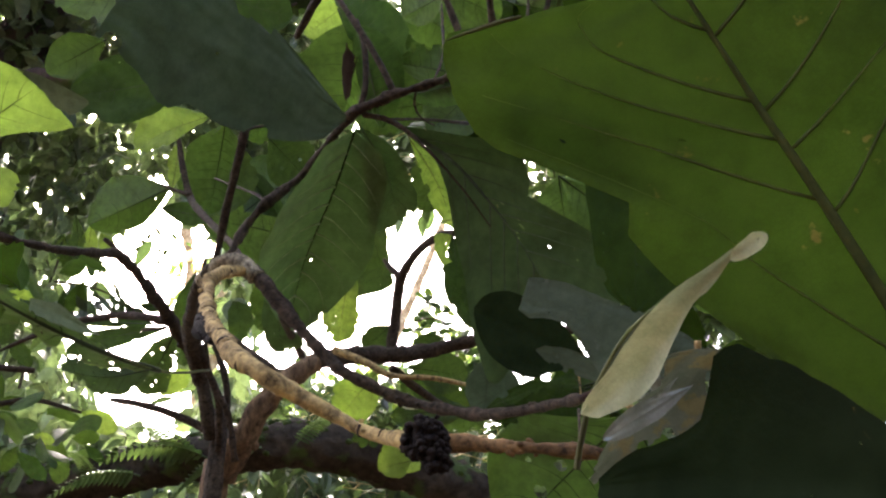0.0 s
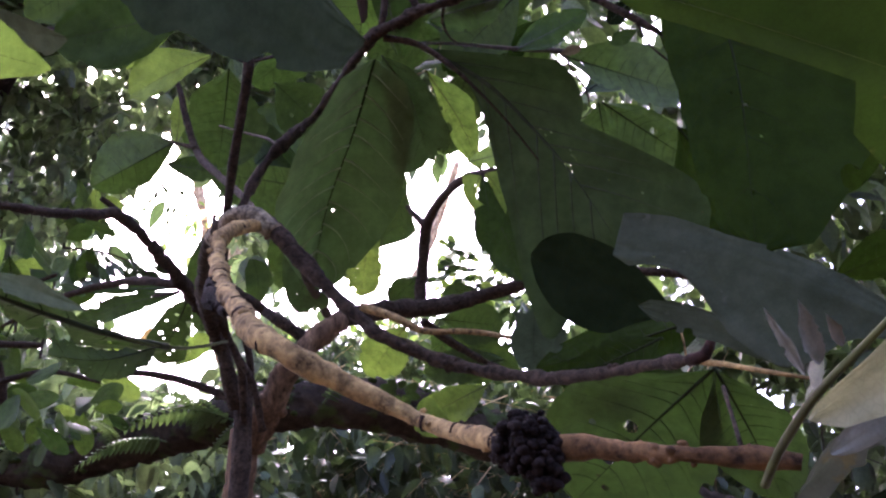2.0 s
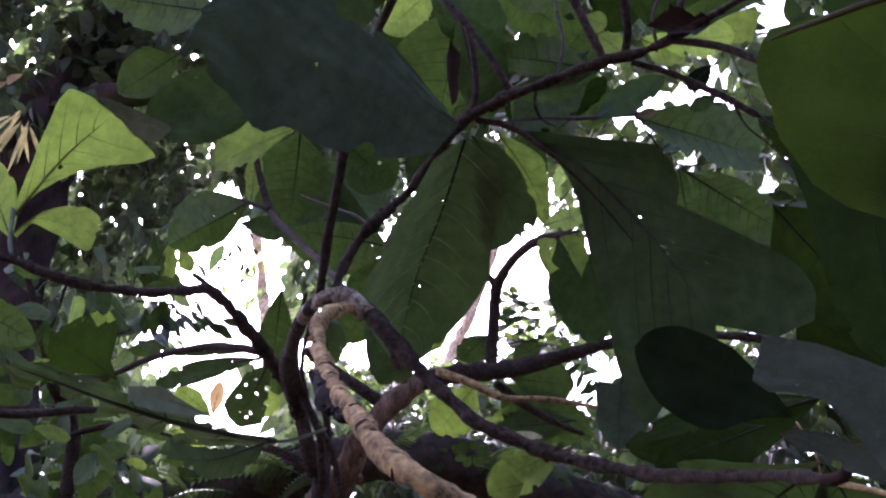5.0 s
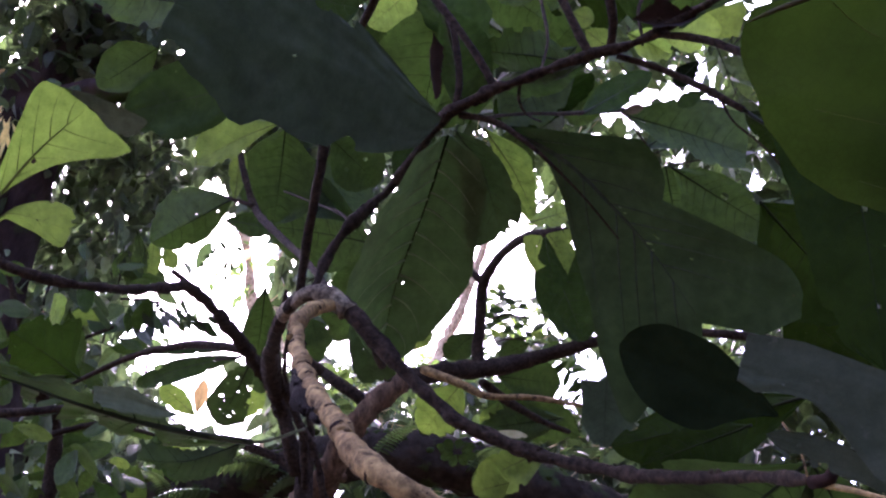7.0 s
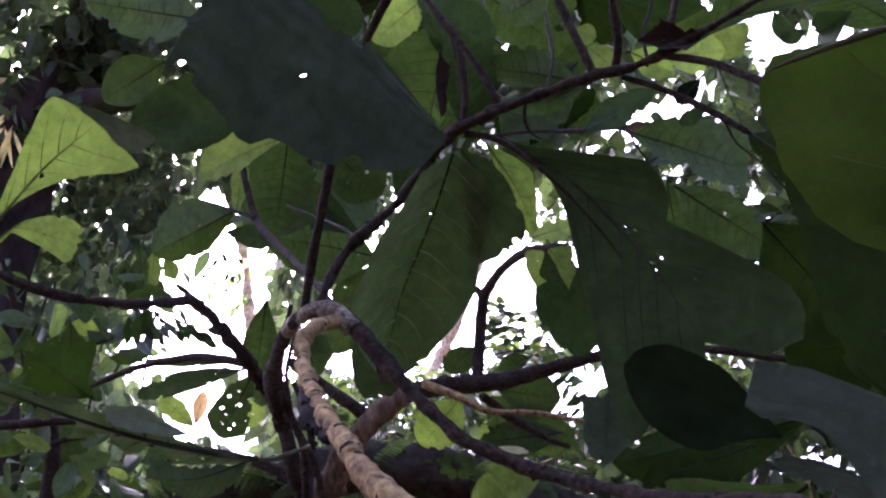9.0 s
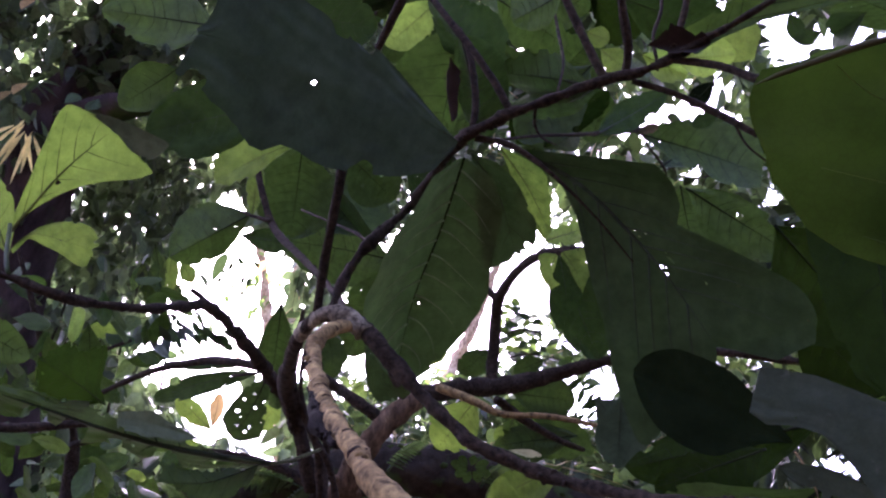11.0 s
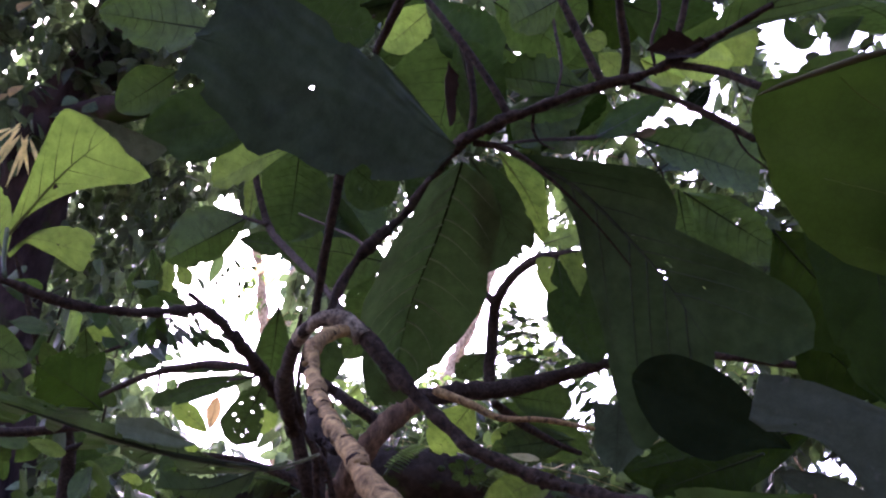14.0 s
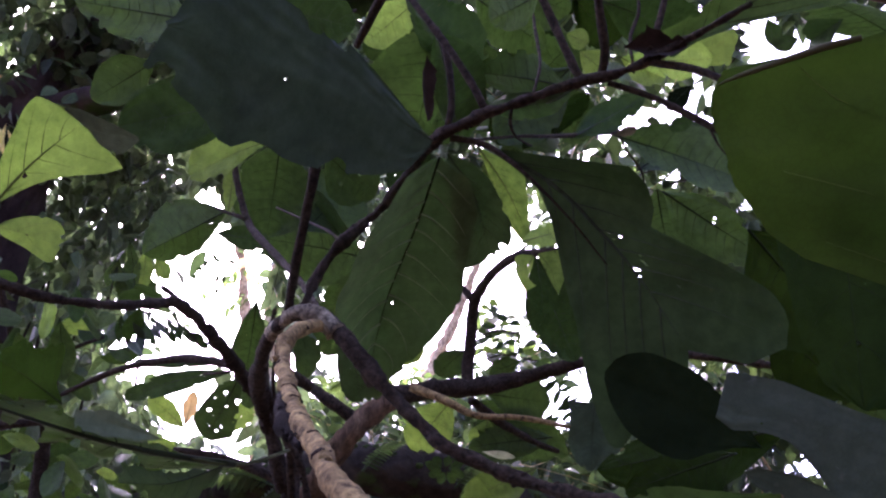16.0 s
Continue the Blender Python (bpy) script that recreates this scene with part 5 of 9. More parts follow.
leaf(sapling, (-1.0072, 2.2362, 3.1881), (-0.9970, 2.3075, 3.1862), (-0.0093, 0.0012, -0.0046), (0.0091, -0.0012, 0.0049), LEAF_MID, veins=4, rib=0.5, bites=1, pins=0, blunt=1.0, peak=0.58)
leaf(sapling, (-1.0454, 2.0331, 3.0763), (-1.0957, 2.2015, 3.1020), (-0.0101, -0.0029, -0.0008), (0.0096, 0.0025, 0.0026), LEAF_DUSK, veins=4, rib=0.5, bites=1, pins=0, blunt=1.0, peak=0.58)
leaf(sapling, (-0.9398, 2.0658, 3.1514), (-0.9873, 2.2820, 3.2430), (-0.0084, -0.0003, -0.0036), (0.0071, -0.0008, 0.0055), LEAF_MID, veins=4, rib=0.5, bites=1, pins=0, blunt=1.0, peak=0.58)
leaf(sapling, (-1.0744, 2.2832, 3.2704), (-0.8986, 2.0154, 3.0065), (-0.0054, 0.0033, -0.0070), (0.0077, 0.0003, 0.0048), LEAF_DUSK, veins=4, rib=0.5, bites=1, pins=0, blunt=1.0, peak=0.58)
leaf(sapling, (-0.8899, 2.0316, 3.0672), (-0.9703, 2.2832, 3.1723), (-0.0080, -0.0023, -0.0007), (0.0074, 0.0010, 0.0032), LEAF_DARK, veins=4, rib=0.5, bites=1, pins=0, blunt=1.0, peak=0.58)
leaf(sapling, (-1.0278, 2.1961, 3.2040), (-0.9921, 2.2584, 3.1690), (-0.0101, 0.0030, -0.0049), (0.0100, -0.0030, 0.0049), LEAF_MID, veins=4, rib=0.5, bites=1, pins=0, blunt=1.0, peak=0.58)
leaf(sapling, (-1.1243, 2.1735, 3.2426), (-1.0050, 2.0769, 3.0746), (-0.0100, 0.0039, -0.0093), (0.0108, -0.0014, 0.0085), LEAF_DARK, veins=4, rib=0.5, bites=1, pins=0, blunt=1.0, peak=0.58)
leaf(sapling, (-1.1563, 2.3108, 3.3480), (-1.0041, 2.0821, 3.1060), (-0.0087, 0.0019, -0.0073), (0.0099, 0.0010, 0.0053), LEAF_MID, veins=4, rib=0.5, bites=1, pins=0, blunt=1.0, peak=0.58)
leaf(sapling, (-1.1003, 2.1054, 3.1663), (-1.2256, 2.3764, 3.2475), (-0.0155, -0.0079, 0.0026), (0.0156, 0.0068, 0.0013), LEAF_DARK, veins=4, rib=0.5, bites=1, pins=0, blunt=1.0, peak=0.58)
leaf(sapling, (-1.0468, 2.0936, 3.1628), (-1.1348, 2.3633, 3.2857), (-0.0096, -0.0018, -0.0029), (0.0084, 0.0002, 0.0055), LEAF_DARK, veins=4, rib=0.5, bites=1, pins=0, blunt=1.0, peak=0.58)
leaf(sapling, (-1.1529, 2.3527, 3.3241), (-1.0351, 2.2430, 3.1345), (-0.0128, 0.0031, -0.0097), (0.0135, -0.0001, 0.0084), LEAF_DARK, veins=4, rib=0.5, bites=1, pins=0, blunt=1.0, peak=0.58)
leaf(sapling, (-0.9851, 2.0136, 3.0980), (-1.0393, 2.2443, 3.2143), (-0.0069, 0.0007, -0.0046), (0.0050, -0.0020, 0.0063), LEAF_DARK, veins=4, rib=0.5, bites=1, pins=0, blunt=1.0, peak=0.58)
leaf(sapling, (-1.0896, 2.3004, 3.2659), (-0.9664, 2.1194, 3.0709), (-0.0096, 0.0020, -0.0079), (0.0105, 0.0002, 0.0064), LEAF_DUSK, veins=4, rib=0.5, bites=1, pins=0, blunt=1.0, peak=0.58)
leaf(sapling, (-0.8731, 1.9862, 3.0384), (-0.9110, 2.1689, 3.1170), (-0.0068, 0.0000, -0.0033), (0.0058, -0.0008, 0.0047), LEAF_MID, veins=4, rib=0.5, bites=1, pins=0, blunt=1.0, peak=0.58)
leaf(sapling, (-0.9337, 2.0661, 3.0978), (-0.8972, 2.0754, 3.0635), (-0.0046, 0.0029, -0.0041), (0.0046, -0.0028, 0.0041), LEAF_MID, veins=4, rib=0.5, bites=1, pins=0, blunt=1.0, peak=0.58)
leaf(sapling, (-1.1899, 2.3195, 3.3548), (-1.0881, 2.1423, 3.1179), (-0.0165, -0.0040, -0.0041), (0.0155, 0.0073, 0.0012), LEAF_DUSK, veins=4, rib=0.5, bites=1, pins=0, blunt=1.0, peak=0.58)
leaf(sapling, (-0.9612, 2.1539, 3.1370), (-1.0092, 2.3821, 3.2504), (-0.0077, 0.0012, -0.0057), (0.0060, -0.0023, 0.0071), LEAF_DARK, veins=4, rib=0.5, bites=1, pins=0, blunt=1.0, peak=0.58)
leaf(sapling, (-1.1255, 2.2929, 3.2559), (-1.0734, 2.2352, 3.1064), (-0.0155, -0.0017, -0.0048), (0.0152, 0.0035, 0.0039), LEAF_DUSK, veins=4, rib=0.5, bites=1, pins=0, blunt=1.0, peak=0.58)
leaf(sapling, (-1.0441, 2.2996, 3.2894), (-0.9240, 2.1044, 3.0826), (-0.0082, 0.0014, -0.0061), (0.0090, 0.0008, 0.0044), LEAF_DARK, veins=4, rib=0.5, bites=1, pins=0, blunt=1.0, peak=0.58)
leaf(sapling, (-1.1523, 2.2433, 3.1975), (-0.9755, 2.0524, 2.9689), (-0.0082, 0.0050, -0.0105), (0.0104, -0.0007, 0.0086), LEAF_DUSK, veins=4, rib=0.5, bites=1, pins=0, blunt=1.0, peak=0.58)
branch(sapling, [(-1.1272, 2.0857, 3.1790, 0.0035), (-1.0244, 2.1036, 3.1673, 0.0035), (-0.9212, 2.1420, 3.1315, 0.0026), (-0.8695, 2.1837, 3.0868, 0.0017)], BARK)
leaf(sapling, (-0.9028, 2.1545, 3.1183), (-0.8548, 2.1737, 3.1001), (-0.0053, 0.0060, -0.0075), (0.0053, -0.0060, 0.0075), LEAF_DARK, veins=4, rib=0.5, bites=1, pins=0, blunt=1.0, peak=0.58)
leaf(sapling, (-0.8786, 2.1501, 3.1258), (-0.8205, 2.1625, 3.1165), (-0.0030, 0.0074, -0.0090), (0.0030, -0.0074, 0.0090), LEAF_DARK, veins=4, rib=0.5, bites=1, pins=0, blunt=1.0, peak=0.58)
leaf(sapling, (-0.9168, 2.1509, 3.1213), (-0.8815, 2.1794, 3.0909), (-0.0083, 0.0042, -0.0057), (0.0083, -0.0042, 0.0057), LEAF_DARK, veins=4, rib=0.5, bites=1, pins=0, blunt=1.0, peak=0.58)
leaf(sapling, (-0.9178, 2.1415, 3.1323), (-0.8933, 2.1702, 3.1007), (-0.0085, 0.0028, -0.0041), (0.0085, -0.0028, 0.0041), LEAF_DARK, veins=4, rib=0.5, bites=1, pins=0, blunt=1.0, peak=0.58)
leaf(sapling, (-0.8942, 2.1648, 3.1069), (-0.8434, 2.1926, 3.0787), (-0.0079, 0.0062, -0.0081), (0.0079, -0.0062, 0.0081), LEAF_DARK, veins=4, rib=0.5, bites=1, pins=0, blunt=1.0, peak=0.58)
leaf(sapling, (-0.8714, 2.1570, 3.1183), (-0.8103, 2.1669, 3.1123), (-0.0022, 0.0078, -0.0094), (0.0022, -0.0078, 0.0094), LEAF_DARK, veins=4, rib=0.5, bites=1, pins=0, blunt=1.0, peak=0.58)
leaf(sapling, (-0.9274, 2.1542, 3.1164), (-0.8674, 2.1713, 3.1017), (-0.0044, 0.0076, -0.0094), (0.0044, -0.0076, 0.0094), LEAF_DARK, veins=4, rib=0.5, bites=1, pins=0, blunt=1.0, peak=0.58)
leaf(sapling, (-0.8969, 1.7597, 3.1205), (-0.9201, 1.8301, 3.0351), (-0.0256, -0.0046, 0.0031), (0.0256, 0.0046, -0.0031), LEAF_LIGHT, veins=5, blunt=0.8, peak=0.58)
leaf(sapling, (-0.9116, 1.8512, 3.1660), (-0.8808, 1.8942, 3.1181), (-0.0217, 0.0057, -0.0088), (0.0217, -0.0057, 0.0088), LEAF_LIGHT, veins=5, blunt=0.8, peak=0.58)
leaf(sapling, (-0.9406, 1.7399, 3.1398), (-0.9345, 1.8225, 3.0427), (-0.0200, -0.0003, -0.0015), (0.0200, 0.0003, 0.0015), LEAF_MID, veins=5, blunt=0.9, peak=0.58)
branch(sapling, [(-0.5872, 1.4967, 2.9172, 0.0020), (-0.6111, 1.5152, 2.8930, 0.0016), (-0.6292, 1.5302, 2.8736, 0.0013), (-0.6393, 1.5443, 2.8559, 0.0010)], BARK)
branch(sapling, [(-0.5878, 1.5008, 2.9122, 0.0016), (-0.5832, 1.5225, 2.8870, 0.0013), (-0.5913, 1.5411, 2.8642, 0.0010)], BARK)
leaf(sapling, (-0.6238, 1.5206, 2.8854), (-0.6095, 1.5391, 2.8649), (-0.0046, 0.0013, -0.0020), (0.0046, -0.0013, 0.0020), LEAF_DARK, veins=0, bites=1, pins=0, peak=0.58)
leaf(sapling, (-0.6292, 1.5302, 2.8736), (-0.6442, 1.5421, 2.8581), (-0.0041, -0.0022, 0.0023), (0.0041, 0.0022, -0.0023), LEAF_DARK, veins=0, bites=1, pins=0, peak=0.58)
leaf(sapling, (-0.6616, 1.5436, 2.8547), (-0.6446, 1.5446, 2.8551), (-0.0001, 0.0034, -0.0040), (0.0001, -0.0034, 0.0040), LEAF_DARK, veins=0, bites=1, pins=0, peak=0.58)
leaf(sapling, (-0.6613, 1.5504, 2.8467), (-0.6704, 1.5579, 2.8370), (-0.0042, -0.0022, 0.0022), (0.0042, 0.0022, -0.0022), LEAF_DARK, veins=0, bites=1, pins=0, peak=0.58)
leaf(sapling, (-0.6090, 1.5536, 2.8478), (-0.6190, 1.5669, 2.8311), (-0.0047, -0.0016, 0.0015), (0.0047, 0.0016, -0.0015), LEAF_DARK, veins=0, bites=1, pins=0, peak=0.58)
leaf(sapling, (-0.5990, 1.5572, 2.8444), (-0.6036, 1.5702, 2.8286), (-0.0051, -0.0010, 0.0007), (0.0051, 0.0010, -0.0007), LEAF_DARK, veins=0, bites=1, pins=0, peak=0.58)
leaf(sapling, (-0.6161, 1.5740, 2.8230), (-0.6202, 1.5837, 2.8111), (-0.0050, -0.0011, 0.0008), (0.0050, 0.0011, -0.0008), LEAF_DARK, veins=0, bites=1, pins=0, peak=0.58)
leaf(sapling, (-0.5877, 1.5347, 2.8721), (-0.5734, 1.5447, 2.8616), (-0.0037, 0.0022, -0.0029), (0.0037, -0.0022, 0.0029), LEAF_DARK, veins=0, bites=1, pins=0, peak=0.58)
leaf(sapling, (-1.0995, 1.9902, 3.2945), (-1.1359, 2.0434, 3.2282), (-0.0187, -0.0060, 0.0054), (0.0187, 0.0060, -0.0054), LEAF_MID, veins=4, rib=0.5, bites=1, pins=0, blunt=1.0, peak=0.58)
leaf(sapling, (-1.0213, 2.0283, 3.2567), (-0.9911, 2.0774, 3.2014), (-0.0162, 0.0036, -0.0057), (0.0162, -0.0036, 0.0057), LEAF_MID, veins=4, rib=0.5, bites=1, pins=0, blunt=1.0, peak=0.58)
leaf(sapling, (-1.0878, 2.0270, 3.2522), (-1.0804, 2.0835, 3.1860), (-0.0191, 0.0002, -0.0020), (0.0191, -0.0002, 0.0020), LEAF_MID, veins=4, rib=0.5, bites=1, pins=0, blunt=1.0, peak=0.58)
leaf(sapling, (-1.0942, 1.9922, 3.2927), (-1.1076, 2.0502, 3.2229), (-0.0199, -0.0028, 0.0015), (0.0199, 0.0028, -0.0015), LEAF_MID, veins=4, rib=0.5, bites=1, pins=0, blunt=1.0, peak=0.58)
leaf(sapling, (-1.0644, 2.0190, 3.2637), (-1.0620, 2.0726, 3.2006), (-0.0182, -0.0005, -0.0011), (0.0182, 0.0005, 0.0011), LEAF_LIGHT, veins=4, rib=0.5, bites=1, pins=0, blunt=1.0, peak=0.58)
leaf(sapling, (-1.0427, 2.0300, 3.2527), (-1.0431, 2.0720, 3.2030), (-0.0143, -0.0007, -0.0005), (0.0143, 0.0007, 0.0005), LEAF_LIGHT, veins=4, rib=0.5, bites=1, pins=0, blunt=1.0, peak=0.58)
leaf(sapling, (-1.0657, 1.9972, 3.2894), (-1.0824, 2.0418, 3.2351), (-0.0155, -0.0031, 0.0022), (0.0155, 0.0031, -0.0022), LEAF_MID, veins=4, rib=0.5, bites=1, pins=0, blunt=1.0, peak=0.58)
leaf(sapling, (-1.0823, 2.0274, 3.2521), (-1.0521, 2.0673, 3.2077), (-0.0131, 0.0037, -0.0056), (0.0131, -0.0037, 0.0056), LEAF_MID, veins=4, rib=0.5, bites=1, pins=0, blunt=1.0, peak=0.58)
leaf(sapling, (-1.0915, 1.9923, 3.2928), (-1.1166, 2.0415, 3.2323), (-0.0171, -0.0044, 0.0036), (0.0171, 0.0044, -0.0036), LEAF_LIGHT, veins=4, rib=0.5, bites=1, pins=0, blunt=1.0, peak=0.58)
leaf(sapling, (0.2013, 3.4812, 3.9226), (0.1041, 2.7567, 3.4317), (-0.0033, -0.0047, 0.0075), (-0.0020, 0.0054, -0.0076), LEAF_DARK, veins=0, bites=0, pins=0, peak=0.58)
leaf(sapling, (0.3674, 3.5849, 3.9282), (0.3523, 3.0716, 3.5522), (-0.0052, 0.0075, -0.0100), (0.0097, -0.0058, 0.0075), LEAF_DARK, veins=0, bites=0, pins=0, peak=0.58)
leaf(sapling, (0.2030, 3.0419, 3.6295), (0.2745, 2.9719, 3.5948), (0.0032, 0.0094, -0.0122), (-0.0028, -0.0090, 0.0125), LEAF_MID, veins=0, bites=0, pins=0, peak=0.58)
leaf(sapling, (0.2547, 3.4670, 3.8355), (0.2707, 3.1355, 3.6258), (0.0022, 0.0052, -0.0081), (0.0003, -0.0053, 0.0083), LEAF_MID, veins=0, bites=0, pins=0, peak=0.58)
leaf(sapling, (-0.0033, 2.9209, 3.4968), (-0.0440, 3.1988, 3.7157), (0.0071, -0.0045, 0.0070), (-0.0049, 0.0056, -0.0080), LEAF_MID, veins=0, bites=0, pins=0, peak=0.58)
leaf(sapling, (0.1449, 2.8891, 3.4299), (0.0810, 2.9088, 3.4178), (-0.0044, -0.0084, 0.0097), (0.0044, 0.0084, -0.0096), LEAF_MID, veins=0, bites=0, pins=0, peak=0.58)
leaf(sapling, (0.1917, 2.9932, 3.4252), (0.2752, 3.0809, 3.5084), (0.0032, 0.0087, -0.0124), (-0.0039, -0.0081, 0.0124), LEAF_MID, veins=0, bites=0, pins=0, peak=0.58)
leaf(sapling, (0.0664, 3.5506, 3.8545), (0.1031, 2.9361, 3.4388), (-0.0011, 0.0079, -0.0118), (0.0076, -0.0064, 0.0102), LEAF_DARK, veins=0, bites=0, pins=0, peak=0.58)
leaf(sapling, (0.0628, 3.1157, 3.7028), (0.1213, 3.1597, 3.7024), (-0.0053, 0.0070, -0.0089), (0.0053, -0.0070, 0.0090), LEAF_DARK, veins=0, bites=0, pins=0, peak=0.58)
leaf(sapling, (0.3959, 3.5118, 3.9562), (0.3737, 2.9934, 3.6019), (0.0012, 0.0058, -0.0086), (0.0029, -0.0057, 0.0082), LEAF_DARK, veins=0, bites=0, pins=0, peak=0.58)
leaf(sapling, (0.2903, 3.1517, 3.6909), (0.2383, 3.2498, 3.7577), (0.0002, -0.0070, 0.0104), (0.0007, 0.0073, -0.0102), LEAF_MID, veins=0, bites=0, pins=0, peak=0.58)
leaf(sapling, (0.1081, 3.3519, 3.7193), (0.1398, 3.0724, 3.5038), (-0.0055, 0.0062, -0.0088), (0.0079, -0.0050, 0.0077), LEAF_MID, veins=0, bites=0, pins=0, peak=0.58)
leaf(sapling, (-0.0102, 3.1542, 3.5667), (-0.0487, 3.1189, 3.5291), (-0.0021, -0.0044, 0.0063), (0.0019, 0.0046, -0.0063), LEAF_MID, veins=0, bites=0, pins=0, peak=0.58)
leaf(sapling, (0.2231, 2.9549, 3.5254), (0.1847, 3.2784, 3.7041), (-0.0040, -0.0069, 0.0117), (0.0072, 0.0066, -0.0104), LEAF_DARK, veins=0, bites=0, pins=0, peak=0.58)
leaf(sapling, (0.0586, 2.9615, 3.4509), (0.1130, 2.9048, 3.3946), (-0.0028, 0.0069, -0.0096), (0.0033, -0.0065, 0.0097), LEAF_DARK, veins=0, bites=0, pins=0, peak=0.58)
leaf(sapling, (0.0297, 3.5318, 3.8726), (-0.0218, 2.8692, 3.4304), (-0.0043, -0.0035, 0.0057), (0.0004, 0.0044, -0.0067), LEAF_DARK, veins=0, bites=0, pins=0, peak=0.58)
leaf(sapling, (0.0773, 3.4680, 3.9666), (0.0134, 2.9787, 3.6383), (-0.0002, -0.0053, 0.0080), (-0.0033, 0.0054, -0.0074), LEAF_DARK, veins=0, bites=0, pins=0, peak=0.58)
leaf(sapling, (0.0854, 2.9794, 3.5972), (0.0116, 3.0935, 3.6527), (-0.0038, -0.0087, 0.0127), (0.0048, 0.0091, -0.0122), LEAF_DARK, veins=0, bites=0, pins=0, peak=0.58)
leaf(sapling, (0.2629, 2.9100, 3.6223), (0.2750, 2.7181, 3.4995), (0.0026, 0.0037, -0.0056), (-0.0014, -0.0038, 0.0059), LEAF_MID, veins=0, bites=0, pins=0, peak=0.58)
leaf(sapling, (0.1817, 3.4128, 3.7218), (0.2412, 3.1926, 3.5763), (0.0003, 0.0087, -0.0131), (0.0024, -0.0081, 0.0132), LEAF_DARK, veins=0, bites=0, pins=0, peak=0.58)
leaf(sapling, (0.0378, 3.0603, 3.6184), (-0.0360, 3.2365, 3.7158), (-0.0029, -0.0084, 0.0130), (0.0047, 0.0088, -0.0123), LEAF_MID, veins=0, bites=0, pins=0, peak=0.58)
leaf(sapling, (0.1441, 3.4833, 3.8192), (0.0658, 3.0793, 3.5951), (0.0049, -0.0067, 0.0104), (-0.0081, 0.0063, -0.0086), LEAF_MID, veins=0, bites=0, pins=0, peak=0.58)
leaf(sapling, (0.1399, 3.0859, 3.5343), (0.0861, 2.8529, 3.4110), (0.0037, -0.0046, 0.0070), (-0.0050, 0.0045, -0.0062), LEAF_MID, veins=0, bites=0, pins=0, peak=0.58)
leaf(sapling, (-0.0093, 2.8726, 3.5574), (0.0583, 2.7557, 3.4672), (-0.0006, 0.0086, -0.0116), (0.0019, -0.0080, 0.0118), LEAF_DARK, veins=0, bites=0, pins=0, peak=0.58)
leaf(sapling, (0.2967, 3.3251, 3.7091), (0.2928, 2.8714, 3.4401), (0.0054, 0.0045, -0.0076), (-0.0019, -0.0052, 0.0088), LEAF_DARK, veins=0, bites=0, pins=0, peak=0.58)
leaf(sapling, (0.1440, 3.0183, 3.4751), (0.1744, 2.9790, 3.4289), (-0.0035, 0.0041, -0.0057), (0.0037, -0.0039, 0.0057), LEAF_MID, veins=0, bites=0, pins=0, peak=0.58)
leaf(sapling, (0.2797, 3.0661, 3.4669), (0.3436, 3.2248, 3.5860), (0.0025, 0.0047, -0.0077), (-0.0036, -0.0042, 0.0075), LEAF_DARK, veins=0, bites=0, pins=0, peak=0.58)
leaf(sapling, (0.3419, 3.2633, 3.6188), (0.2524, 2.8599, 3.3812), (0.0014, -0.0046, 0.0074), (-0.0039, 0.0047, -0.0064), LEAF_DARK, veins=0, bites=0, pins=0, peak=0.58)
leaf(sapling, (0.1582, 3.0489, 3.5888), (0.0826, 2.8864, 3.4745), (-0.0014, -0.0070, 0.0109), (-0.0001, 0.0076, -0.0107), LEAF_DARK, veins=0, bites=0, pins=0, peak=0.58)
leaf(sapling, (0.1542, 3.6346, 3.8356), (0.1945, 3.0469, 3.4764), (0.0044, 0.0087, -0.0137), (0.0029, -0.0085, 0.0142), LEAF_MID, veins=0, bites=0, pins=0, peak=0.58)
leaf(sapling, (0.0685, 3.2867, 3.8483), (-0.0030, 3.0551, 3.6645), (-0.0048, -0.0068, 0.0104), (0.0026, 0.0077, -0.0107), LEAF_MID, veins=0, bites=0, pins=0, peak=0.58)
leaf(sapling, (0.1025, 3.6279, 3.8492), (0.1287, 2.9752, 3.4099), (-0.0029, 0.0079, -0.0118), (0.0095, -0.0059, 0.0093), LEAF_DARK, veins=0, bites=0, pins=0, peak=0.58)
leaf(sapling, (0.1928, 2.9852, 3.4841), (0.1272, 2.8450, 3.4147), (0.0034, -0.0062, 0.0093), (-0.0043, 0.0064, -0.0088), LEAF_DARK, veins=0, bites=0, pins=0, peak=0.58)
leaf(sapling, (-0.0009, 2.9242, 3.4561), (0.0691, 3.1781, 3.6231), (-0.0009, 0.0070, -0.0103), (-0.0015, -0.0065, 0.0105), LEAF_MID, veins=0, bites=0, pins=0, peak=0.58)
leaf(sapling, (0.1540, 2.7557, 3.4602), (0.1181, 2.7844, 3.5041), (0.0052, -0.0061, 0.0082), (-0.0050, 0.0063, -0.0082), LEAF_LIGHT, veins=0, bites=0, pins=0, blunt=0.9, peak=0.58)
leaf(sapling, (0.2366, 2.9115, 3.5228), (0.2083, 2.9160, 3.5064), (-0.0040, -0.0049, 0.0055), (0.0040, 0.0049, -0.0055), LEAF_LIGHT, veins=0, bites=0, pins=0, blunt=0.9, peak=0.58)
leaf(sapling, (0.1689, 2.7441, 3.3569), (0.1446, 2.7797, 3.3649), (-0.0038, -0.0038, 0.0054), (0.0039, 0.0038, -0.0053), LEAF_LIGHT, veins=0, bites=0, pins=0, blunt=0.9, peak=0.58)
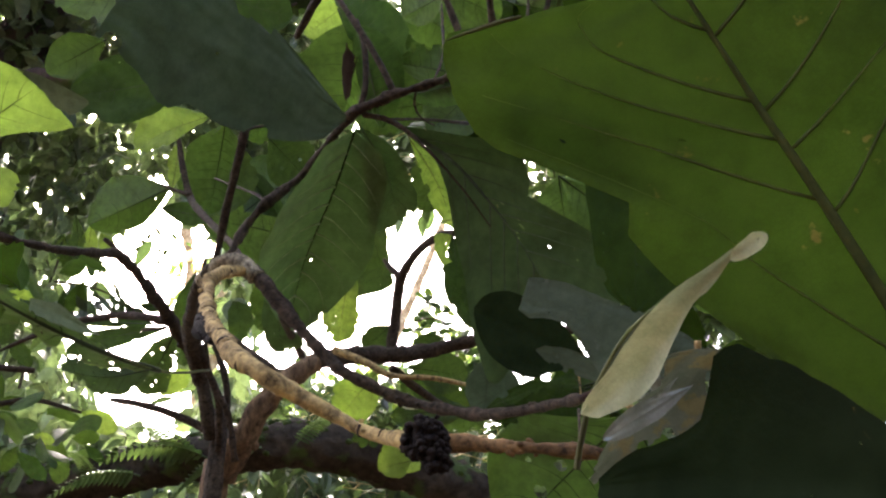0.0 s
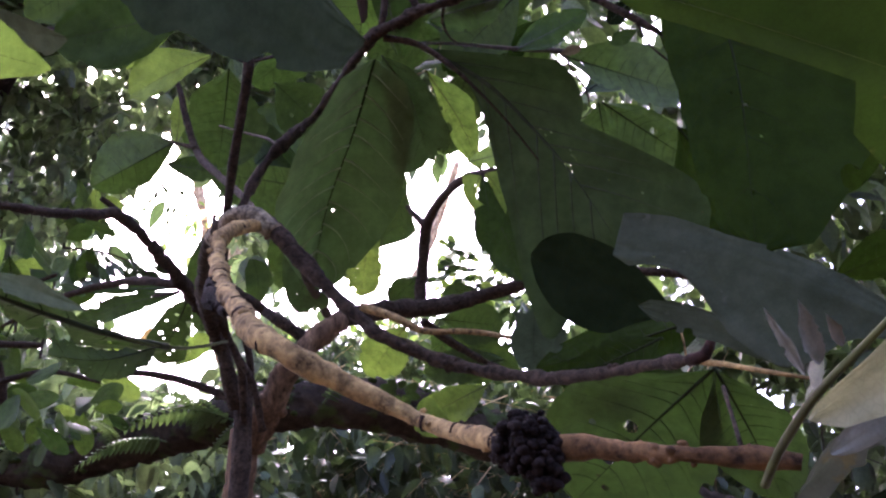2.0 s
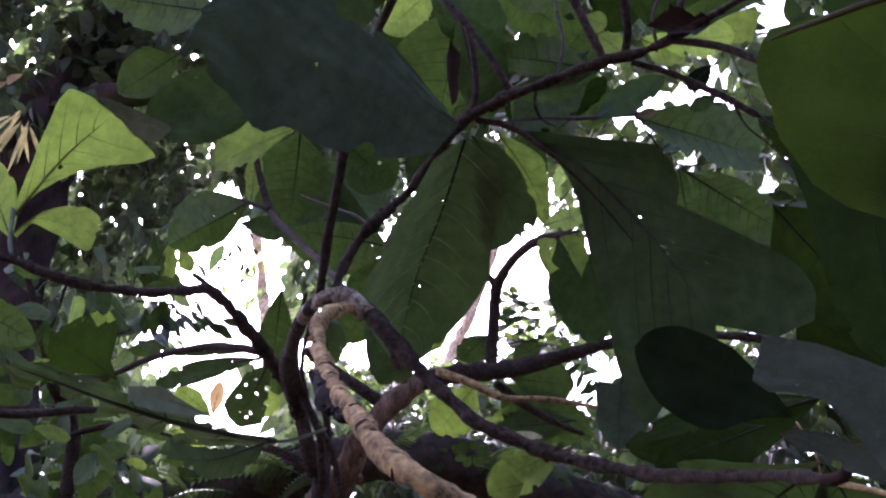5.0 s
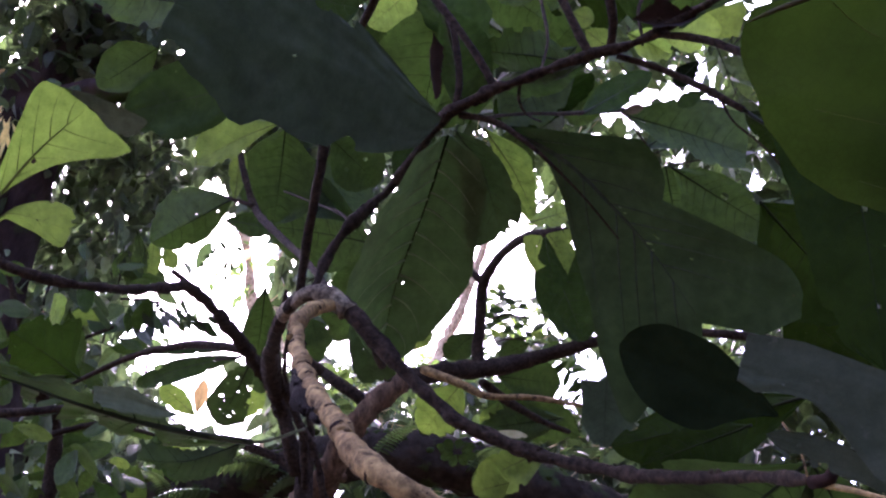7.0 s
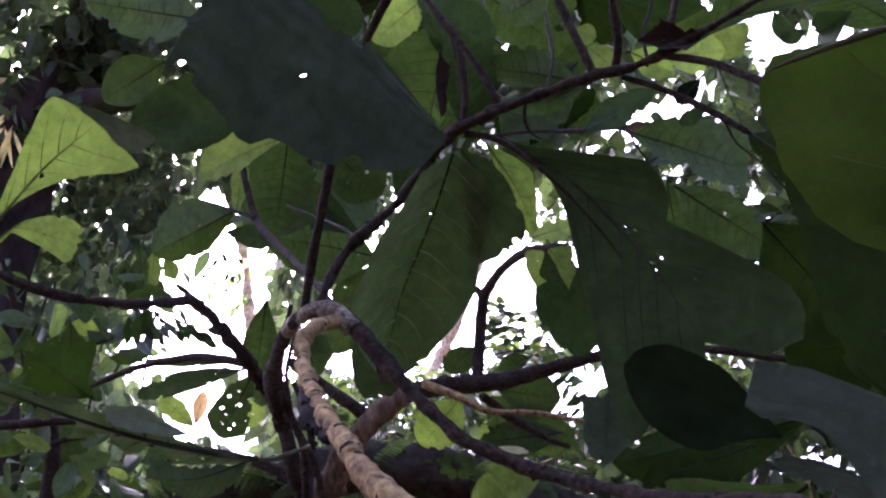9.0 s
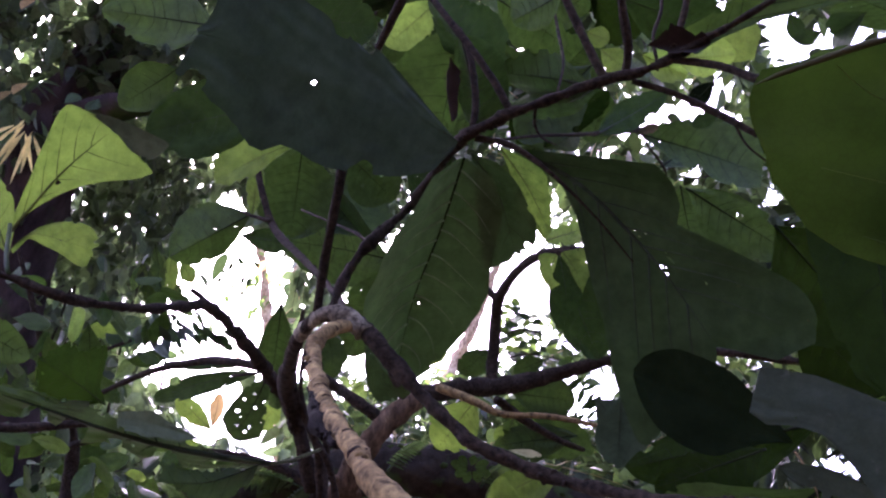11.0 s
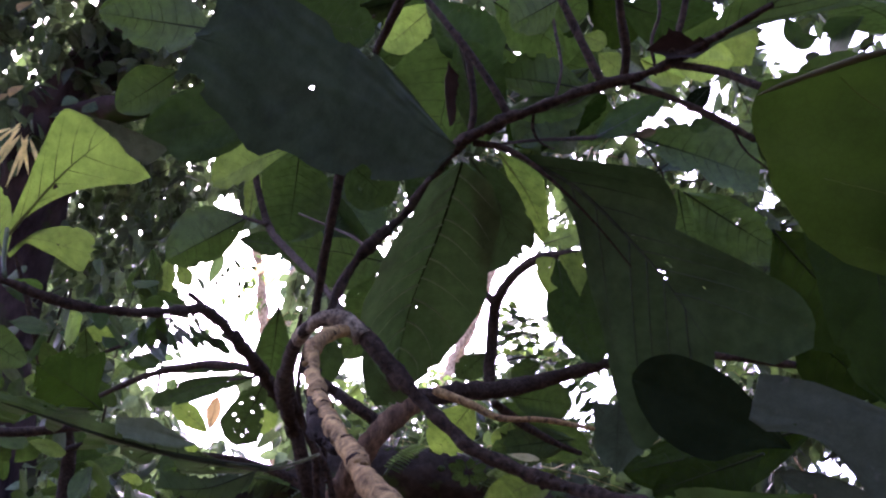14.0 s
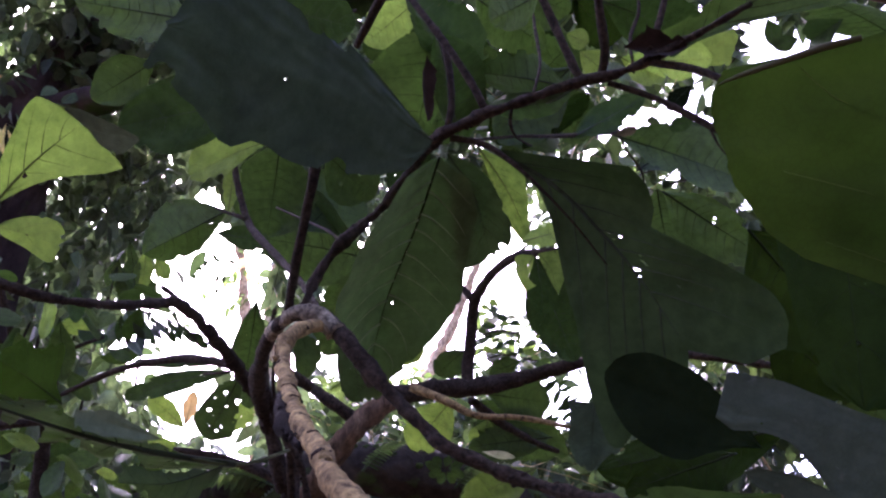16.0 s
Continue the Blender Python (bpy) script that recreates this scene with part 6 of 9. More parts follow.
leaf(sapling, (0.1344, 2.6238, 3.2947), (0.1116, 2.6202, 3.3115), (0.0042, -0.0037, 0.0049), (-0.0042, 0.0038, -0.0049), LEAF_LIGHT, veins=0, bites=0, pins=0, blunt=0.9, peak=0.58)
leaf(sapling, (0.1329, 2.6319, 3.2627), (0.1899, 2.7011, 3.3084), (-0.0008, 0.0078, -0.0108), (0.0003, -0.0075, 0.0109), LEAF_LIGHT, veins=0, bites=0, pins=0, blunt=0.9, peak=0.58)
leaf(sapling, (0.0943, 2.7682, 3.3358), (0.1199, 2.5953, 3.1890), (-0.0079, 0.0062, -0.0086), (0.0093, -0.0052, 0.0078), LEAF_MID, veins=0, bites=0, pins=0, blunt=0.9, peak=0.58)
leaf(sapling, (0.0251, 2.8355, 3.4055), (-0.0017, 2.7216, 3.3434), (0.0024, -0.0034, 0.0052), (-0.0028, 0.0034, -0.0050), LEAF_LIGHT, veins=0, bites=0, pins=0, blunt=0.9, peak=0.58)
leaf(sapling, (0.0139, 2.7407, 3.3488), (0.0750, 2.9480, 3.4911), (0.0005, 0.0078, -0.0116), (-0.0023, -0.0073, 0.0116), LEAF_LIGHT, veins=0, bites=0, pins=0, blunt=0.9, peak=0.58)
leaf(sapling, (0.1078, 2.6400, 3.3999), (0.0609, 2.5771, 3.3526), (-0.0005, -0.0065, 0.0091), (0.0001, 0.0067, -0.0090), LEAF_LIGHT, veins=0, bites=0, pins=0, blunt=0.9, peak=0.58)
leaf(sapling, (0.0665, 2.7167, 3.5006), (0.0247, 2.5272, 3.3607), (-0.0017, -0.0049, 0.0071), (0.0006, 0.0051, -0.0071), LEAF_MID, veins=0, bites=0, pins=0, blunt=0.9, peak=0.58)
leaf(sapling, (0.0533, 2.6635, 3.4872), (0.0312, 2.6473, 3.5094), (0.0072, -0.0034, 0.0047), (-0.0072, 0.0034, -0.0047), LEAF_MID, veins=0, bites=0, pins=0, blunt=0.9, peak=0.58)
leaf(sapling, (0.0238, 2.6233, 3.2670), (-0.0078, 2.5884, 3.2766), (0.0072, -0.0048, 0.0065), (-0.0073, 0.0048, -0.0064), LEAF_LIGHT, veins=0, bites=0, pins=0, blunt=0.9, peak=0.58)
leaf(sapling, (0.0670, 2.8696, 3.5582), (0.0859, 2.8176, 3.4998), (-0.0048, 0.0035, -0.0047), (0.0050, -0.0033, 0.0046), LEAF_LIGHT, veins=0, bites=0, pins=0, blunt=0.9, peak=0.58)
leaf(sapling, (0.0402, 2.7630, 3.4497), (0.0767, 2.8109, 3.4878), (0.0006, 0.0053, -0.0072), (-0.0008, -0.0052, 0.0073), LEAF_LIGHT, veins=0, bites=0, pins=0, blunt=0.9, peak=0.58)
leaf(sapling, (0.0260, 2.7115, 3.4215), (0.0041, 2.8482, 3.5093), (-0.0008, -0.0037, 0.0056), (0.0014, 0.0038, -0.0055), LEAF_MID, veins=0, bites=0, pins=0, blunt=0.9, peak=0.58)
leaf(sapling, (0.0936, 2.8680, 3.3576), (0.0585, 2.6470, 3.2421), (0.0045, -0.0036, 0.0055), (-0.0054, 0.0034, -0.0049), LEAF_DARK, veins=0, bites=0, pins=0, blunt=0.9, peak=0.58)
leaf(sapling, (0.0584, 2.5927, 3.3804), (0.0490, 2.6721, 3.4612), (0.0056, -0.0021, 0.0027), (-0.0054, 0.0023, -0.0029), LEAF_MID, veins=0, bites=0, pins=0, blunt=0.9, peak=0.58)
leaf(sapling, (0.1299, 2.5039, 3.3140), (0.0898, 2.5112, 3.3019), (-0.0036, -0.0069, 0.0078), (0.0036, 0.0069, -0.0078), LEAF_DARK, veins=0, bites=0, pins=0, blunt=0.9, peak=0.58)
leaf(sapling, (0.2904, 2.7203, 3.4804), (0.2332, 2.5258, 3.3413), (-0.0011, -0.0046, 0.0069), (-0.0000, 0.0049, -0.0069), LEAF_LIGHT, veins=0, bites=0, pins=0, blunt=0.9, peak=0.58)
leaf(sapling, (0.0841, 2.8482, 3.4551), (0.0414, 2.7845, 3.3858), (-0.0056, -0.0057, 0.0086), (0.0051, 0.0060, -0.0087), LEAF_DARK, veins=0, bites=0, pins=0, blunt=0.9, peak=0.58)
leaf(sapling, (0.0121, 2.7054, 3.4669), (0.0557, 2.4825, 3.3045), (-0.0003, 0.0080, -0.0111), (0.0026, -0.0076, 0.0111), LEAF_LIGHT, veins=0, bites=0, pins=0, blunt=0.9, peak=0.58)
leaf(sapling, (0.0495, 2.6429, 3.4445), (0.0932, 2.6119, 3.3930), (-0.0061, 0.0075, -0.0097), (0.0064, -0.0072, 0.0097), LEAF_MID, veins=0, bites=0, pins=0, blunt=0.9, peak=0.58)
leaf(sapling, (0.0447, 2.6768, 3.2623), (0.0949, 2.9477, 3.4052), (-0.0067, 0.0053, -0.0077), (0.0051, -0.0055, 0.0087), LEAF_DARK, veins=0, bites=0, pins=0, blunt=0.9, peak=0.58)
leaf(sapling, (0.2282, 2.9924, 3.4534), (0.1657, 2.6943, 3.2847), (0.0034, -0.0052, 0.0080), (-0.0051, 0.0051, -0.0072), LEAF_LIGHT, veins=0, bites=0, pins=0, blunt=0.9, peak=0.58)
leaf(sapling, (0.1966, 2.6380, 3.4028), (0.1608, 2.7327, 3.4983), (0.0068, -0.0071, 0.0096), (-0.0059, 0.0076, -0.0098), LEAF_MID, veins=0, bites=0, pins=0, blunt=0.9, peak=0.58)
leaf(sapling, (-0.0161, 2.5566, 3.2647), (-0.0612, 2.5414, 3.2469), (-0.0011, -0.0074, 0.0091), (0.0011, 0.0075, -0.0091), LEAF_DARK, veins=0, bites=0, pins=0, blunt=0.9, peak=0.58)
leaf(sapling, (0.2437, 2.6889, 3.4521), (0.2286, 2.8538, 3.5427), (-0.0047, -0.0044, 0.0072), (0.0055, 0.0042, -0.0067), LEAF_DARK, veins=0, bites=0, pins=0, blunt=0.9, peak=0.58)
leaf(sapling, (0.0529, 2.7412, 3.3139), (0.0063, 2.8558, 3.4053), (0.0044, -0.0071, 0.0111), (-0.0033, 0.0076, -0.0112), LEAF_MID, veins=0, bites=0, pins=0, blunt=0.9, peak=0.58)
leaf(sapling, (0.1089, 2.5687, 3.2859), (0.0948, 2.6887, 3.3838), (0.0043, -0.0033, 0.0047), (-0.0037, 0.0036, -0.0049), LEAF_MID, veins=0, bites=0, pins=0, blunt=0.9, peak=0.58)
leaf(sapling, (0.1492, 2.7281, 3.2669), (0.1827, 2.7675, 3.2503), (-0.0092, 0.0050, -0.0067), (0.0092, -0.0050, 0.0068), LEAF_LIGHT, veins=0, bites=0, pins=0, blunt=0.9, peak=0.58)
leaf(sapling, (0.0645, 2.5151, 3.3736), (0.0203, 2.6217, 3.4483), (-0.0001, -0.0073, 0.0104), (0.0010, 0.0076, -0.0102), LEAF_DARK, veins=0, bites=0, pins=0, blunt=0.9, peak=0.58)
leaf(sapling, (0.1588, 2.7861, 3.5364), (0.1722, 2.5799, 3.3595), (-0.0065, 0.0057, -0.0072), (0.0079, -0.0049, 0.0063), LEAF_LIGHT, veins=0, bites=0, pins=0, blunt=0.9, peak=0.58)
leaf(sapling, (0.2161, 2.4764, 3.3156), (0.2107, 2.7366, 3.5407), (0.0098, -0.0055, 0.0066), (-0.0079, 0.0068, -0.0080), LEAF_MID, veins=0, bites=0, pins=0, blunt=0.9, peak=0.58)
leaf(sapling, (0.2574, 2.7996, 3.4842), (0.2188, 2.7421, 3.4301), (-0.0029, -0.0045, 0.0069), (0.0026, 0.0047, -0.0069), LEAF_LIGHT, veins=0, bites=0, pins=0, blunt=0.9, peak=0.58)
leaf(sapling, (0.1993, 2.7544, 3.3704), (0.2330, 2.8793, 3.4177), (-0.0074, 0.0037, -0.0045), (0.0071, -0.0038, 0.0050), LEAF_DARK, veins=0, bites=0, pins=0, blunt=0.9, peak=0.58)
leaf(sapling, (0.0355, 2.5172, 3.3781), (-0.0050, 2.4405, 3.3422), (0.0041, -0.0059, 0.0080), (-0.0044, 0.0060, -0.0078), LEAF_LIGHT, veins=0, bites=0, pins=0, blunt=0.9, peak=0.58)
leaf(sapling, (0.0255, 2.8531, 3.4938), (-0.0184, 2.7214, 3.4406), (0.0076, -0.0061, 0.0089), (-0.0083, 0.0061, -0.0083), LEAF_MID, veins=0, bites=0, pins=0, blunt=0.9, peak=0.58)
leaf(sapling, (0.0768, 2.8314, 3.4929), (0.0865, 2.5347, 3.2745), (-0.0035, 0.0043, -0.0060), (0.0050, -0.0037, 0.0053), LEAF_LIGHT, veins=0, bites=0, pins=0, blunt=0.9, peak=0.58)
leaf(sapling, (0.0790, 2.7142, 3.4013), (0.0243, 2.6315, 3.3590), (0.0032, -0.0077, 0.0108), (-0.0037, 0.0079, -0.0106), LEAF_MID, veins=0, bites=0, pins=0, blunt=0.9, peak=0.58)
leaf(sapling, (0.0018, 2.6624, 3.2714), (0.0359, 2.5872, 3.2034), (-0.0041, 0.0055, -0.0081), (0.0047, -0.0052, 0.0080), LEAF_MID, veins=0, bites=0, pins=0, blunt=0.9, peak=0.58)
leaf(sapling, (0.0613, 2.6744, 3.3585), (0.0193, 2.5456, 3.2609), (-0.0028, -0.0051, 0.0079), (0.0019, 0.0054, -0.0079), LEAF_LIGHT, veins=0, bites=0, pins=0, blunt=0.9, peak=0.58)
leaf(sapling, (0.0677, 2.6531, 3.4816), (0.0344, 2.5731, 3.4664), (0.0088, -0.0049, 0.0066), (-0.0090, 0.0050, -0.0063), LEAF_LIGHT, veins=0, bites=0, pins=0, blunt=0.9, peak=0.58)
leaf(sapling, (0.0980, 2.8193, 3.5534), (0.1258, 2.6223, 3.4099), (-0.0005, 0.0063, -0.0087), (0.0020, -0.0060, 0.0087), LEAF_LIGHT, veins=0, bites=0, pins=0, blunt=0.9, peak=0.58)
leaf(sapling, (0.1749, 2.7284, 3.2622), (0.1444, 2.8771, 3.3696), (0.0040, -0.0060, 0.0095), (-0.0028, 0.0064, -0.0097), LEAF_LIGHT, veins=0, bites=0, pins=0, blunt=0.9, peak=0.58)
leaf(sapling, (0.1270, 2.8085, 3.4103), (0.0890, 2.7777, 3.4139), (0.0054, -0.0058, 0.0075), (-0.0055, 0.0058, -0.0075), LEAF_DARK, veins=0, bites=0, pins=0, blunt=0.9, peak=0.58)
leaf(sapling, (0.0533, 2.7656, 3.4725), (0.0212, 2.7358, 3.4837), (0.0069, -0.0050, 0.0066), (-0.0069, 0.0050, -0.0065), LEAF_DARK, veins=0, bites=0, pins=0, blunt=0.9, peak=0.58)
branch(sapling, [(-0.0323, 2.5013, 3.2541, 0.0031), (0.0609, 2.5796, 3.3253, 0.0028), (0.1665, 2.6851, 3.3654, 0.0025), (0.2512, 2.6795, 3.3798, 0.0017)], BARK)
branch(sapling, [(-0.0206, 2.5529, 3.1941, 0.0031), (0.0727, 2.6355, 3.2601, 0.0026), (0.1886, 2.7467, 3.2945, 0.0021)], BARK)
leaf(sapling, (0.1533, 2.0585, 2.7088), (0.1322, 2.0775, 2.6844), (-0.0049, -0.0024, 0.0024), (0.0049, 0.0024, -0.0024), LEAF_DARK, veins=0, bites=0, pins=0, peak=0.58)
leaf(sapling, (0.2110, 2.0437, 2.7316), (0.1607, 2.0580, 2.7100), (-0.0041, -0.0054, 0.0060), (0.0041, 0.0054, -0.0060), LEAF_DARK, veins=0, bites=0, pins=0, peak=0.58)
leaf(sapling, (0.1309, 2.0192, 2.7532), (0.1054, 2.0351, 2.7320), (-0.0042, -0.0028, 0.0030), (0.0042, 0.0028, -0.0030), LEAF_DARK, veins=0, bites=0, pins=0, peak=0.58)
leaf(sapling, (0.1743, 2.0657, 2.7022), (0.1307, 2.0809, 2.6802), (-0.0042, -0.0047, 0.0052), (0.0042, 0.0047, -0.0052), LEAF_DARK, veins=0, bites=0, pins=0, peak=0.58)
leaf(sapling, (0.1423, 2.0701, 2.6941), (0.1279, 2.0912, 2.6677), (-0.0054, -0.0017, 0.0016), (0.0054, 0.0017, -0.0016), LEAF_DARK, veins=0, bites=0, pins=0, peak=0.58)
leaf(sapling, (0.2094, 2.0222, 2.7569), (0.1725, 2.0262, 2.7488), (-0.0014, -0.0039, 0.0045), (0.0014, 0.0039, -0.0045), LEAF_DARK, veins=0, bites=0, pins=0, peak=0.58)
leaf(sapling, (0.2040, 2.0329, 2.7438), (0.1775, 2.0471, 2.7245), (-0.0038, -0.0029, 0.0031), (0.0038, 0.0029, -0.0031), LEAF_DARK, veins=0, bites=0, pins=0, peak=0.58)
leaf(sapling, (0.1482, 2.0182, 2.7560), (0.1075, 2.0393, 2.7272), (-0.0057, -0.0045, 0.0048), (0.0057, 0.0045, -0.0048), LEAF_DARK, veins=0, bites=0, pins=0, peak=0.58)
leaf(sapling, (0.1772, 2.0182, 2.7587), (0.1549, 2.0466, 2.7230), (-0.0073, -0.0026, 0.0024), (0.0073, 0.0026, -0.0024), LEAF_DARK, veins=0, bites=0, pins=0, peak=0.58)
leaf(sapling, (0.2024, 2.0620, 2.7092), (0.1721, 2.0767, 2.6890), (-0.0040, -0.0033, 0.0036), (0.0040, 0.0033, -0.0036), LEAF_DARK, veins=0, bites=0, pins=0, peak=0.58)
leaf(sapling, (0.1384, 2.0423, 2.7266), (0.1057, 2.0704, 2.6903), (-0.0073, -0.0037, 0.0037), (0.0073, 0.0037, -0.0037), LEAF_DARK, veins=0, bites=0, pins=0, peak=0.58)
leaf(sapling, (0.2231, 2.0383, 2.7392), (0.1785, 2.0601, 2.7092), (-0.0059, -0.0049, 0.0052), (0.0059, 0.0049, -0.0052), LEAF_DARK, veins=0, bites=0, pins=0, peak=0.58)
leaf(sapling, (0.1393, 2.0181, 2.7553), (0.1039, 2.0377, 2.7288), (-0.0053, -0.0039, 0.0041), (0.0053, 0.0039, -0.0041), LEAF_DARK, veins=0, bites=0, pins=0, peak=0.58)
leaf(sapling, (0.1959, 2.0056, 2.7753), (0.1679, 2.0200, 2.7557), (-0.0039, -0.0031, 0.0033), (0.0039, 0.0031, -0.0033), LEAF_DARK, veins=0, bites=0, pins=0, peak=0.58)
leaf(sapling, (0.1724, 2.0048, 2.7740), (0.1300, 2.0187, 2.7537), (-0.0039, -0.0046, 0.0050), (0.0039, 0.0046, -0.0050), LEAF_DARK, veins=0, bites=0, pins=0, peak=0.58)
leaf(sapling, (0.1741, 2.0041, 2.7751), (0.1348, 2.0224, 2.7497), (-0.0050, -0.0043, 0.0046), (0.0050, 0.0043, -0.0046), LEAF_DARK, veins=0, bites=0, pins=0, peak=0.58)
leaf(sapling, (-0.0462, 1.1809, 2.1768), (-0.0006, 1.1906, 2.1696), (-0.0014, 0.0035, -0.0042), (0.0014, -0.0035, 0.0042), LEAF_CREAM, veins=0, bites=1, pins=0, peak=0.58)

leaf(sapling, (0.1948, 0.6930, 2.3885), (0.2758, 0.6758, 2.4163), (-0.0051, -0.0088, 0.0099), (0.0114, 0.0095, -0.0102), LEAF_LIGHT, via=((0.2343, 0.6866, 2.3997),), wa=(0, 0.185, 0.491, 0.802, 0.987, 1.077, 1.147, 1.087, 0.987, 0.877, 0.757, 0.641, 0.531), wb=(0.195, 0.351, 0.511, 0.606, 0.711, 0.832, 1.007, 1.232, 1.473, 1.137, 0.807, 0.476, 0.16), sag=0.0, curl=0.03, wave=0.4, torn=0.02, veins=5, rib=0.6)
leaf(sapling, (-0.2417, 0.6767, 1.9325), (-0.3011, 0.4086, 1.8471), (0.0050, 0.0007, 0.0093), (-0.0241, 0.0247, 0.0005), LEAF_RAG, via=((-0.2642, 0.6158, 1.9113), (-0.2745, 0.5460, 1.8856), (-0.2850, 0.4938, 1.8700), (-0.2917, 0.4415, 1.8547)), wa=(0.11, 0.17, 0.235, 0.296, 0.341, 0.366, 0.546, 0.701, 0.777, 0.837, 0.842, 0.817, 0.952, 1.087, 1.237, 1.388, 1.273, 1.448, 1.062, 0.726, 0.736, 0.746, 0.762, 0.686, 0.601), wb=(0.356, 0.551, 0.456, 0.381, 0.581, 0.691, 0.716, 0.696, 0.516, 0.346, 0.661, 0.631, 0.576, 0.416, 0.311, 0.526, 0.671, 0.496, 0.386, 0.386, 0.446, 0.536, 0.581, 0.336, 0.105), holes=((0.257, -0.72, 0.0013), (0.348, -0.93, 0.0016), (0.825, 0.65, 0.0019), (0.471, -0.58, 0.0019), (0.652, -0.30, 0.0016), (0.759, 0.53, 0.0016), (0.175, -0.53, 0.0016),), sag=0.0, curl=0.03, wave=0.4, torn=0.3, bites=14, pins=6, veins=8, rib=1.3, label="large ragged insect-eaten leaf hanging edge-on")
leaf(sapling, (-0.2748, 0.4678, 1.8706), (-0.3019, 0.4312, 1.8826), (0.0083, -0.0077, 0.0176), (-0.0161, 0.0128, -0.0083), LEAF_GREEN, via=((-0.2891, 0.4483, 1.8781),), wa=(0, 0.17, 0.316, 0.877, 1.082, 1.112, 1.072, 1.037, 0.957, 0.817, 0.686, 0.556, 0.266, 0, 0), wb=(0, 0.075, 0.271, 0.406, 0.501, 0.591, 0.676, 0.872, 1.082, 1.027, 0.797, 0.566, 0.336, 0.105, 0), sag=0.0, curl=0.03, wave=0.4, torn=0.3, bites=12, pins=5, veins=5, rib=0.6)
leaf(sapling, (-0.2447, 0.6588, 1.9227), (-0.2911, 0.5881, 1.8809), (-0.0029, -0.0079, 0.0095), (-0.0034, 0.0094, -0.0117), LEAF_RAG, via=((-0.2699, 0.6274, 1.8969),), wa=(0, 0, 0, 0.251, 0.601, 0.752, 0.827, 0.867, 0.897, 1.032, 1.137, 1.152, 1.057, 0.967, 0), wb=(0, 1.082, 1.097, 1.112, 1.087, 1.027, 0.987, 0.972, 0.867, 0.711, 0.576, 0.451, 0.16, 0, 0), sag=0.0, curl=0.03, wave=0.4, torn=0.3, bites=12, pins=5, veins=5, rib=0.6)
leaf(sapling, (-0.2568, 0.5676, 1.8994), (-0.2780, 0.4897, 1.8753), (0.0020, -0.0082, 0.0054), (0.0006, 0.0017, -0.0068), LEAF_FOLD, via=((-0.2690, 0.5251, 1.8877),), wa=(0.005, 0.12, 0.24, 0.361, 0.496, 0.661, 0.837, 0.942, 0.827, 0.721, 0.626, 0.531, 0.431), wb=(0.01, 0.276, 0.566, 0.857, 1.022, 1.097, 1.152, 1.192, 1.212, 1.152, 1.087, 1.027, 0.967), sag=0.0, curl=0.03, wave=0.4, torn=0.06, veins=0, bites=2, pins=0)
branch(sapling, [(-0.2207, 0.7630, 1.9859, 0.0014), (-0.2318, 0.7211, 1.9576, 0.0013), (-0.2417, 0.6767, 1.9325, 0.0014), (-0.2642, 0.6158, 1.9113, 0.0012)], VEIN, name='stalk')
leaf(sapling, (-0.0440, 1.8013, 2.6069), (0.1518, 1.9013, 2.5066), (0.0390, -0.0147, 0.0210), (-0.0573, 0.0302, -0.0410), LEAF_MID, via=((0.0474, 1.8510, 2.5565),), wa=(0.185, 0.616, 1.027, 1.077, 1.127, 1.172, 1.207, 1.182, 1.107, 1.027, 0.822, 0.481, 0.155), wb=(0.08, 0.346, 0.626, 0.807, 0.907, 1.012, 0.962, 0.902, 0.842, 0.782, 0.721, 0.381, 0.055), sag=0.0, curl=0.03, wave=0.4, torn=0.03, veins=7, rib=0.8)
leaf(sapling, (-0.1849, 1.8423, 2.9991), (-0.2289, 1.9857, 2.8370), (0.0394, 0.0040, -0.0097), (-0.0597, 0.0191, -0.0149), LEAF_LIGHT, via=((-0.2038, 1.9129, 2.9189),), wa=(0, 0.321, 0.701, 0.822, 0.862, 0.902, 0.992, 1.132, 1.212, 1.167, 1.122, 0.927, 0.115), wb=(0.571, 0.752, 0.852, 0.952, 1.017, 1.027, 1.032, 1.032, 0.902, 0.767, 0.631, 0.351, 0.03), sag=0.0, curl=0.03, wave=0.4, torn=0.05, veins=7, rib=0.8, bites=8, pins=3)
leaf(sapling, (-0.1403, 1.8200, 3.1740), (-0.0949, 1.9666, 2.9970), (0.0343, 0.0129, -0.0194), (-0.1027, 0.0192, -0.0096), LEAF_MID, via=((-0.1077, 1.8978, 3.0790),), wa=(1.764, 1.633, 1.483, 1.333, 1.207, 1.097, 1.017, 0.957, 0.947, 0.972, 0.812, 0.361, 0), wb=(0.281, 0.476, 0.681, 0.887, 1.092, 1.187, 1.212, 1.222, 1.227, 1.227, 1.142, 0.922, 0.711), sag=0.0, curl=0.03, wave=0.4, torn=0.08, veins=6, rib=0.7, bites=10, pins=4)

# ---- a shrub behind the left branch ----
shrub = thing("shrub", (-1.302, 2.340, 0.0), "green understorey shrub with pointed leaves below the canopy", "shrub")
branch(shrub, [(-1.3093, 1.7098, 3.1413, 0.0046), (-1.2798, 1.8229, 3.0102, 0.0092), (-1.2807, 2.0067, 2.8702, 0.0142), (-1.2868, 2.2377, 2.6739, 0.0209), (-1.3068, 2.2677, 1.4706, 0.0261), (-1.3168, 2.2577, -0.0500, 0.0355)], BARK, nodes=3)
branch(shrub, [(-1.2917, 1.9953, 2.8827, 0.0079), (-1.1388, 1.9182, 2.9106, 0.0062), (-1.0272, 1.9003, 2.9420, 0.0046)], BARK)
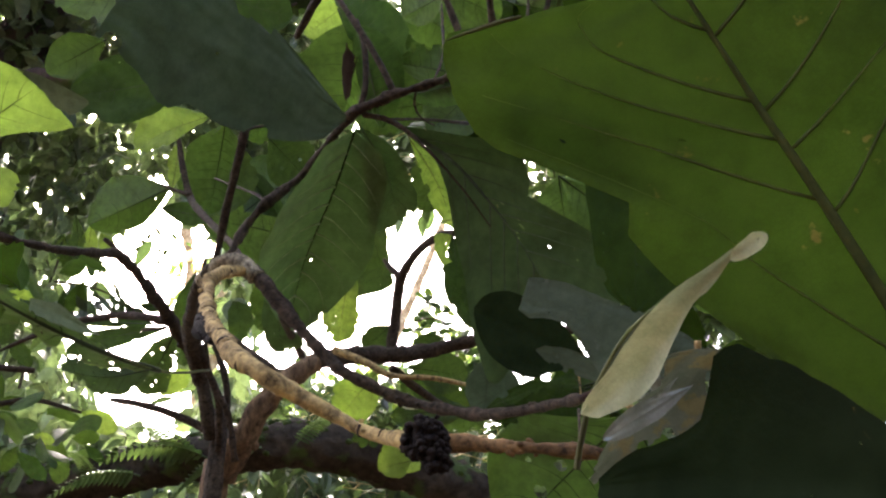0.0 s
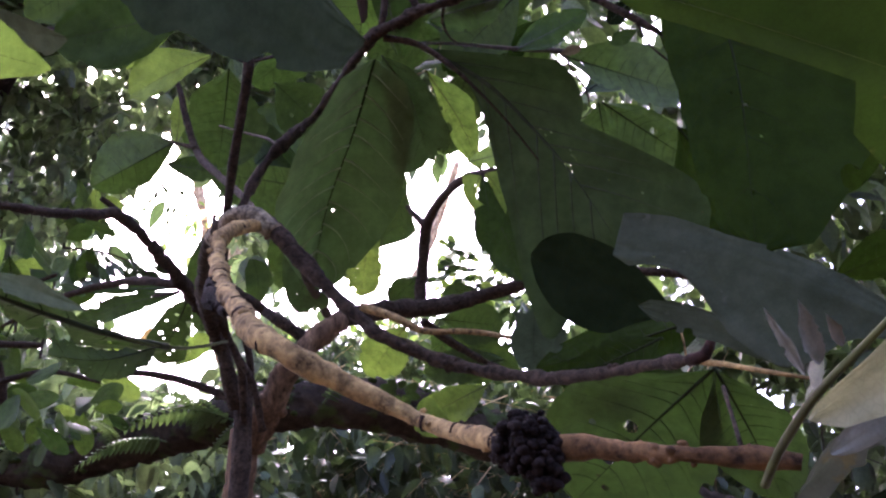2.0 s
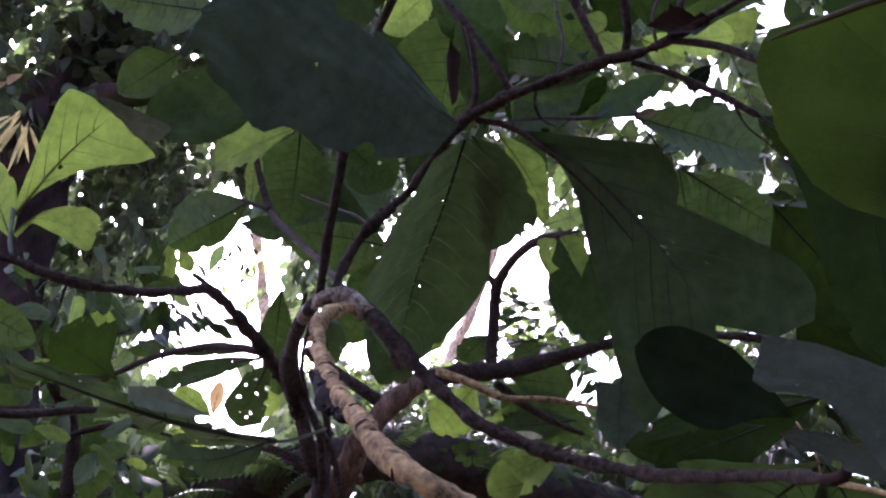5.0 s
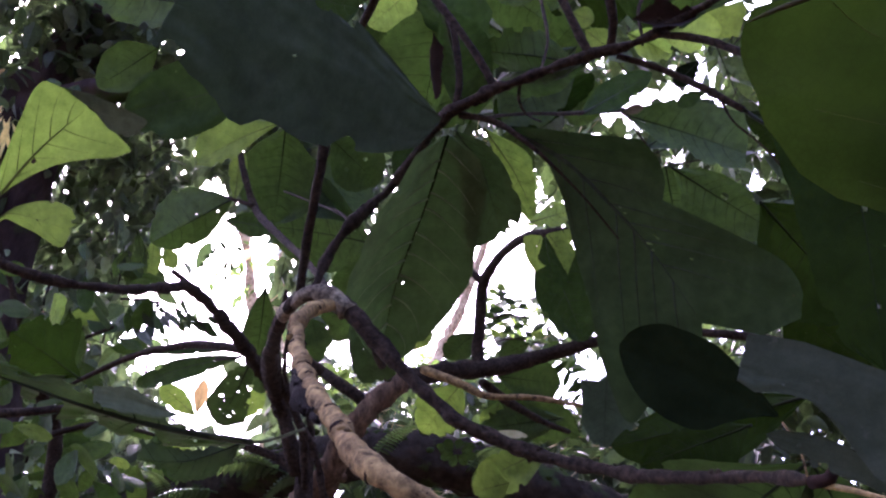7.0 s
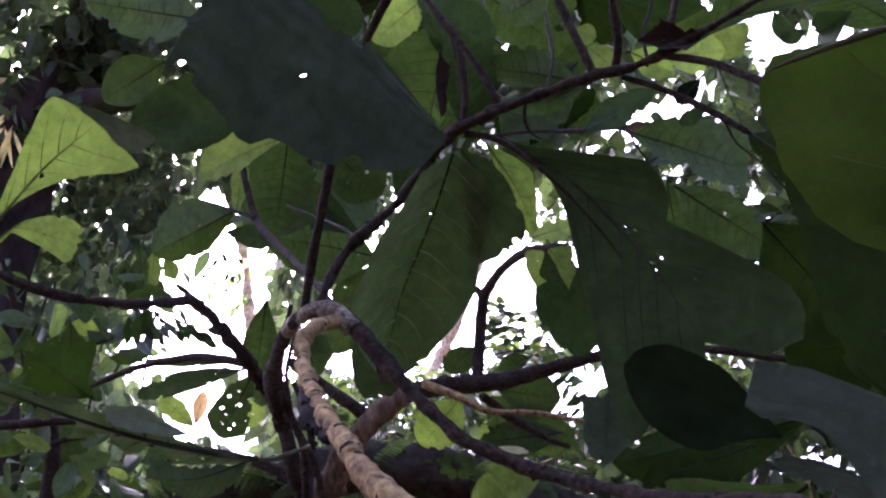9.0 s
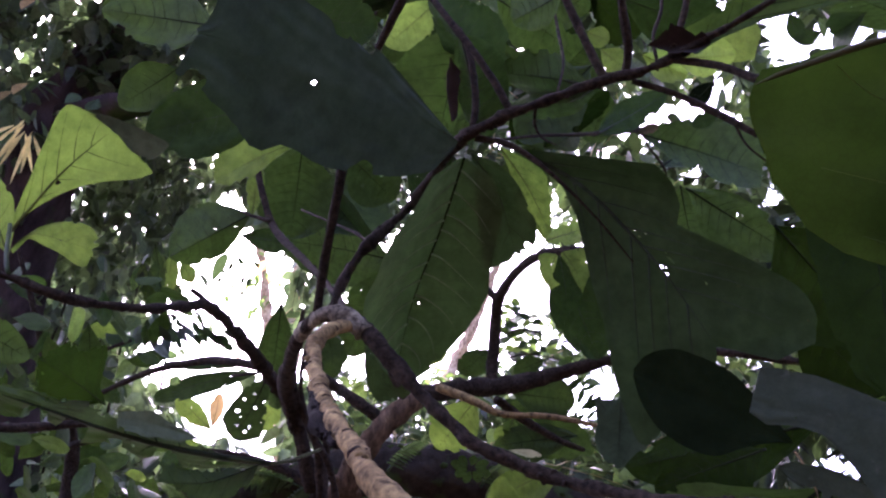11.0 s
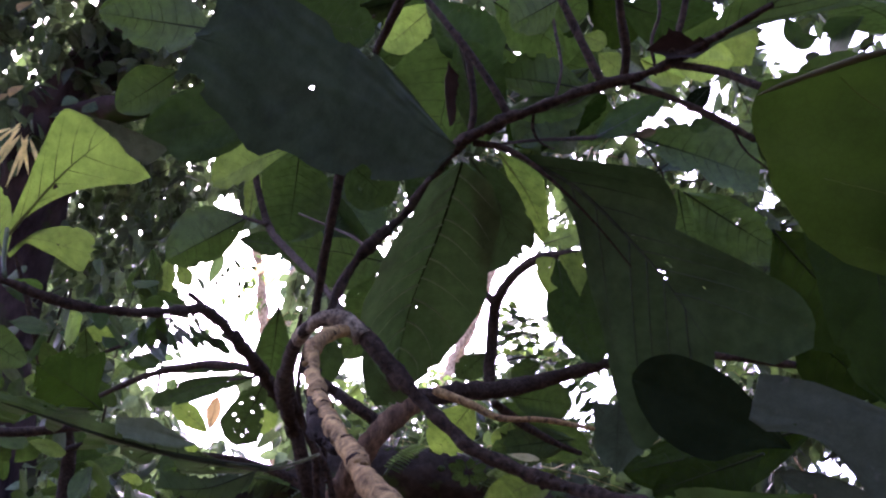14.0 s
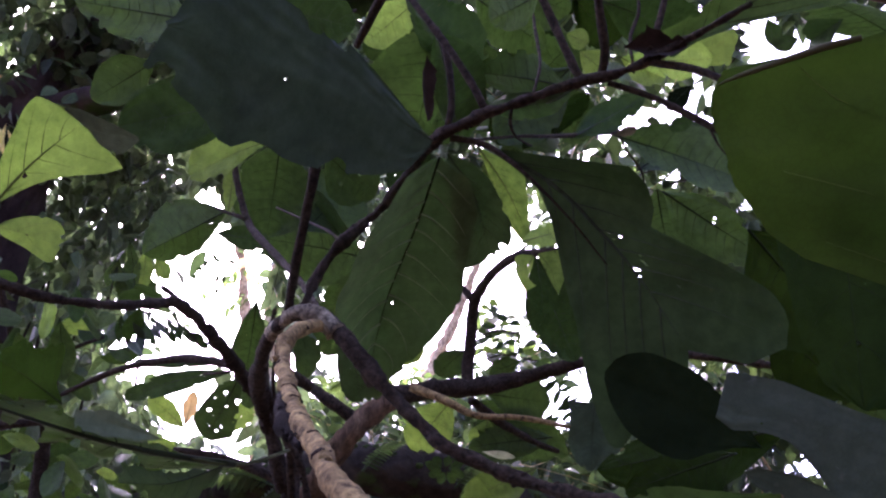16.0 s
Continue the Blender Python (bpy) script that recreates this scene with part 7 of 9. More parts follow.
branch(shrub, [(-1.2903, 2.1540, 2.7727, 0.0096), (-1.0832, 2.0640, 2.7431, 0.0077), (-0.9292, 2.0545, 2.6910, 0.0045)], BARK)
branch(shrub, [(-1.2872, 1.9448, 2.9429, 0.0063), (-1.3623, 1.8539, 2.9659, 0.0062), (-1.4832, 1.8308, 2.9821, 0.0046)], BARK)
leaf(shrub, (-1.3037, 1.8614, 2.6769), (-1.2991, 1.9508, 2.6442), (-0.0216, -0.0007, -0.0049), (0.0213, 0.0008, 0.0052), LEAF_SHRUB, veins=5, rib=0.6, bites=2, pins=1, peak=0.58)
leaf(shrub, (-1.1471, 1.5157, 2.8728), (-1.0962, 1.5717, 2.8841), (-0.0243, 0.0220, 0.0001), (0.0237, -0.0215, -0.0001), LEAF_SHRUB, veins=5, rib=0.6, bites=2, pins=1, peak=0.58)
leaf(shrub, (-1.2890, 2.1900, 2.6399), (-1.3286, 2.3116, 2.6058), (-0.0256, -0.0041, 0.0150), (0.0250, 0.0041, -0.0142), LEAF_SHRUB, veins=5, rib=0.6, bites=2, pins=1, peak=0.58)
leaf(shrub, (-1.0622, 2.1220, 3.3107), (-1.0285, 2.1090, 3.2099), (-0.0122, -0.0106, -0.0027), (0.0123, 0.0113, 0.0026), LEAF_SHRUB, veins=5, rib=0.6, bites=2, pins=1, peak=0.58)
leaf(shrub, (-1.2266, 1.7327, 2.6169), (-1.1261, 1.7308, 2.5533), (-0.0139, -0.0254, -0.0212), (0.0144, 0.0253, 0.0220), LEAF_SHRUB, veins=5, rib=0.6, bites=2, pins=1, peak=0.59)
leaf(shrub, (-1.4819, 2.5189, 2.9247), (-1.3381, 2.4964, 2.9421), (0.0063, 0.0213, -0.0243), (-0.0063, -0.0213, 0.0243), LEAF_DARK, veins=5, rib=0.6, bites=2, pins=1, peak=0.58)
leaf(shrub, (-1.1778, 1.7515, 2.7301), (-1.0971, 1.7856, 2.7508), (-0.0015, 0.0177, -0.0234), (0.0013, -0.0175, 0.0235), LEAF_SHRUB, veins=5, rib=0.6, bites=2, pins=1, peak=0.58)
leaf(shrub, (-1.2612, 2.2006, 2.8078), (-1.1695, 2.2147, 2.8301), (-0.0031, 0.0312, -0.0071), (0.0031, -0.0309, 0.0069), LEAF_SHRUB, veins=5, rib=0.6, bites=2, pins=1, peak=0.58)
leaf(shrub, (-1.2982, 2.6212, 2.8758), (-1.1956, 2.5755, 2.8583), (0.0124, 0.0299, -0.0056), (-0.0121, -0.0293, 0.0054), LEAF_SHRUB, veins=5, rib=0.6, bites=2, pins=1, peak=0.58)
leaf(shrub, (-1.3892, 2.6589, 2.9251), (-1.4822, 2.7787, 2.8894), (-0.0208, -0.0130, 0.0106), (0.0209, 0.0132, -0.0100), LEAF_SHRUB, veins=5, rib=0.6, bites=2, pins=1, peak=0.58)
leaf(shrub, (-1.0880, 1.6036, 2.7744), (-1.1328, 1.6759, 2.7604), (-0.0080, -0.0114, -0.0332), (0.0087, 0.0118, 0.0334), LEAF_DARK, veins=5, rib=0.6, bites=2, pins=1, peak=0.58)
leaf(shrub, (-1.2631, 1.9550, 2.6204), (-1.2362, 1.9736, 2.5747), (-0.0381, 0.0655, 0.0043), (0.0373, -0.0653, -0.0047), LEAF_SHRUB, veins=5, rib=0.6, bites=2, pins=1, peak=0.58)
leaf(shrub, (-1.1631, 1.7935, 2.4789), (-1.0801, 1.7947, 2.4137), (-0.0141, 0.0501, -0.0170), (0.0135, -0.0492, 0.0162), LEAF_SHRUB, veins=5, rib=0.6, bites=2, pins=1, peak=0.58)
leaf(shrub, (-1.0928, 1.8695, 2.8295), (-1.0380, 1.9343, 2.7665), (-0.0137, -0.0062, -0.0182), (0.0139, 0.0061, 0.0184), LEAF_SHRUB, veins=5, rib=0.6, bites=2, pins=1, peak=0.58)
leaf(shrub, (-1.3467, 1.8969, 2.6833), (-1.3164, 1.9631, 2.7209), (-0.0296, 0.0188, -0.0093), (0.0285, -0.0182, 0.0091), LEAF_DARK, veins=5, rib=0.6, bites=2, pins=1, peak=0.58)
leaf(shrub, (-0.9069, 1.6830, 2.8793), (-0.8467, 1.6867, 2.9157), (-0.0108, 0.0487, 0.0130), (0.0111, -0.0481, -0.0135), LEAF_SHRUB, veins=5, rib=0.6, bites=2, pins=1, peak=0.58)
leaf(shrub, (-1.1278, 1.9054, 3.0724), (-1.0575, 1.9117, 3.0018), (-0.0093, 0.0486, -0.0050), (0.0089, -0.0480, 0.0046), LEAF_SHRUB, veins=5, rib=0.6, bites=2, pins=1, peak=0.58)
leaf(shrub, (-1.4535, 2.1306, 2.7929), (-1.4735, 2.2292, 2.7353), (-0.0121, -0.0094, -0.0119), (0.0122, 0.0095, 0.0121), LEAF_SHRUB, veins=5, rib=0.6, bites=2, pins=1, peak=0.58)
leaf(shrub, (-1.2810, 2.2884, 2.7777), (-1.1704, 2.3225, 2.8086), (0.0124, -0.0078, -0.0359), (-0.0126, 0.0077, 0.0365), LEAF_SHRUB, veins=5, rib=0.6, bites=2, pins=1, peak=0.58)
leaf(shrub, (-1.3011, 2.1532, 2.9296), (-1.3378, 2.1893, 2.8855), (-0.0061, -0.0269, -0.0169), (0.0065, 0.0271, 0.0168), LEAF_SHRUB, veins=5, rib=0.6, bites=2, pins=1, peak=0.58)
leaf(shrub, (-1.1063, 2.0085, 2.6914), (-0.9959, 1.9584, 2.6867), (-0.0091, -0.0167, -0.0368), (0.0090, 0.0164, 0.0377), LEAF_DARK, veins=5, rib=0.6, bites=2, pins=1, peak=0.58)
leaf(shrub, (-1.4572, 1.8111, 3.0825), (-1.4849, 1.8935, 3.0125), (-0.0188, -0.0066, -0.0004), (0.0188, 0.0067, 0.0004), LEAF_DARK, veins=5, rib=0.6, bites=2, pins=1, peak=0.58)
leaf(shrub, (-1.3456, 2.3435, 2.7939), (-1.2575, 2.2588, 2.7886), (0.0151, 0.0154, 0.0055), (-0.0147, -0.0150, -0.0053), LEAF_DARK, veins=5, rib=0.6, bites=2, pins=1, peak=0.58)
leaf(shrub, (-1.3272, 2.0434, 3.1047), (-1.2733, 2.1297, 3.1226), (0.0280, -0.0093, -0.0393), (-0.0284, 0.0093, 0.0404), LEAF_DARK, veins=5, rib=0.6, bites=2, pins=1, peak=0.57)
leaf(shrub, (-1.4057, 2.1934, 2.9211), (-1.3231, 2.2057, 2.9440), (0.0140, -0.0177, -0.0413), (-0.0141, 0.0172, 0.0420), LEAF_SHRUB, veins=5, rib=0.6, bites=2, pins=1, peak=0.58)
leaf(shrub, (-0.9648, 1.7508, 2.5138), (-1.0067, 1.7732, 2.4369), (-0.0308, 0.0127, 0.0204), (0.0302, -0.0127, -0.0201), LEAF_DARK, veins=5, rib=0.6, bites=2, pins=1, peak=0.58)
leaf(shrub, (-1.4113, 1.7967, 2.9909), (-1.3687, 1.8745, 2.9632), (-0.0422, 0.0246, 0.0039), (0.0415, -0.0242, -0.0040), LEAF_SHRUB, veins=5, rib=0.6, bites=2, pins=1, peak=0.58)
leaf(shrub, (-1.2877, 1.7743, 2.8511), (-1.2924, 1.8908, 2.8249), (-0.0522, 0.0059, 0.0357), (0.0506, -0.0059, -0.0352), LEAF_SHRUB, veins=5, rib=0.6, bites=2, pins=1, peak=0.58)
leaf(shrub, (-1.0555, 2.4107, 2.7826), (-1.0108, 2.4809, 2.7573), (-0.0105, 0.0023, -0.0120), (0.0104, -0.0022, 0.0121), LEAF_DARK, veins=5, rib=0.6, bites=2, pins=1, peak=0.58)
leaf(shrub, (-1.2371, 1.9942, 2.7876), (-1.1535, 1.9693, 2.7683), (-0.0164, -0.0304, -0.0318), (0.0165, 0.0301, 0.0326), LEAF_SHRUB, veins=5, rib=0.6, bites=2, pins=1, peak=0.58)
leaf(shrub, (-1.0836, 2.2449, 2.6861), (-1.0415, 2.2149, 2.6111), (-0.0113, -0.0235, 0.0031), (0.0116, 0.0242, -0.0031), LEAF_DARK, veins=5, rib=0.6, bites=2, pins=1, peak=0.58)
leaf(shrub, (-1.5307, 1.9958, 2.8665), (-1.5010, 2.0256, 2.9318), (0.0015, 0.0183, -0.0091), (-0.0021, -0.0177, 0.0091), LEAF_SHRUB, veins=5, rib=0.6, bites=2, pins=1, peak=0.58)
leaf(shrub, (-1.4951, 2.4834, 2.8664), (-1.3922, 2.4972, 2.8806), (-0.0045, 0.0418, -0.0080), (0.0045, -0.0414, 0.0076), LEAF_SHRUB, veins=5, rib=0.6, bites=2, pins=1, peak=0.58)
leaf(shrub, (-1.6074, 2.1213, 3.0275), (-1.6006, 2.1574, 2.8989), (-0.0292, -0.0076, -0.0037), (0.0289, 0.0082, 0.0038), LEAF_DARK, veins=5, rib=0.6, bites=2, pins=1, peak=0.58)
leaf(shrub, (-1.5993, 2.2846, 3.1951), (-1.4489, 2.2441, 3.1504), (0.0061, 0.0324, -0.0090), (-0.0059, -0.0316, 0.0088), LEAF_SHRUB, veins=5, rib=0.6, bites=2, pins=1, peak=0.58)
leaf(shrub, (-1.4264, 1.9321, 3.0151), (-1.3933, 1.9339, 3.0608), (0.0548, -0.0432, -0.0378), (-0.0555, 0.0428, 0.0383), LEAF_SHRUB, veins=5, rib=0.6, bites=2, pins=1, peak=0.58)
leaf(shrub, (-1.2361, 1.7308, 2.8028), (-1.2126, 1.7904, 2.8473), (-0.0328, 0.0183, -0.0072), (0.0319, -0.0177, 0.0069), LEAF_SHRUB, veins=5, rib=0.6, bites=2, pins=1, peak=0.58)
leaf(shrub, (-1.4718, 1.9408, 3.2072), (-1.3501, 1.9242, 3.1572), (-0.0068, 0.0139, -0.0211), (0.0069, -0.0136, 0.0213), LEAF_DARK, veins=5, rib=0.6, bites=2, pins=1, peak=0.58)
leaf(shrub, (-1.6270, 2.0428, 3.1026), (-1.5489, 2.0191, 3.1667), (-0.0103, 0.0670, 0.0374), (0.0113, -0.0661, -0.0383), LEAF_SHRUB, veins=5, rib=0.6, bites=2, pins=1, peak=0.58)
leaf(shrub, (-1.0841, 1.7802, 2.4755), (-1.1157, 1.8058, 2.4055), (-0.0354, 0.0174, 0.0223), (0.0346, -0.0175, -0.0221), LEAF_SHRUB, veins=5, rib=0.6, bites=2, pins=1, peak=0.58)
leaf(shrub, (-1.3089, 2.2186, 3.2869), (-1.3403, 2.2403, 3.1855), (-0.0543, 0.0274, 0.0227), (0.0531, -0.0275, -0.0223), LEAF_SHRUB, veins=5, rib=0.6, bites=2, pins=1, peak=0.58)
leaf(shrub, (-1.0821, 2.1336, 2.6695), (-1.0029, 2.1022, 2.6341), (0.0007, 0.0144, -0.0112), (-0.0006, -0.0140, 0.0111), LEAF_LIGHT, veins=5, rib=0.6, bites=2, pins=1, peak=0.58)
leaf(shrub, (-1.1497, 2.6867, 2.9069), (-1.2374, 2.7896, 2.8367), (-0.0314, 0.0205, 0.0692), (0.0298, -0.0212, -0.0683), LEAF_SHRUB, veins=5, rib=0.6, bites=2, pins=1, peak=0.58)
leaf(shrub, (-1.1300, 1.9766, 2.5940), (-1.0828, 1.9946, 2.5582), (-0.0168, 0.0395, -0.0023), (0.0165, -0.0392, 0.0020), LEAF_DARK, veins=5, rib=0.6, bites=2, pins=1, peak=0.58)
leaf(shrub, (-1.1364, 1.9521, 3.0096), (-1.0492, 1.9524, 2.9591), (-0.0144, -0.0223, -0.0249), (0.0147, 0.0221, 0.0255), LEAF_DARK, veins=5, rib=0.6, bites=2, pins=1, peak=0.58)
leaf(shrub, (-0.9102, 1.7122, 2.7710), (-0.8366, 1.7008, 2.7215), (-0.0085, -0.0020, -0.0122), (0.0087, 0.0022, 0.0125), LEAF_SHRUB, veins=5, rib=0.6, bites=2, pins=1, peak=0.58)
leaf(shrub, (-1.8813, 2.4985, 3.0827), (-1.7889, 2.5231, 2.9869), (-0.0242, 0.0379, -0.0137), (0.0238, -0.0373, 0.0134), LEAF_DARK, veins=5, rib=0.6, bites=2, pins=1, peak=0.58)
leaf(shrub, (-1.4783, 2.0550, 2.6463), (-1.4147, 2.0483, 2.6757), (-0.0031, 0.0530, 0.0188), (0.0034, -0.0525, -0.0193), LEAF_SHRUB, veins=5, rib=0.6, bites=2, pins=1, peak=0.58)
leaf(shrub, (-1.2107, 2.2537, 3.1167), (-1.1129, 2.3129, 3.1620), (-0.0404, 0.0614, 0.0070), (0.0398, -0.0600, -0.0076), LEAF_SHRUB, veins=5, rib=0.6, bites=2, pins=1, peak=0.58)
leaf(shrub, (-1.7001, 2.2024, 3.1915), (-1.6474, 2.2193, 3.1179), (-0.0218, 0.0270, -0.0094), (0.0215, -0.0266, 0.0092), LEAF_SHRUB, veins=5, rib=0.6, bites=2, pins=1, peak=0.58)
leaf(shrub, (-0.9937, 1.5456, 2.7939), (-1.0259, 1.6436, 2.7745), (-0.0053, -0.0100, -0.0413), (0.0063, 0.0104, 0.0421), LEAF_LIGHT, veins=5, rib=0.6, bites=2, pins=1, peak=0.57)
leaf(shrub, (-1.4752, 2.2517, 2.7981), (-1.3835, 2.2151, 2.8525), (0.0177, 0.0289, -0.0104), (-0.0175, -0.0287, 0.0101), LEAF_SHRUB, veins=5, rib=0.6, bites=2, pins=1, peak=0.58)
leaf(shrub, (-1.3544, 2.1576, 2.9739), (-1.4161, 2.2201, 2.9280), (-0.0140, -0.0160, -0.0029), (0.0142, 0.0162, 0.0029), LEAF_SHRUB, veins=5, rib=0.6, bites=2, pins=1, peak=0.58)
leaf(shrub, (-1.2628, 2.0526, 2.8007), (-1.2274, 2.0764, 2.7093), (-0.0426, 0.0486, -0.0038), (0.0414, -0.0482, 0.0035), LEAF_DARK, veins=5, rib=0.6, bites=2, pins=1, peak=0.58)
leaf(shrub, (-0.9536, 1.9172, 2.5476), (-0.9164, 1.8903, 2.4620), (-0.0104, -0.0177, 0.0010), (0.0105, 0.0188, -0.0013), LEAF_SHRUB, veins=5, rib=0.6, bites=2, pins=1, peak=0.58)
leaf(shrub, (-1.4343, 1.8703, 3.1739), (-1.3398, 1.8205, 3.1588), (-0.0093, -0.0054, -0.0402), (0.0092, 0.0051, 0.0411), LEAF_DARK, veins=5, rib=0.6, bites=2, pins=1, peak=0.58)
leaf(shrub, (-1.6635, 2.3411, 2.9512), (-1.5728, 2.2994, 2.9393), (-0.0092, -0.0112, -0.0305), (0.0091, 0.0110, 0.0311), LEAF_SHRUB, veins=5, rib=0.6, bites=2, pins=1, peak=0.58)
leaf(shrub, (-0.9846, 1.7490, 2.5183), (-0.9141, 1.7612, 2.4613), (-0.0144, 0.0504, -0.0069), (0.0138, -0.0498, 0.0064), LEAF_SHRUB, veins=5, rib=0.6, bites=2, pins=1, peak=0.58)
leaf(shrub, (-1.4646, 2.3304, 3.0235), (-1.3875, 2.2936, 3.0698), (0.0060, 0.0403, 0.0221), (-0.0056, -0.0400, -0.0225), LEAF_SHRUB, veins=5, rib=0.6, bites=2, pins=1, peak=0.58)
leaf(shrub, (-1.2822, 1.8495, 2.8064), (-1.1683, 1.8380, 2.7986), (-0.0013, 0.0056, -0.0266), (0.0013, -0.0057, 0.0269), LEAF_LIGHT, veins=5, rib=0.6, bites=2, pins=1, peak=0.58)
leaf(shrub, (-0.9643, 1.7577, 2.9999), (-0.9231, 1.7994, 3.0271), (0.0161, -0.0010, -0.0229), (-0.0164, 0.0009, 0.0234), LEAF_SHRUB, veins=5, rib=0.6, bites=2, pins=1, peak=0.58)
leaf(shrub, (-1.0710, 1.5959, 2.7536), (-1.0647, 1.6892, 2.7047), (-0.0352, 0.0060, 0.0069), (0.0346, -0.0058, -0.0067), LEAF_SHRUB, veins=5, rib=0.6, bites=2, pins=1, peak=0.58)
leaf(shrub, (-1.2670, 2.0650, 2.8714), (-1.1850, 2.0564, 2.8407), (0.0032, 0.0395, -0.0026), (-0.0032, -0.0391, 0.0023), LEAF_SHRUB, veins=5, rib=0.6, bites=2, pins=1, peak=0.58)
leaf(shrub, (-1.3426, 1.7456, 2.7318), (-1.3268, 1.7964, 2.7882), (-0.0304, 0.0215, -0.0109), (0.0296, -0.0208, 0.0105), LEAF_SHRUB, veins=5, rib=0.6, bites=2, pins=1, peak=0.58)
leaf(shrub, (-1.5774, 2.5281, 2.9226), (-1.4324, 2.4722, 2.9232), (0.0006, 0.0012, -0.0343), (-0.0006, -0.0013, 0.0349), LEAF_SHRUB, veins=5, rib=0.6, bites=2, pins=1, peak=0.58)
leaf(shrub, (-1.1366, 2.4572, 2.8504), (-1.0385, 2.4614, 2.8981), (0.0226, -0.0155, -0.0451), (-0.0230, 0.0150, 0.0459), LEAF_SHRUB, veins=5, rib=0.6, bites=2, pins=1, peak=0.58)
leaf(shrub, (-1.4215, 2.3448, 2.7302), (-1.3179, 2.3000, 2.7364), (0.0160, 0.0379, 0.0065), (-0.0157, -0.0373, -0.0069), LEAF_SHRUB, veins=5, rib=0.6, bites=2, pins=1, peak=0.58)
leaf(shrub, (-1.0419, 2.2309, 2.7036), (-1.0774, 2.3387, 2.6228), (-0.0366, 0.0040, 0.0215), (0.0360, -0.0041, -0.0212), LEAF_SHRUB, veins=5, rib=0.6, bites=2, pins=1, peak=0.58)
leaf(shrub, (-1.2444, 2.0131, 2.7672), (-1.1531, 1.9709, 2.7354), (-0.0135, -0.0144, -0.0196), (0.0137, 0.0145, 0.0202), LEAF_SHRUB, veins=5, rib=0.6, bites=2, pins=1, peak=0.58)
leaf(shrub, (-1.2983, 1.7500, 2.7481), (-1.2477, 1.7391, 2.7863), (0.0145, 0.0021, -0.0186), (-0.0146, -0.0021, 0.0187), LEAF_SHRUB, veins=5, rib=0.6, bites=2, pins=1, peak=0.58)
leaf(shrub, (-1.4379, 2.3067, 2.8916), (-1.3850, 2.3315, 2.9502), (0.0156, 0.0119, -0.0191), (-0.0160, -0.0116, 0.0193), LEAF_SHRUB, veins=5, rib=0.6, bites=2, pins=1, peak=0.58)
leaf(shrub, (-1.0313, 2.2560, 2.7224), (-0.9579, 2.2826, 2.7352), (-0.0098, 0.0310, -0.0084), (0.0097, -0.0307, 0.0082), LEAF_SHRUB, veins=5, rib=0.6, bites=2, pins=1, peak=0.58)
leaf(shrub, (-0.9804, 1.7539, 3.0356), (-0.9004, 1.7325, 2.9971), (-0.0154, -0.0170, -0.0224), (0.0156, 0.0170, 0.0230), LEAF_SHRUB, veins=5, rib=0.6, bites=2, pins=1, peak=0.58)
leaf(shrub, (-1.2657, 2.1773, 2.9362), (-1.2708, 2.2054, 2.8202), (-0.0074, -0.0499, -0.0118), (0.0084, 0.0506, 0.0119), LEAF_SHRUB, veins=5, rib=0.6, bites=2, pins=1, peak=0.59)
leaf(shrub, (-1.2609, 1.9532, 2.6970), (-1.2010, 2.0420, 2.7036), (0.0076, -0.0032, -0.0260), (-0.0082, 0.0035, 0.0268), LEAF_LIGHT, veins=5, rib=0.6, bites=2, pins=1, peak=0.57)
leaf(shrub, (-1.1416, 1.6723, 2.7104), (-1.2174, 1.7962, 2.6722), (-0.0297, -0.0096, 0.0278), (0.0288, 0.0095, -0.0266), LEAF_DARK, veins=5, rib=0.6, bites=2, pins=1, peak=0.58)
leaf(shrub, (-1.5566, 2.0148, 2.9989), (-1.5013, 2.1227, 2.9768), (-0.0404, 0.0187, -0.0098), (0.0394, -0.0181, 0.0100), LEAF_SHRUB, veins=5, rib=0.6, bites=2, pins=1, peak=0.58)
leaf(shrub, (-1.7114, 2.3121, 2.8909), (-1.7239, 2.2901, 2.7920), (0.0221, -0.0609, 0.0108), (-0.0218, 0.0625, -0.0111), LEAF_DARK, veins=5, rib=0.6, bites=2, pins=1, peak=0.59)
leaf(shrub, (-1.3309, 2.2257, 2.6662), (-1.3434, 2.2573, 2.5694), (-0.0117, -0.0315, -0.0088), (0.0122, 0.0319, 0.0088), LEAF_SHRUB, veins=5, rib=0.6, bites=2, pins=1, peak=0.58)
leaf(shrub, (-0.9841, 1.9801, 3.0972), (-1.0486, 2.0725, 3.0488), (-0.0194, -0.0172, -0.0069), (0.0197, 0.0174, 0.0070), LEAF_SHRUB, veins=5, rib=0.6, bites=2, pins=1, peak=0.58)
leaf(shrub, (-1.2483, 2.1785, 2.6856), (-1.2028, 2.2457, 2.6035), (-0.0383, 0.0262, 0.0002), (0.0377, -0.0260, -0.0004), LEAF_SHRUB, veins=5, rib=0.6, bites=2, pins=1, peak=0.58)
leaf(shrub, (-1.3421, 2.2564, 2.8265), (-1.3415, 2.3443, 2.7836), (-0.0311, 0.0059, 0.0117), (0.0306, -0.0058, -0.0115), LEAF_SHRUB, veins=5, rib=0.6, bites=2, pins=1, peak=0.58)
leaf(shrub, (-0.9848, 1.8825, 2.4932), (-0.9339, 1.9662, 2.4543), (-0.0128, 0.0004, -0.0159), (0.0127, -0.0002, 0.0162), LEAF_DARK, veins=5, rib=0.6, bites=2, pins=1, peak=0.58)
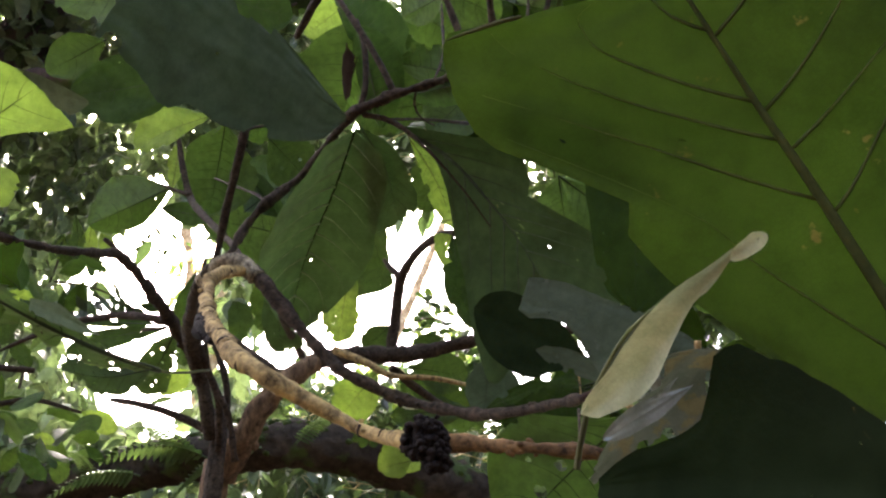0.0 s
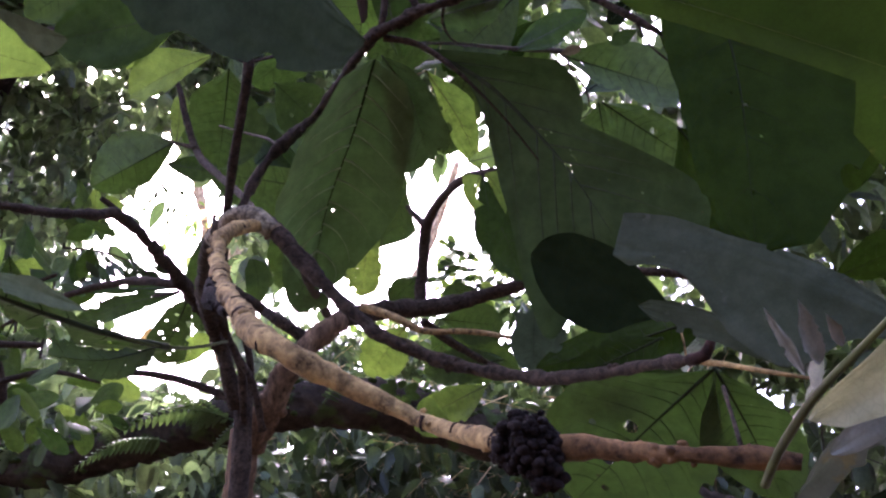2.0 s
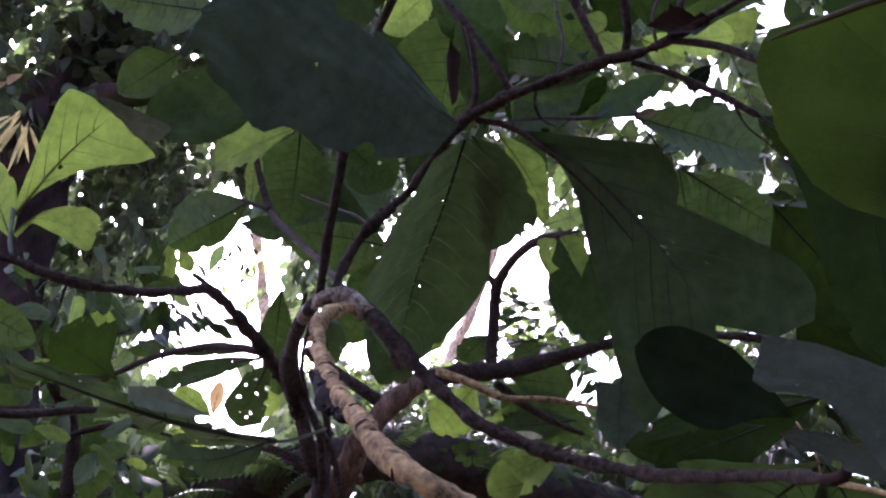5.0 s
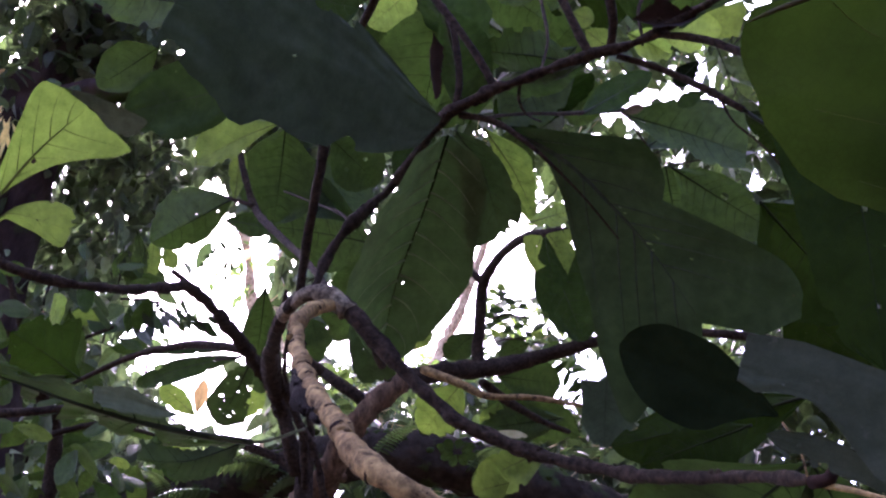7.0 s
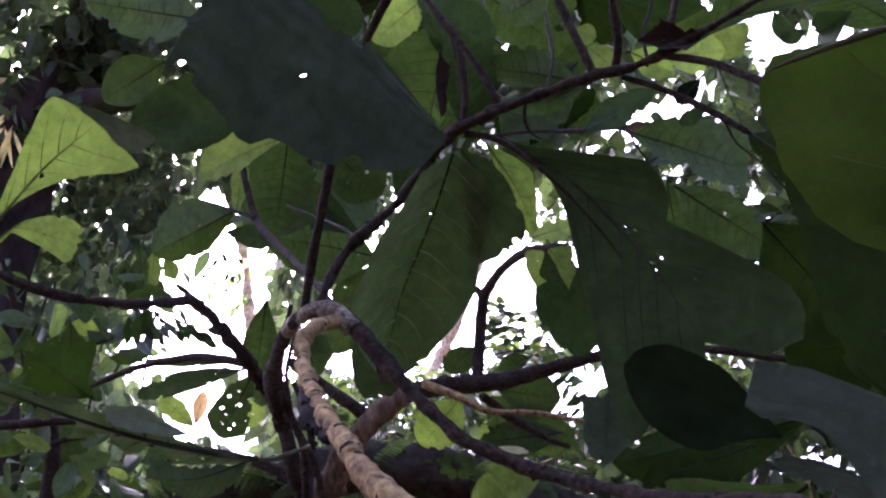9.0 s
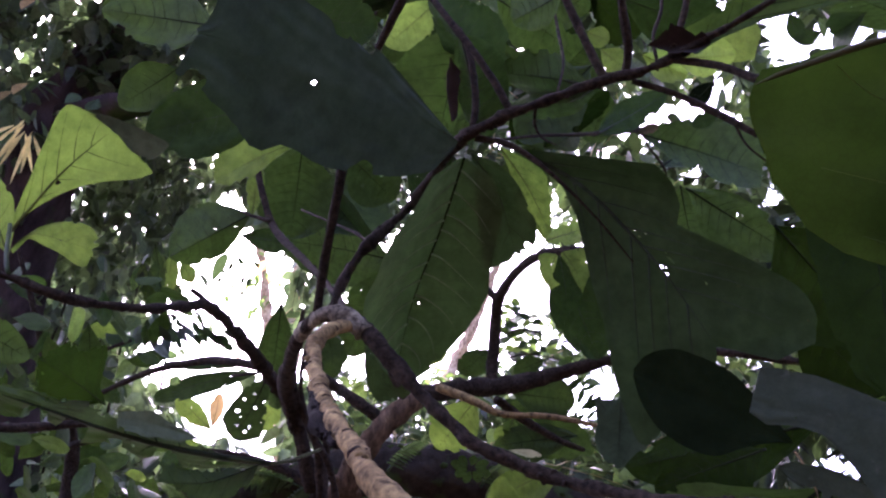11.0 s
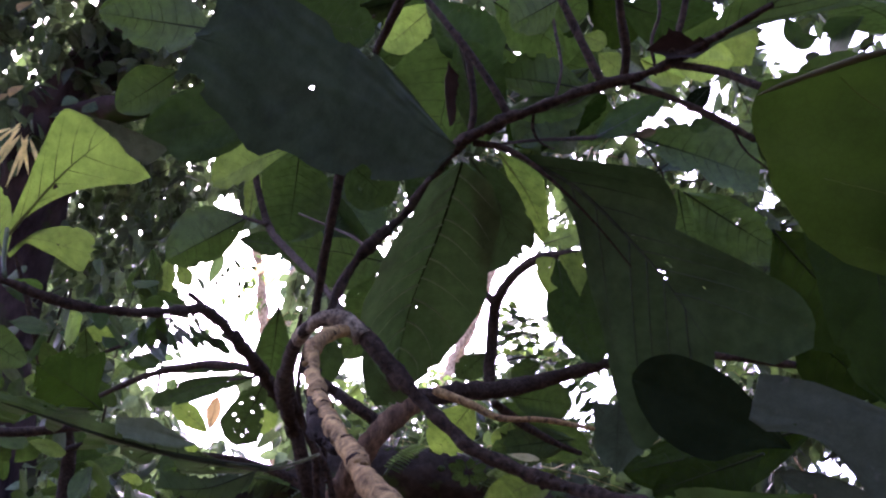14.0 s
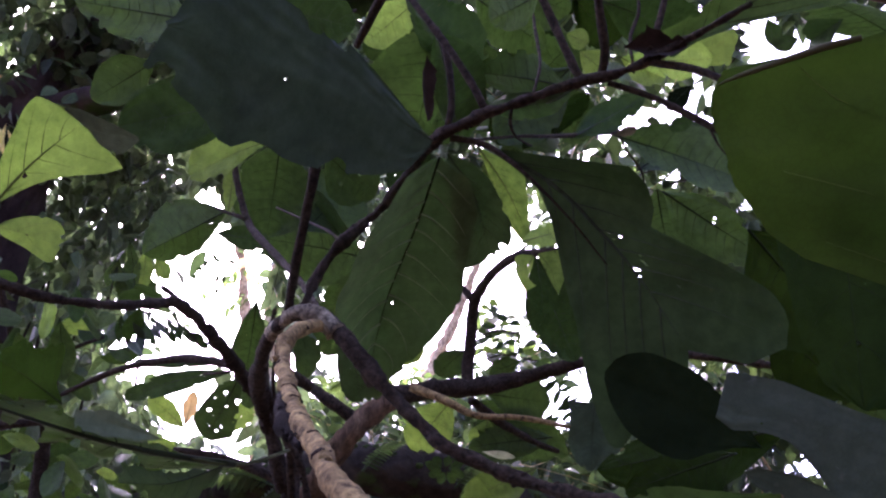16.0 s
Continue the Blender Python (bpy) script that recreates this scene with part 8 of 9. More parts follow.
leaf(shrub, (-1.2816, 2.0632, 3.1034), (-1.1674, 2.0845, 3.1207), (-0.0025, 0.0249, -0.0142), (0.0025, -0.0247, 0.0141), LEAF_LIGHT, veins=5, rib=0.6, bites=2, pins=1, peak=0.58)
leaf(shrub, (-1.7197, 2.4580, 2.7915), (-1.6576, 2.4503, 2.8079), (0.0038, 0.0302, -0.0002), (-0.0037, -0.0300, -0.0000), LEAF_SHRUB, veins=5, rib=0.6, bites=2, pins=1, peak=0.58)
leaf(shrub, (-1.2102, 2.3685, 2.7089), (-1.2086, 2.3751, 2.6219), (-0.0509, 0.0631, 0.0039), (0.0497, -0.0628, -0.0039), LEAF_SHRUB, veins=5, rib=0.6, bites=2, pins=1, peak=0.58)
leaf(shrub, (-1.4412, 2.3964, 2.8149), (-1.4276, 2.4718, 2.7679), (-0.0274, 0.0081, 0.0051), (0.0271, -0.0080, -0.0050), LEAF_LIGHT, veins=5, rib=0.6, bites=2, pins=1, peak=0.58)
leaf(shrub, (-0.9174, 1.7782, 3.0052), (-0.8399, 1.7884, 2.9823), (-0.0026, 0.0601, 0.0180), (0.0024, -0.0595, -0.0186), LEAF_SHRUB, veins=5, rib=0.6, bites=2, pins=1, peak=0.58)
leaf(shrub, (-1.2445, 1.6959, 2.8946), (-1.1706, 1.7487, 2.9062), (0.0301, -0.0309, -0.0508), (-0.0300, 0.0305, 0.0520), LEAF_SHRUB, veins=5, rib=0.6, bites=2, pins=1, peak=0.57)
leaf(shrub, (-1.3444, 1.8204, 2.6693), (-1.4058, 1.9364, 2.6405), (-0.0164, -0.0085, 0.0006), (0.0162, 0.0086, 0.0002), LEAF_LIGHT, veins=5, rib=0.6, bites=2, pins=1, peak=0.58)
leaf(shrub, (-1.6019, 1.9931, 3.1574), (-1.4968, 1.9765, 3.1739), (0.0054, -0.0002, -0.0347), (-0.0055, -0.0001, 0.0351), LEAF_DARK, veins=5, rib=0.6, bites=2, pins=1, peak=0.58)
leaf(shrub, (-0.9538, 1.6404, 2.8114), (-0.9016, 1.6484, 2.7662), (-0.0069, 0.0365, -0.0014), (0.0066, -0.0362, 0.0012), LEAF_DARK, veins=5, rib=0.6, bites=2, pins=1, peak=0.58)
leaf(shrub, (-1.5121, 2.2493, 3.1234), (-1.5380, 2.3599, 3.0933), (0.0049, -0.0106, -0.0431), (-0.0045, 0.0108, 0.0437), LEAF_LIGHT, veins=5, rib=0.6, bites=2, pins=1, peak=0.58)
leaf(shrub, (-1.1725, 1.8188, 3.0434), (-1.1889, 1.8654, 2.9747), (-0.0465, 0.0361, 0.0356), (0.0456, -0.0363, -0.0355), LEAF_SHRUB, veins=5, rib=0.6, bites=2, pins=1, peak=0.58)
leaf(shrub, (-1.0284, 1.7031, 2.9662), (-1.0347, 1.7606, 2.8907), (-0.0057, -0.0283, -0.0210), (0.0064, 0.0283, 0.0210), LEAF_DARK, veins=5, rib=0.6, bites=2, pins=1, peak=0.58)
leaf(shrub, (-1.1418, 2.5160, 2.9640), (-1.0454, 2.6215, 2.9419), (-0.0102, 0.0016, -0.0372), (0.0103, -0.0015, 0.0379), LEAF_LIGHT, veins=5, rib=0.6, bites=2, pins=1, peak=0.58)
leaf(shrub, (-1.2829, 2.5755, 2.9910), (-1.1530, 2.5277, 2.9579), (0.0215, 0.0575, 0.0014), (-0.0213, -0.0563, -0.0021), LEAF_SHRUB, veins=5, rib=0.6, bites=2, pins=1, peak=0.58)
leaf(shrub, (-0.9942, 2.0381, 2.5641), (-0.9482, 2.0917, 2.5750), (0.0234, -0.0150, -0.0249), (-0.0235, 0.0150, 0.0255), LEAF_SHRUB, veins=5, rib=0.6, bites=2, pins=1, peak=0.58)
leaf(shrub, (-1.4343, 2.4808, 2.8441), (-1.4230, 2.5154, 2.7792), (0.0033, -0.0454, -0.0236), (-0.0025, 0.0454, 0.0238), LEAF_DARK, veins=5, rib=0.6, bites=2, pins=1, peak=0.58)
leaf(shrub, (-0.9564, 1.7527, 3.0207), (-0.9264, 1.7812, 2.9642), (-0.0184, 0.0121, -0.0036), (0.0182, -0.0120, 0.0036), LEAF_SHRUB, veins=5, rib=0.6, bites=2, pins=1, peak=0.58)
leaf(shrub, (-1.7624, 2.4036, 3.0883), (-1.6328, 2.4382, 3.1059), (-0.0253, 0.0912, 0.0064), (0.0251, -0.0897, -0.0079), LEAF_SHRUB, veins=5, rib=0.6, bites=2, pins=1, peak=0.58)

# withered leaves caught on the twigs
leaf(sapling, (-0.0749, 0.6471, 2.3868), (-0.0801, 0.6937, 2.3311), (-0.0085, -0.0051, -0.0035), (0.0065, 0.0063, 0.0046), LEAF_DEAD, curl=0.9, torn=0.35, veins=0, name='withered_leaf', label='shrivelled dark brown dead leaf', peak=0.42)
leaf(sapling, (0.1220, 0.6039, 2.3165), (0.1806, 0.5962, 2.3000), (0.0018, -0.0076, 0.0098), (-0.0045, 0.0037, -0.0176), LEAF_DEAD, curl=0.9, torn=0.3, veins=0, name='withered_leaf', label='shrivelled dark brown dead leaf', peak=0.55)
GALL_AT = Vector((0.0014, 0.3946, 1.7034))

# ---- the forest round about: places ----
EYE_POINT = Vector((-0.063, 0.068, 1.630))
OPENINGS = [(-24.5, 36.5, 2.11), (-21.6, 38.0, 2.88), (-17.9, 35.3, 2.11), (-22.1, 33.4, 2.88), (-18.9, 33.0, 1.73), (-24.7, 31.7, 2.11), (-21.8, 29.4, 2.30), (-18.4, 28.6, 1.92), (-17.3, 26.7, 1.34), (-14.9, 32.5, 1.34), (-11.0, 33.5, 1.92), (-6.7, 31.8, 1.15), (-4.2, 32.3, 1.92), (-1.8, 34.1, 1.73), (1.2, 37.5, 1.46), (4.0, 36.7, 2.30), (2.8, 33.9, 2.11), (6.2, 34.7, 1.92), (6.0, 29.4, 1.92), (8.2, 29.5, 1.53), (3.3, 23.5, 1.23), (18.1, 46.0, 1.84), (14.5, 46.5, 1.15), (21.3, 45.6, 1.53), (19.0, 42.2, 1.07), (23.5, 46.3, 1.38), (30.6, 47.7, 1.92), (33.8, 46.4, 1.73), (27.2, 50.7, 1.15), (22.0, 22.6, 1.23)]
OPENINGS += [(23.1, 21.2, 1.15), (24.5, 39.1, 0.77), (25.8, 37.3, 0.92), (-22.6, 41.8, 1.34), (-18.4, 39.2, 2.30), (-13.5, 45.1, 0.54), (-10.9, 54.6, 0.84), (-19.6, 23.3, 1.00), (-22.9, 22.5, 0.77), (-11.0, 23.0, 1.00), (5.5, 40.9, 0.61), (-15.6, 51.1, 0.8)]
BOUGH = [(-2.106, 3.092, 2.885, 0.091), (-1.408, 2.869, 2.852, 0.083), (-1.090, 2.773, 2.860, 0.078), (-0.769, 2.638, 2.836, 0.075), (-0.478, 2.558, 2.827, 0.077), (-0.276, 2.561, 2.804, 0.077), (-0.097, 2.634, 2.776, 0.079), (0.166, 2.785, 2.726, 0.078), (0.583, 3.074, 2.650, 0.075), (1.053, 3.362, 2.570, 0.066)]
VINE_TRUNK = [(-2.155, 3.229, 3.127, 0.145), (-2.165, 2.940, 3.780, 0.144), (-2.094, 2.743, 4.330, 0.151), (-2.019, 2.599, 4.662, 0.166), (-1.838, 2.545, 5.209, 0.144), (-1.726, 2.450, 6.107, 0.145)]
VINE_LIMB = [(-1.963, 2.537, 4.663, 0.079), (-1.631, 2.422, 4.597, 0.071), (-1.416, 2.371, 4.523, 0.040), (-1.134, 2.296, 4.482, 0.019)]
PALE_TRUNK_A = [(-3.593, 12.836, 6.370, 0.148), (-3.446, 11.951, 8.207, 0.136), (-3.259, 11.209, 9.879, 0.122), (-3.126, 10.878, 11.059, 0.107), (-2.905, 10.375, 12.451, 0.090), (-2.779, 10.054, 14.395, 0.075)]
PALE_TRUNK_B = [(-1.854, 16.334, 8.600, 0.114), (-1.225, 15.442, 10.490, 0.105), (-0.889, 15.453, 11.284, 0.108), (-0.536, 15.268, 11.846, 0.098), (0.069, 14.861, 13.004, 0.075), (0.726, 14.260, 14.397, 0.064)]
PALE_TRUNK_C = [(-4.024, 15.825, 7.450, 0.096), (-4.017, 14.992, 8.437, 0.096), (-4.188, 14.321, 9.525, 0.098), (-4.333, 13.717, 10.692, 0.088), (-4.488, 13.390, 11.841, 0.102), (-4.481, 13.101, 12.339, 0.069), (-4.569, 12.874, 12.910, 0.093), (-4.579, 12.492, 13.827, 0.047)]
FRONDS = [((-0.688, 2.550, 2.778), (-1.045, 2.476, 2.744)), ((-0.633, 2.538, 2.787), (-0.793, 2.499, 2.612)), ((-0.942, 2.635, 2.777), (-1.208, 2.553, 2.666)), ((-0.747, 2.558, 2.805), (-0.918, 2.400, 2.825)), ((-0.407, 2.466, 2.774), (-0.256, 2.363, 2.807)), ((-0.129, 2.542, 2.734), (0.018, 2.403, 2.731)), ((-1.110, 2.696, 2.798), (-1.174, 2.545, 2.830)), ((-0.520, 2.501, 2.790), (-0.640, 2.401, 2.638))]
DRY_STRAPS = [((-2.000, 2.363, 4.477), (-2.139, 2.425, 4.313)), ((-1.993, 2.380, 4.458), (-2.093, 2.446, 4.293)), ((-1.969, 2.391, 4.447), (-2.030, 2.437, 4.309)), ((-2.015, 2.359, 4.481), (-2.093, 2.370, 4.383)), ((-1.980, 2.398, 4.438), (-2.003, 2.459, 4.286))]
ORANGE_LEAVES = [(-1.911, 1.993, 4.769), (-1.979, 2.220, 4.494), (-3.099, 9.325, 9.020), (-3.296, 9.357, 9.273), (-2.050, 2.235, 4.469)]

# ---- knobbly gall on the tan stem ----
rnd = random.Random(5)
gv, gf = [], []
for k in range(330):
    d = Vector((rnd.gauss(0, 1), rnd.gauss(0, 1), rnd.gauss(0, 1))).normalized()
    r = 0.0105 * (1 + 0.35 * noise.noise(d * 2.3))
    lump(gv, gf, GALL_AT + d * r * rnd.uniform(0.85, 1.1), rnd.uniform(0.0011, 0.0026), rnd)
for k in range(120):
    lump(gv, gf, GALL_AT + Vector((0.005, -0.002, -0.011)) + Vector((rnd.gauss(0, 1), rnd.gauss(0, 1), rnd.gauss(0, 1))).normalized() * rnd.uniform(0.004, 0.0085), rnd.uniform(0.0012, 0.0026), rnd)
lump(gv, gf, GALL_AT, 0.01, rnd)
tagged(mesh_object("gall", gv, gf, GALL, sapling, "dark knobbly gall"), kind="stuff")

# ---- ground ----
gv, gf = [], []
rings, cols = 40, 64
for i in range(rings + 1):
    r = 0.4 * (1.19 ** i - 1)
    for k in range(cols):
        a = 2 * math.pi * k / cols
        x, y = r * math.cos(a), r * math.sin(a)
        gv.append((x, y, (0.18 * noise.noise(Vector((x * 0.35, y * 0.35, 2))) + 0.03 * noise.noise(Vector((x * 2, y * 2, 7)))) * min(1, r) - 0.02))
for i in range(rings):
    for k in range(cols):
        gf.append((i * cols + k, (i + 1) * cols + k, (i + 1) * cols + (k + 1) % cols, i * cols + (k + 1) % cols))
tagged(mesh_object("ground", gv, gf, SOIL), "brown forest floor with leaf litter and moss", "ground", kind="structure")


# ---- trees of the forest ----
# outline of a small leaf: base, right edge, tip, left edge, midrib
LEAF_PROFILE = ((0, 0), (0.15, 0.62), (0.36, 1.0), (0.6, 0.88), (0.82, 0.5), (1, 0), (0.82, -0.5), (0.6, -0.88), (0.36, -1.0), (0.15, -0.62), (0.36, 0), (0.7, 0))
LEAF_FACES = ((0, 10, 2, 1), (0, 9, 8, 10), (2, 10, 11, 3), (10, 8, 7, 11), (3, 11, 4), (11, 7, 6), (4, 11, 5), (11, 6, 5))


def add_leaf(verts, faces, at, way, flat, length, width):
    """One small pointed leaf, slightly folded along its midrib."""
    side = way.cross(flat).normalized() * (width * 0.5)
    lift = flat.normalized() * width * 0.22
    o = len(verts)
    for s, v in LEAF_PROFILE:
        verts.append(at + way * (length * s) + side * v + lift * abs(v) - Vector((0, 0, 0.14 * length * s * s)))
    faces.extend([tuple(o + k for k in f) for f in LEAF_FACES])


def direction(az, el):
    az, el = radians(az), radians(el)
    return Vector((math.sin(az) * math.cos(el), math.cos(az) * math.cos(el), math.sin(el)))


OPEN_WAYS = [(direction(az, el), math.cos(radians(r * 1.25)), r) for az, el, r in OPENINGS]


def is_open(d, rnd):
    """Whether the way d from the sapling looks out through one of the gaps in the canopy."""
    wob = 0.25 * noise.noise(d * 30.0) + 0.15 * noise.noise(d * 80.0)
    for way, _, r in OPEN_WAYS:
        if d.angle(way) < radians(r) * (1.0 + wob):
            return rnd.random() > 0.05
    return False


def sprig(verts, faces, twig_v, twig_f, at, size, count, hang, rnd, keep_open=True, broad=1.0):
    """A twig with its leaves; hang: how far the leaves droop (0 to 1)."""
    lean = Vector((rnd.gauss(0, 1), rnd.gauss(0, 1), rnd.gauss(0, 0.4) - hang)).normalized()
    reach = size * count * 0.32
    if twig_v is not None and rnd.random() < 0.5:
        pts = [(*(at + lean * reach * u + Vector((0, 0, -0.1 * reach * u * u))), size * 0.02 * (1.2 - u)) for u in (-0.3, 0.4, 1.0)]
        v, f, _ = tube_data(pts, 3, reach, 0.0)
        o = len(twig_v)
        twig_v.extend(v)
        twig_f.extend([tuple(o + q for q in g) for g in f])
    for k in range(count):
        p = at + lean * reach * (k / count) + Vector((rnd.gauss(0, 1), rnd.gauss(0, 1), rnd.gauss(0, 1))) * size * 0.12
        if keep_open and is_open((p - EYE_POINT).normalized(), rnd):
            continue
        sidew = lean.cross(Vector((rnd.gauss(0, 1), rnd.gauss(0, 1), rnd.gauss(0, 1)))).normalized()
        way = (sidew + lean * 0.5 + Vector((0, 0, -1.6 * hang))).normalized()
        flat = Vector((rnd.gauss(0, 0.6), rnd.gauss(0, 0.6), 1.0 - 0.6 * hang))
        L = size * rnd.uniform(0.6, 1.25)
        add_leaf(verts, faces, p, way, flat, L, L * broad * rnd.uniform(0.36, 0.52) * (1.25 - 0.4 * hang))


def forest_tree(name, trunk, bark, label, sprigs, leaf_mat, limbs=(), seed=1, category="tree", group="", broad=1.0):
    """sprigs: (azimuth from, to, elevation from, to, distance from, to, leaf length, number, leaves each, hang)."""
    rnd = random.Random(seed)
    t = thing(name, (trunk[0][0], trunk[0][1], 0.0), label, category, group)
    branch(t, trunk, bark, "trunk", 16, 0.12, 0.4 if bark is TRUNK_PALE else 0.12)
    for pts in limbs:
        branch(t, pts, bark, "limb", 8, 0.12, 0.12)
    v, f, tv, tf = [], [], [], []
    for a0, a1, e0, e1, d0, d1, size, number, each, hang in sprigs:
        for k in range(number):
            d = direction(rnd.uniform(a0, a1), rnd.uniform(e0, e1))
            if is_open(d, rnd):
                continue
            at = EYE_POINT + d * rnd.uniform(d0, d1)
            if at.z < 0.4:
                continue
            sprig(v, f, tv, tf, at, size, each, hang, rnd, broad=broad)
    tagged(mesh_object("crown", v, f, leaf_mat, t, "mass of pointed green leaves"), kind="stuff")
    if tv:
        tagged(mesh_object("twig", tv, tf, bark, t, "thin brown twigs"), kind="stuff")
    return t


def grounded(points, dx=0.0, dy=0.0):
    x, y, z, r = points[0]
    return [(x + dx, y + dy, -0.1, r * 1.6), (x + dx * 0.6, y + dy * 0.6, z * 0.45, r * 1.25)] + list(points)


vine_tree = forest_tree("vine_clad_tree", grounded(VINE_TRUNK), TRUNK_BARK, "dark forest tree with vines and hanging pointed leaves",
    [(-46, -13, 12, 44, 4.2, 6.4, 0.1, 1500, 9, 0.6), (-52, -8, 42, 62, 4.3, 6.2, 0.09, 1650, 9, 0.4), (-30, -10, 10, 27, 3.2, 5.0, 0.085, 480, 8, 0.5)],
    FOLIAGE_VINE, [VINE_LIMB], seed=3, broad=1.3)
pale_tree = forest_tree("pale_barked_tree", grounded(PALE_TRUNK_A, 0.2), TRUNK_PALE, "distant tree with pale tan bark seen in the gap",
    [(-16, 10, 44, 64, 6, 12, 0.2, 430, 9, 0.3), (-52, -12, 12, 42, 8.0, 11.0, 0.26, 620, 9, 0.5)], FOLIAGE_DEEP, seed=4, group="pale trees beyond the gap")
forest_tree("pale_barked_tree", grounded(PALE_TRUNK_B, -0.3), TRUNK_PALE, "distant slanting tree with pale tan bark", [(6, 30, 40, 64, 7, 13, 0.2, 560, 9, 0.3)], FOLIAGE, seed=5, group="pale trees beyond the gap")
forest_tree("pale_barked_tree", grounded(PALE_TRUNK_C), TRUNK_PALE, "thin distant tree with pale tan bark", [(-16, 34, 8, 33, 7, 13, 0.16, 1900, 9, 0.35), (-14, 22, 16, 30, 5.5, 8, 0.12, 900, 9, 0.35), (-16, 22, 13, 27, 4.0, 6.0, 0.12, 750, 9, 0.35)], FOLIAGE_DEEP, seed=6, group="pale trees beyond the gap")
# sprays of small leaves, tinted as if sunlit, that hang into the gap
rnd = random.Random(41)
v, f, tv, tf = [], [], [], []
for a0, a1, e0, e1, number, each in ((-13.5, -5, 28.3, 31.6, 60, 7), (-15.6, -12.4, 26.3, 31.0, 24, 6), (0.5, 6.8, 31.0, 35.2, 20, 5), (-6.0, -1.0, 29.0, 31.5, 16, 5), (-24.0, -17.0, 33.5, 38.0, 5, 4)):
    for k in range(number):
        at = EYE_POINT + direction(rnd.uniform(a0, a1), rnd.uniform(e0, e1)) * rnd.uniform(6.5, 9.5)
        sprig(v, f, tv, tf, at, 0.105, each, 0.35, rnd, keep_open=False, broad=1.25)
tagged(mesh_object("leaf_spray", v, f, FOLIAGE_LIT, pale_tree, "spray of small leaves tinted a sunlit green"), kind="stuff")
tagged(mesh_object("twig", tv, tf, TRUNK_BARK, pale_tree, "thin brown twigs"), kind="stuff")
# tree at right; unseen ones above, aside and behind, added to block skylight
for i, (az, dist, spr) in enumerate((
        (46, 6.0, [(18, 52, 8, 40, 4.5, 8, 0.17, 850, 9, 0.35), (14, 56, 38, 66, 4.5, 9, 0.17, 700, 9, 0.3)]),
        (75, 8.0, [(-180, 180, 66, 90, 7, 10, 0.32, 110, 9, 0.3), (54, 120, -5, 56, 5, 8, 0.36, 200, 9, 0.3)]),
        (-75, 7.0, [(-120, -50, -5, 56, 5, 8, 0.36, 110, 9, 0.3)]),
        (170, 6.0, [(120, 240, -5, 60, 5, 8, 0.38, 260, 9, 0.3)]))):
    d = direction(az, 0)
    x, y = d.x * dist, d.y * dist
    forest_tree("forest_tree", [(x, y, -0.1, 0.3), (x * 1.02, y, 3.0, 0.22), (x * 1.05, y * 0.98, 6.5, 0.16), (x * 1.04, y * 1.02, 11.0, 0.08)], TRUNK_BARK,
                "forest tree with dark bark and a dense green crown, partly or wholly out of view", spr, FOLIAGE, seed=20 + i, group="trees of the forest")

# ---- a second broad-leaved tree, further back ----
broad = thing("broadleaf_tree", (2.6, 1.4, 0.0), "broad-leaved understorey tree with large green leaves overhead", "tree")
branch(broad, [(2.6, 1.4, -0.1, 0.06), (2.5, 1.5, 1.6, 0.05), (2.2, 1.7, 3.2, 0.035), (1.3, 1.8, 4.1, 0.02), (0.2, 1.7, 4.5, 0.012)], BARK_OLD, "trunk", 10, 0.06, 0.1)
rnd = random.Random(31)
kinds = []
for k, mat in enumerate((LEAF_MID, LEAF_MID, LEAF_DARK, LEAF_GREEN)):
    kinds.append(leaf(broad, (0, 0, 0), (0, 0.26, -0.03), (0.075 + 0.01 * k, 0, -0.01), (-0.08, 0, -0.012), mat, peak=0.56 + 0.03 * k, blunt=0.6, veins=8, bites=6))
spots = []
while len(spots) < 62:
    a0, a1, e0, e1 = rnd.choice(((-14, 12, 46, 60), (2, 40, 42, 60), (12, 40, 22, 46), (-30, 2, 50, 62)))
    d = direction(rnd.uniform(a0, a1), rnd.uniform(e0, e1))
    if any(d.angle(w) < radians(r + 2.6) for w, _, r in OPEN_WAYS):
        continue
    spots.append(EYE_POINT + d * rnd.uniform(2.0, 3.4))
for k, p in enumerate(spots):
    if (p - EYE_POINT).angle(direction(-15.6, 51.1)) < radians(5):
        p = p + Vector((0.5, 0.3, 0.2))
    src = kinds[rnd.choice((0, 1, 0, 1, 2, 3))]
    m = Matrix.LocRotScale(p, Euler((rnd.gauss(-0.25, 0.35), rnd.gauss(0, 0.35), rnd.uniform(0, 6.3))), (1, 1, 1))
    if k < 4:
        src, ob = kinds[k], kinds[k]
        ob.matrix_basis = m
    else:
        ob = new("leaf", src.data)
        ob.parent, ob.matrix_parent_inverse, ob.matrix_basis = broad, Matrix.Translation(broad.location).inverted(), m
        ve = new("vein", src.children[0].data)
        ve.parent = ob

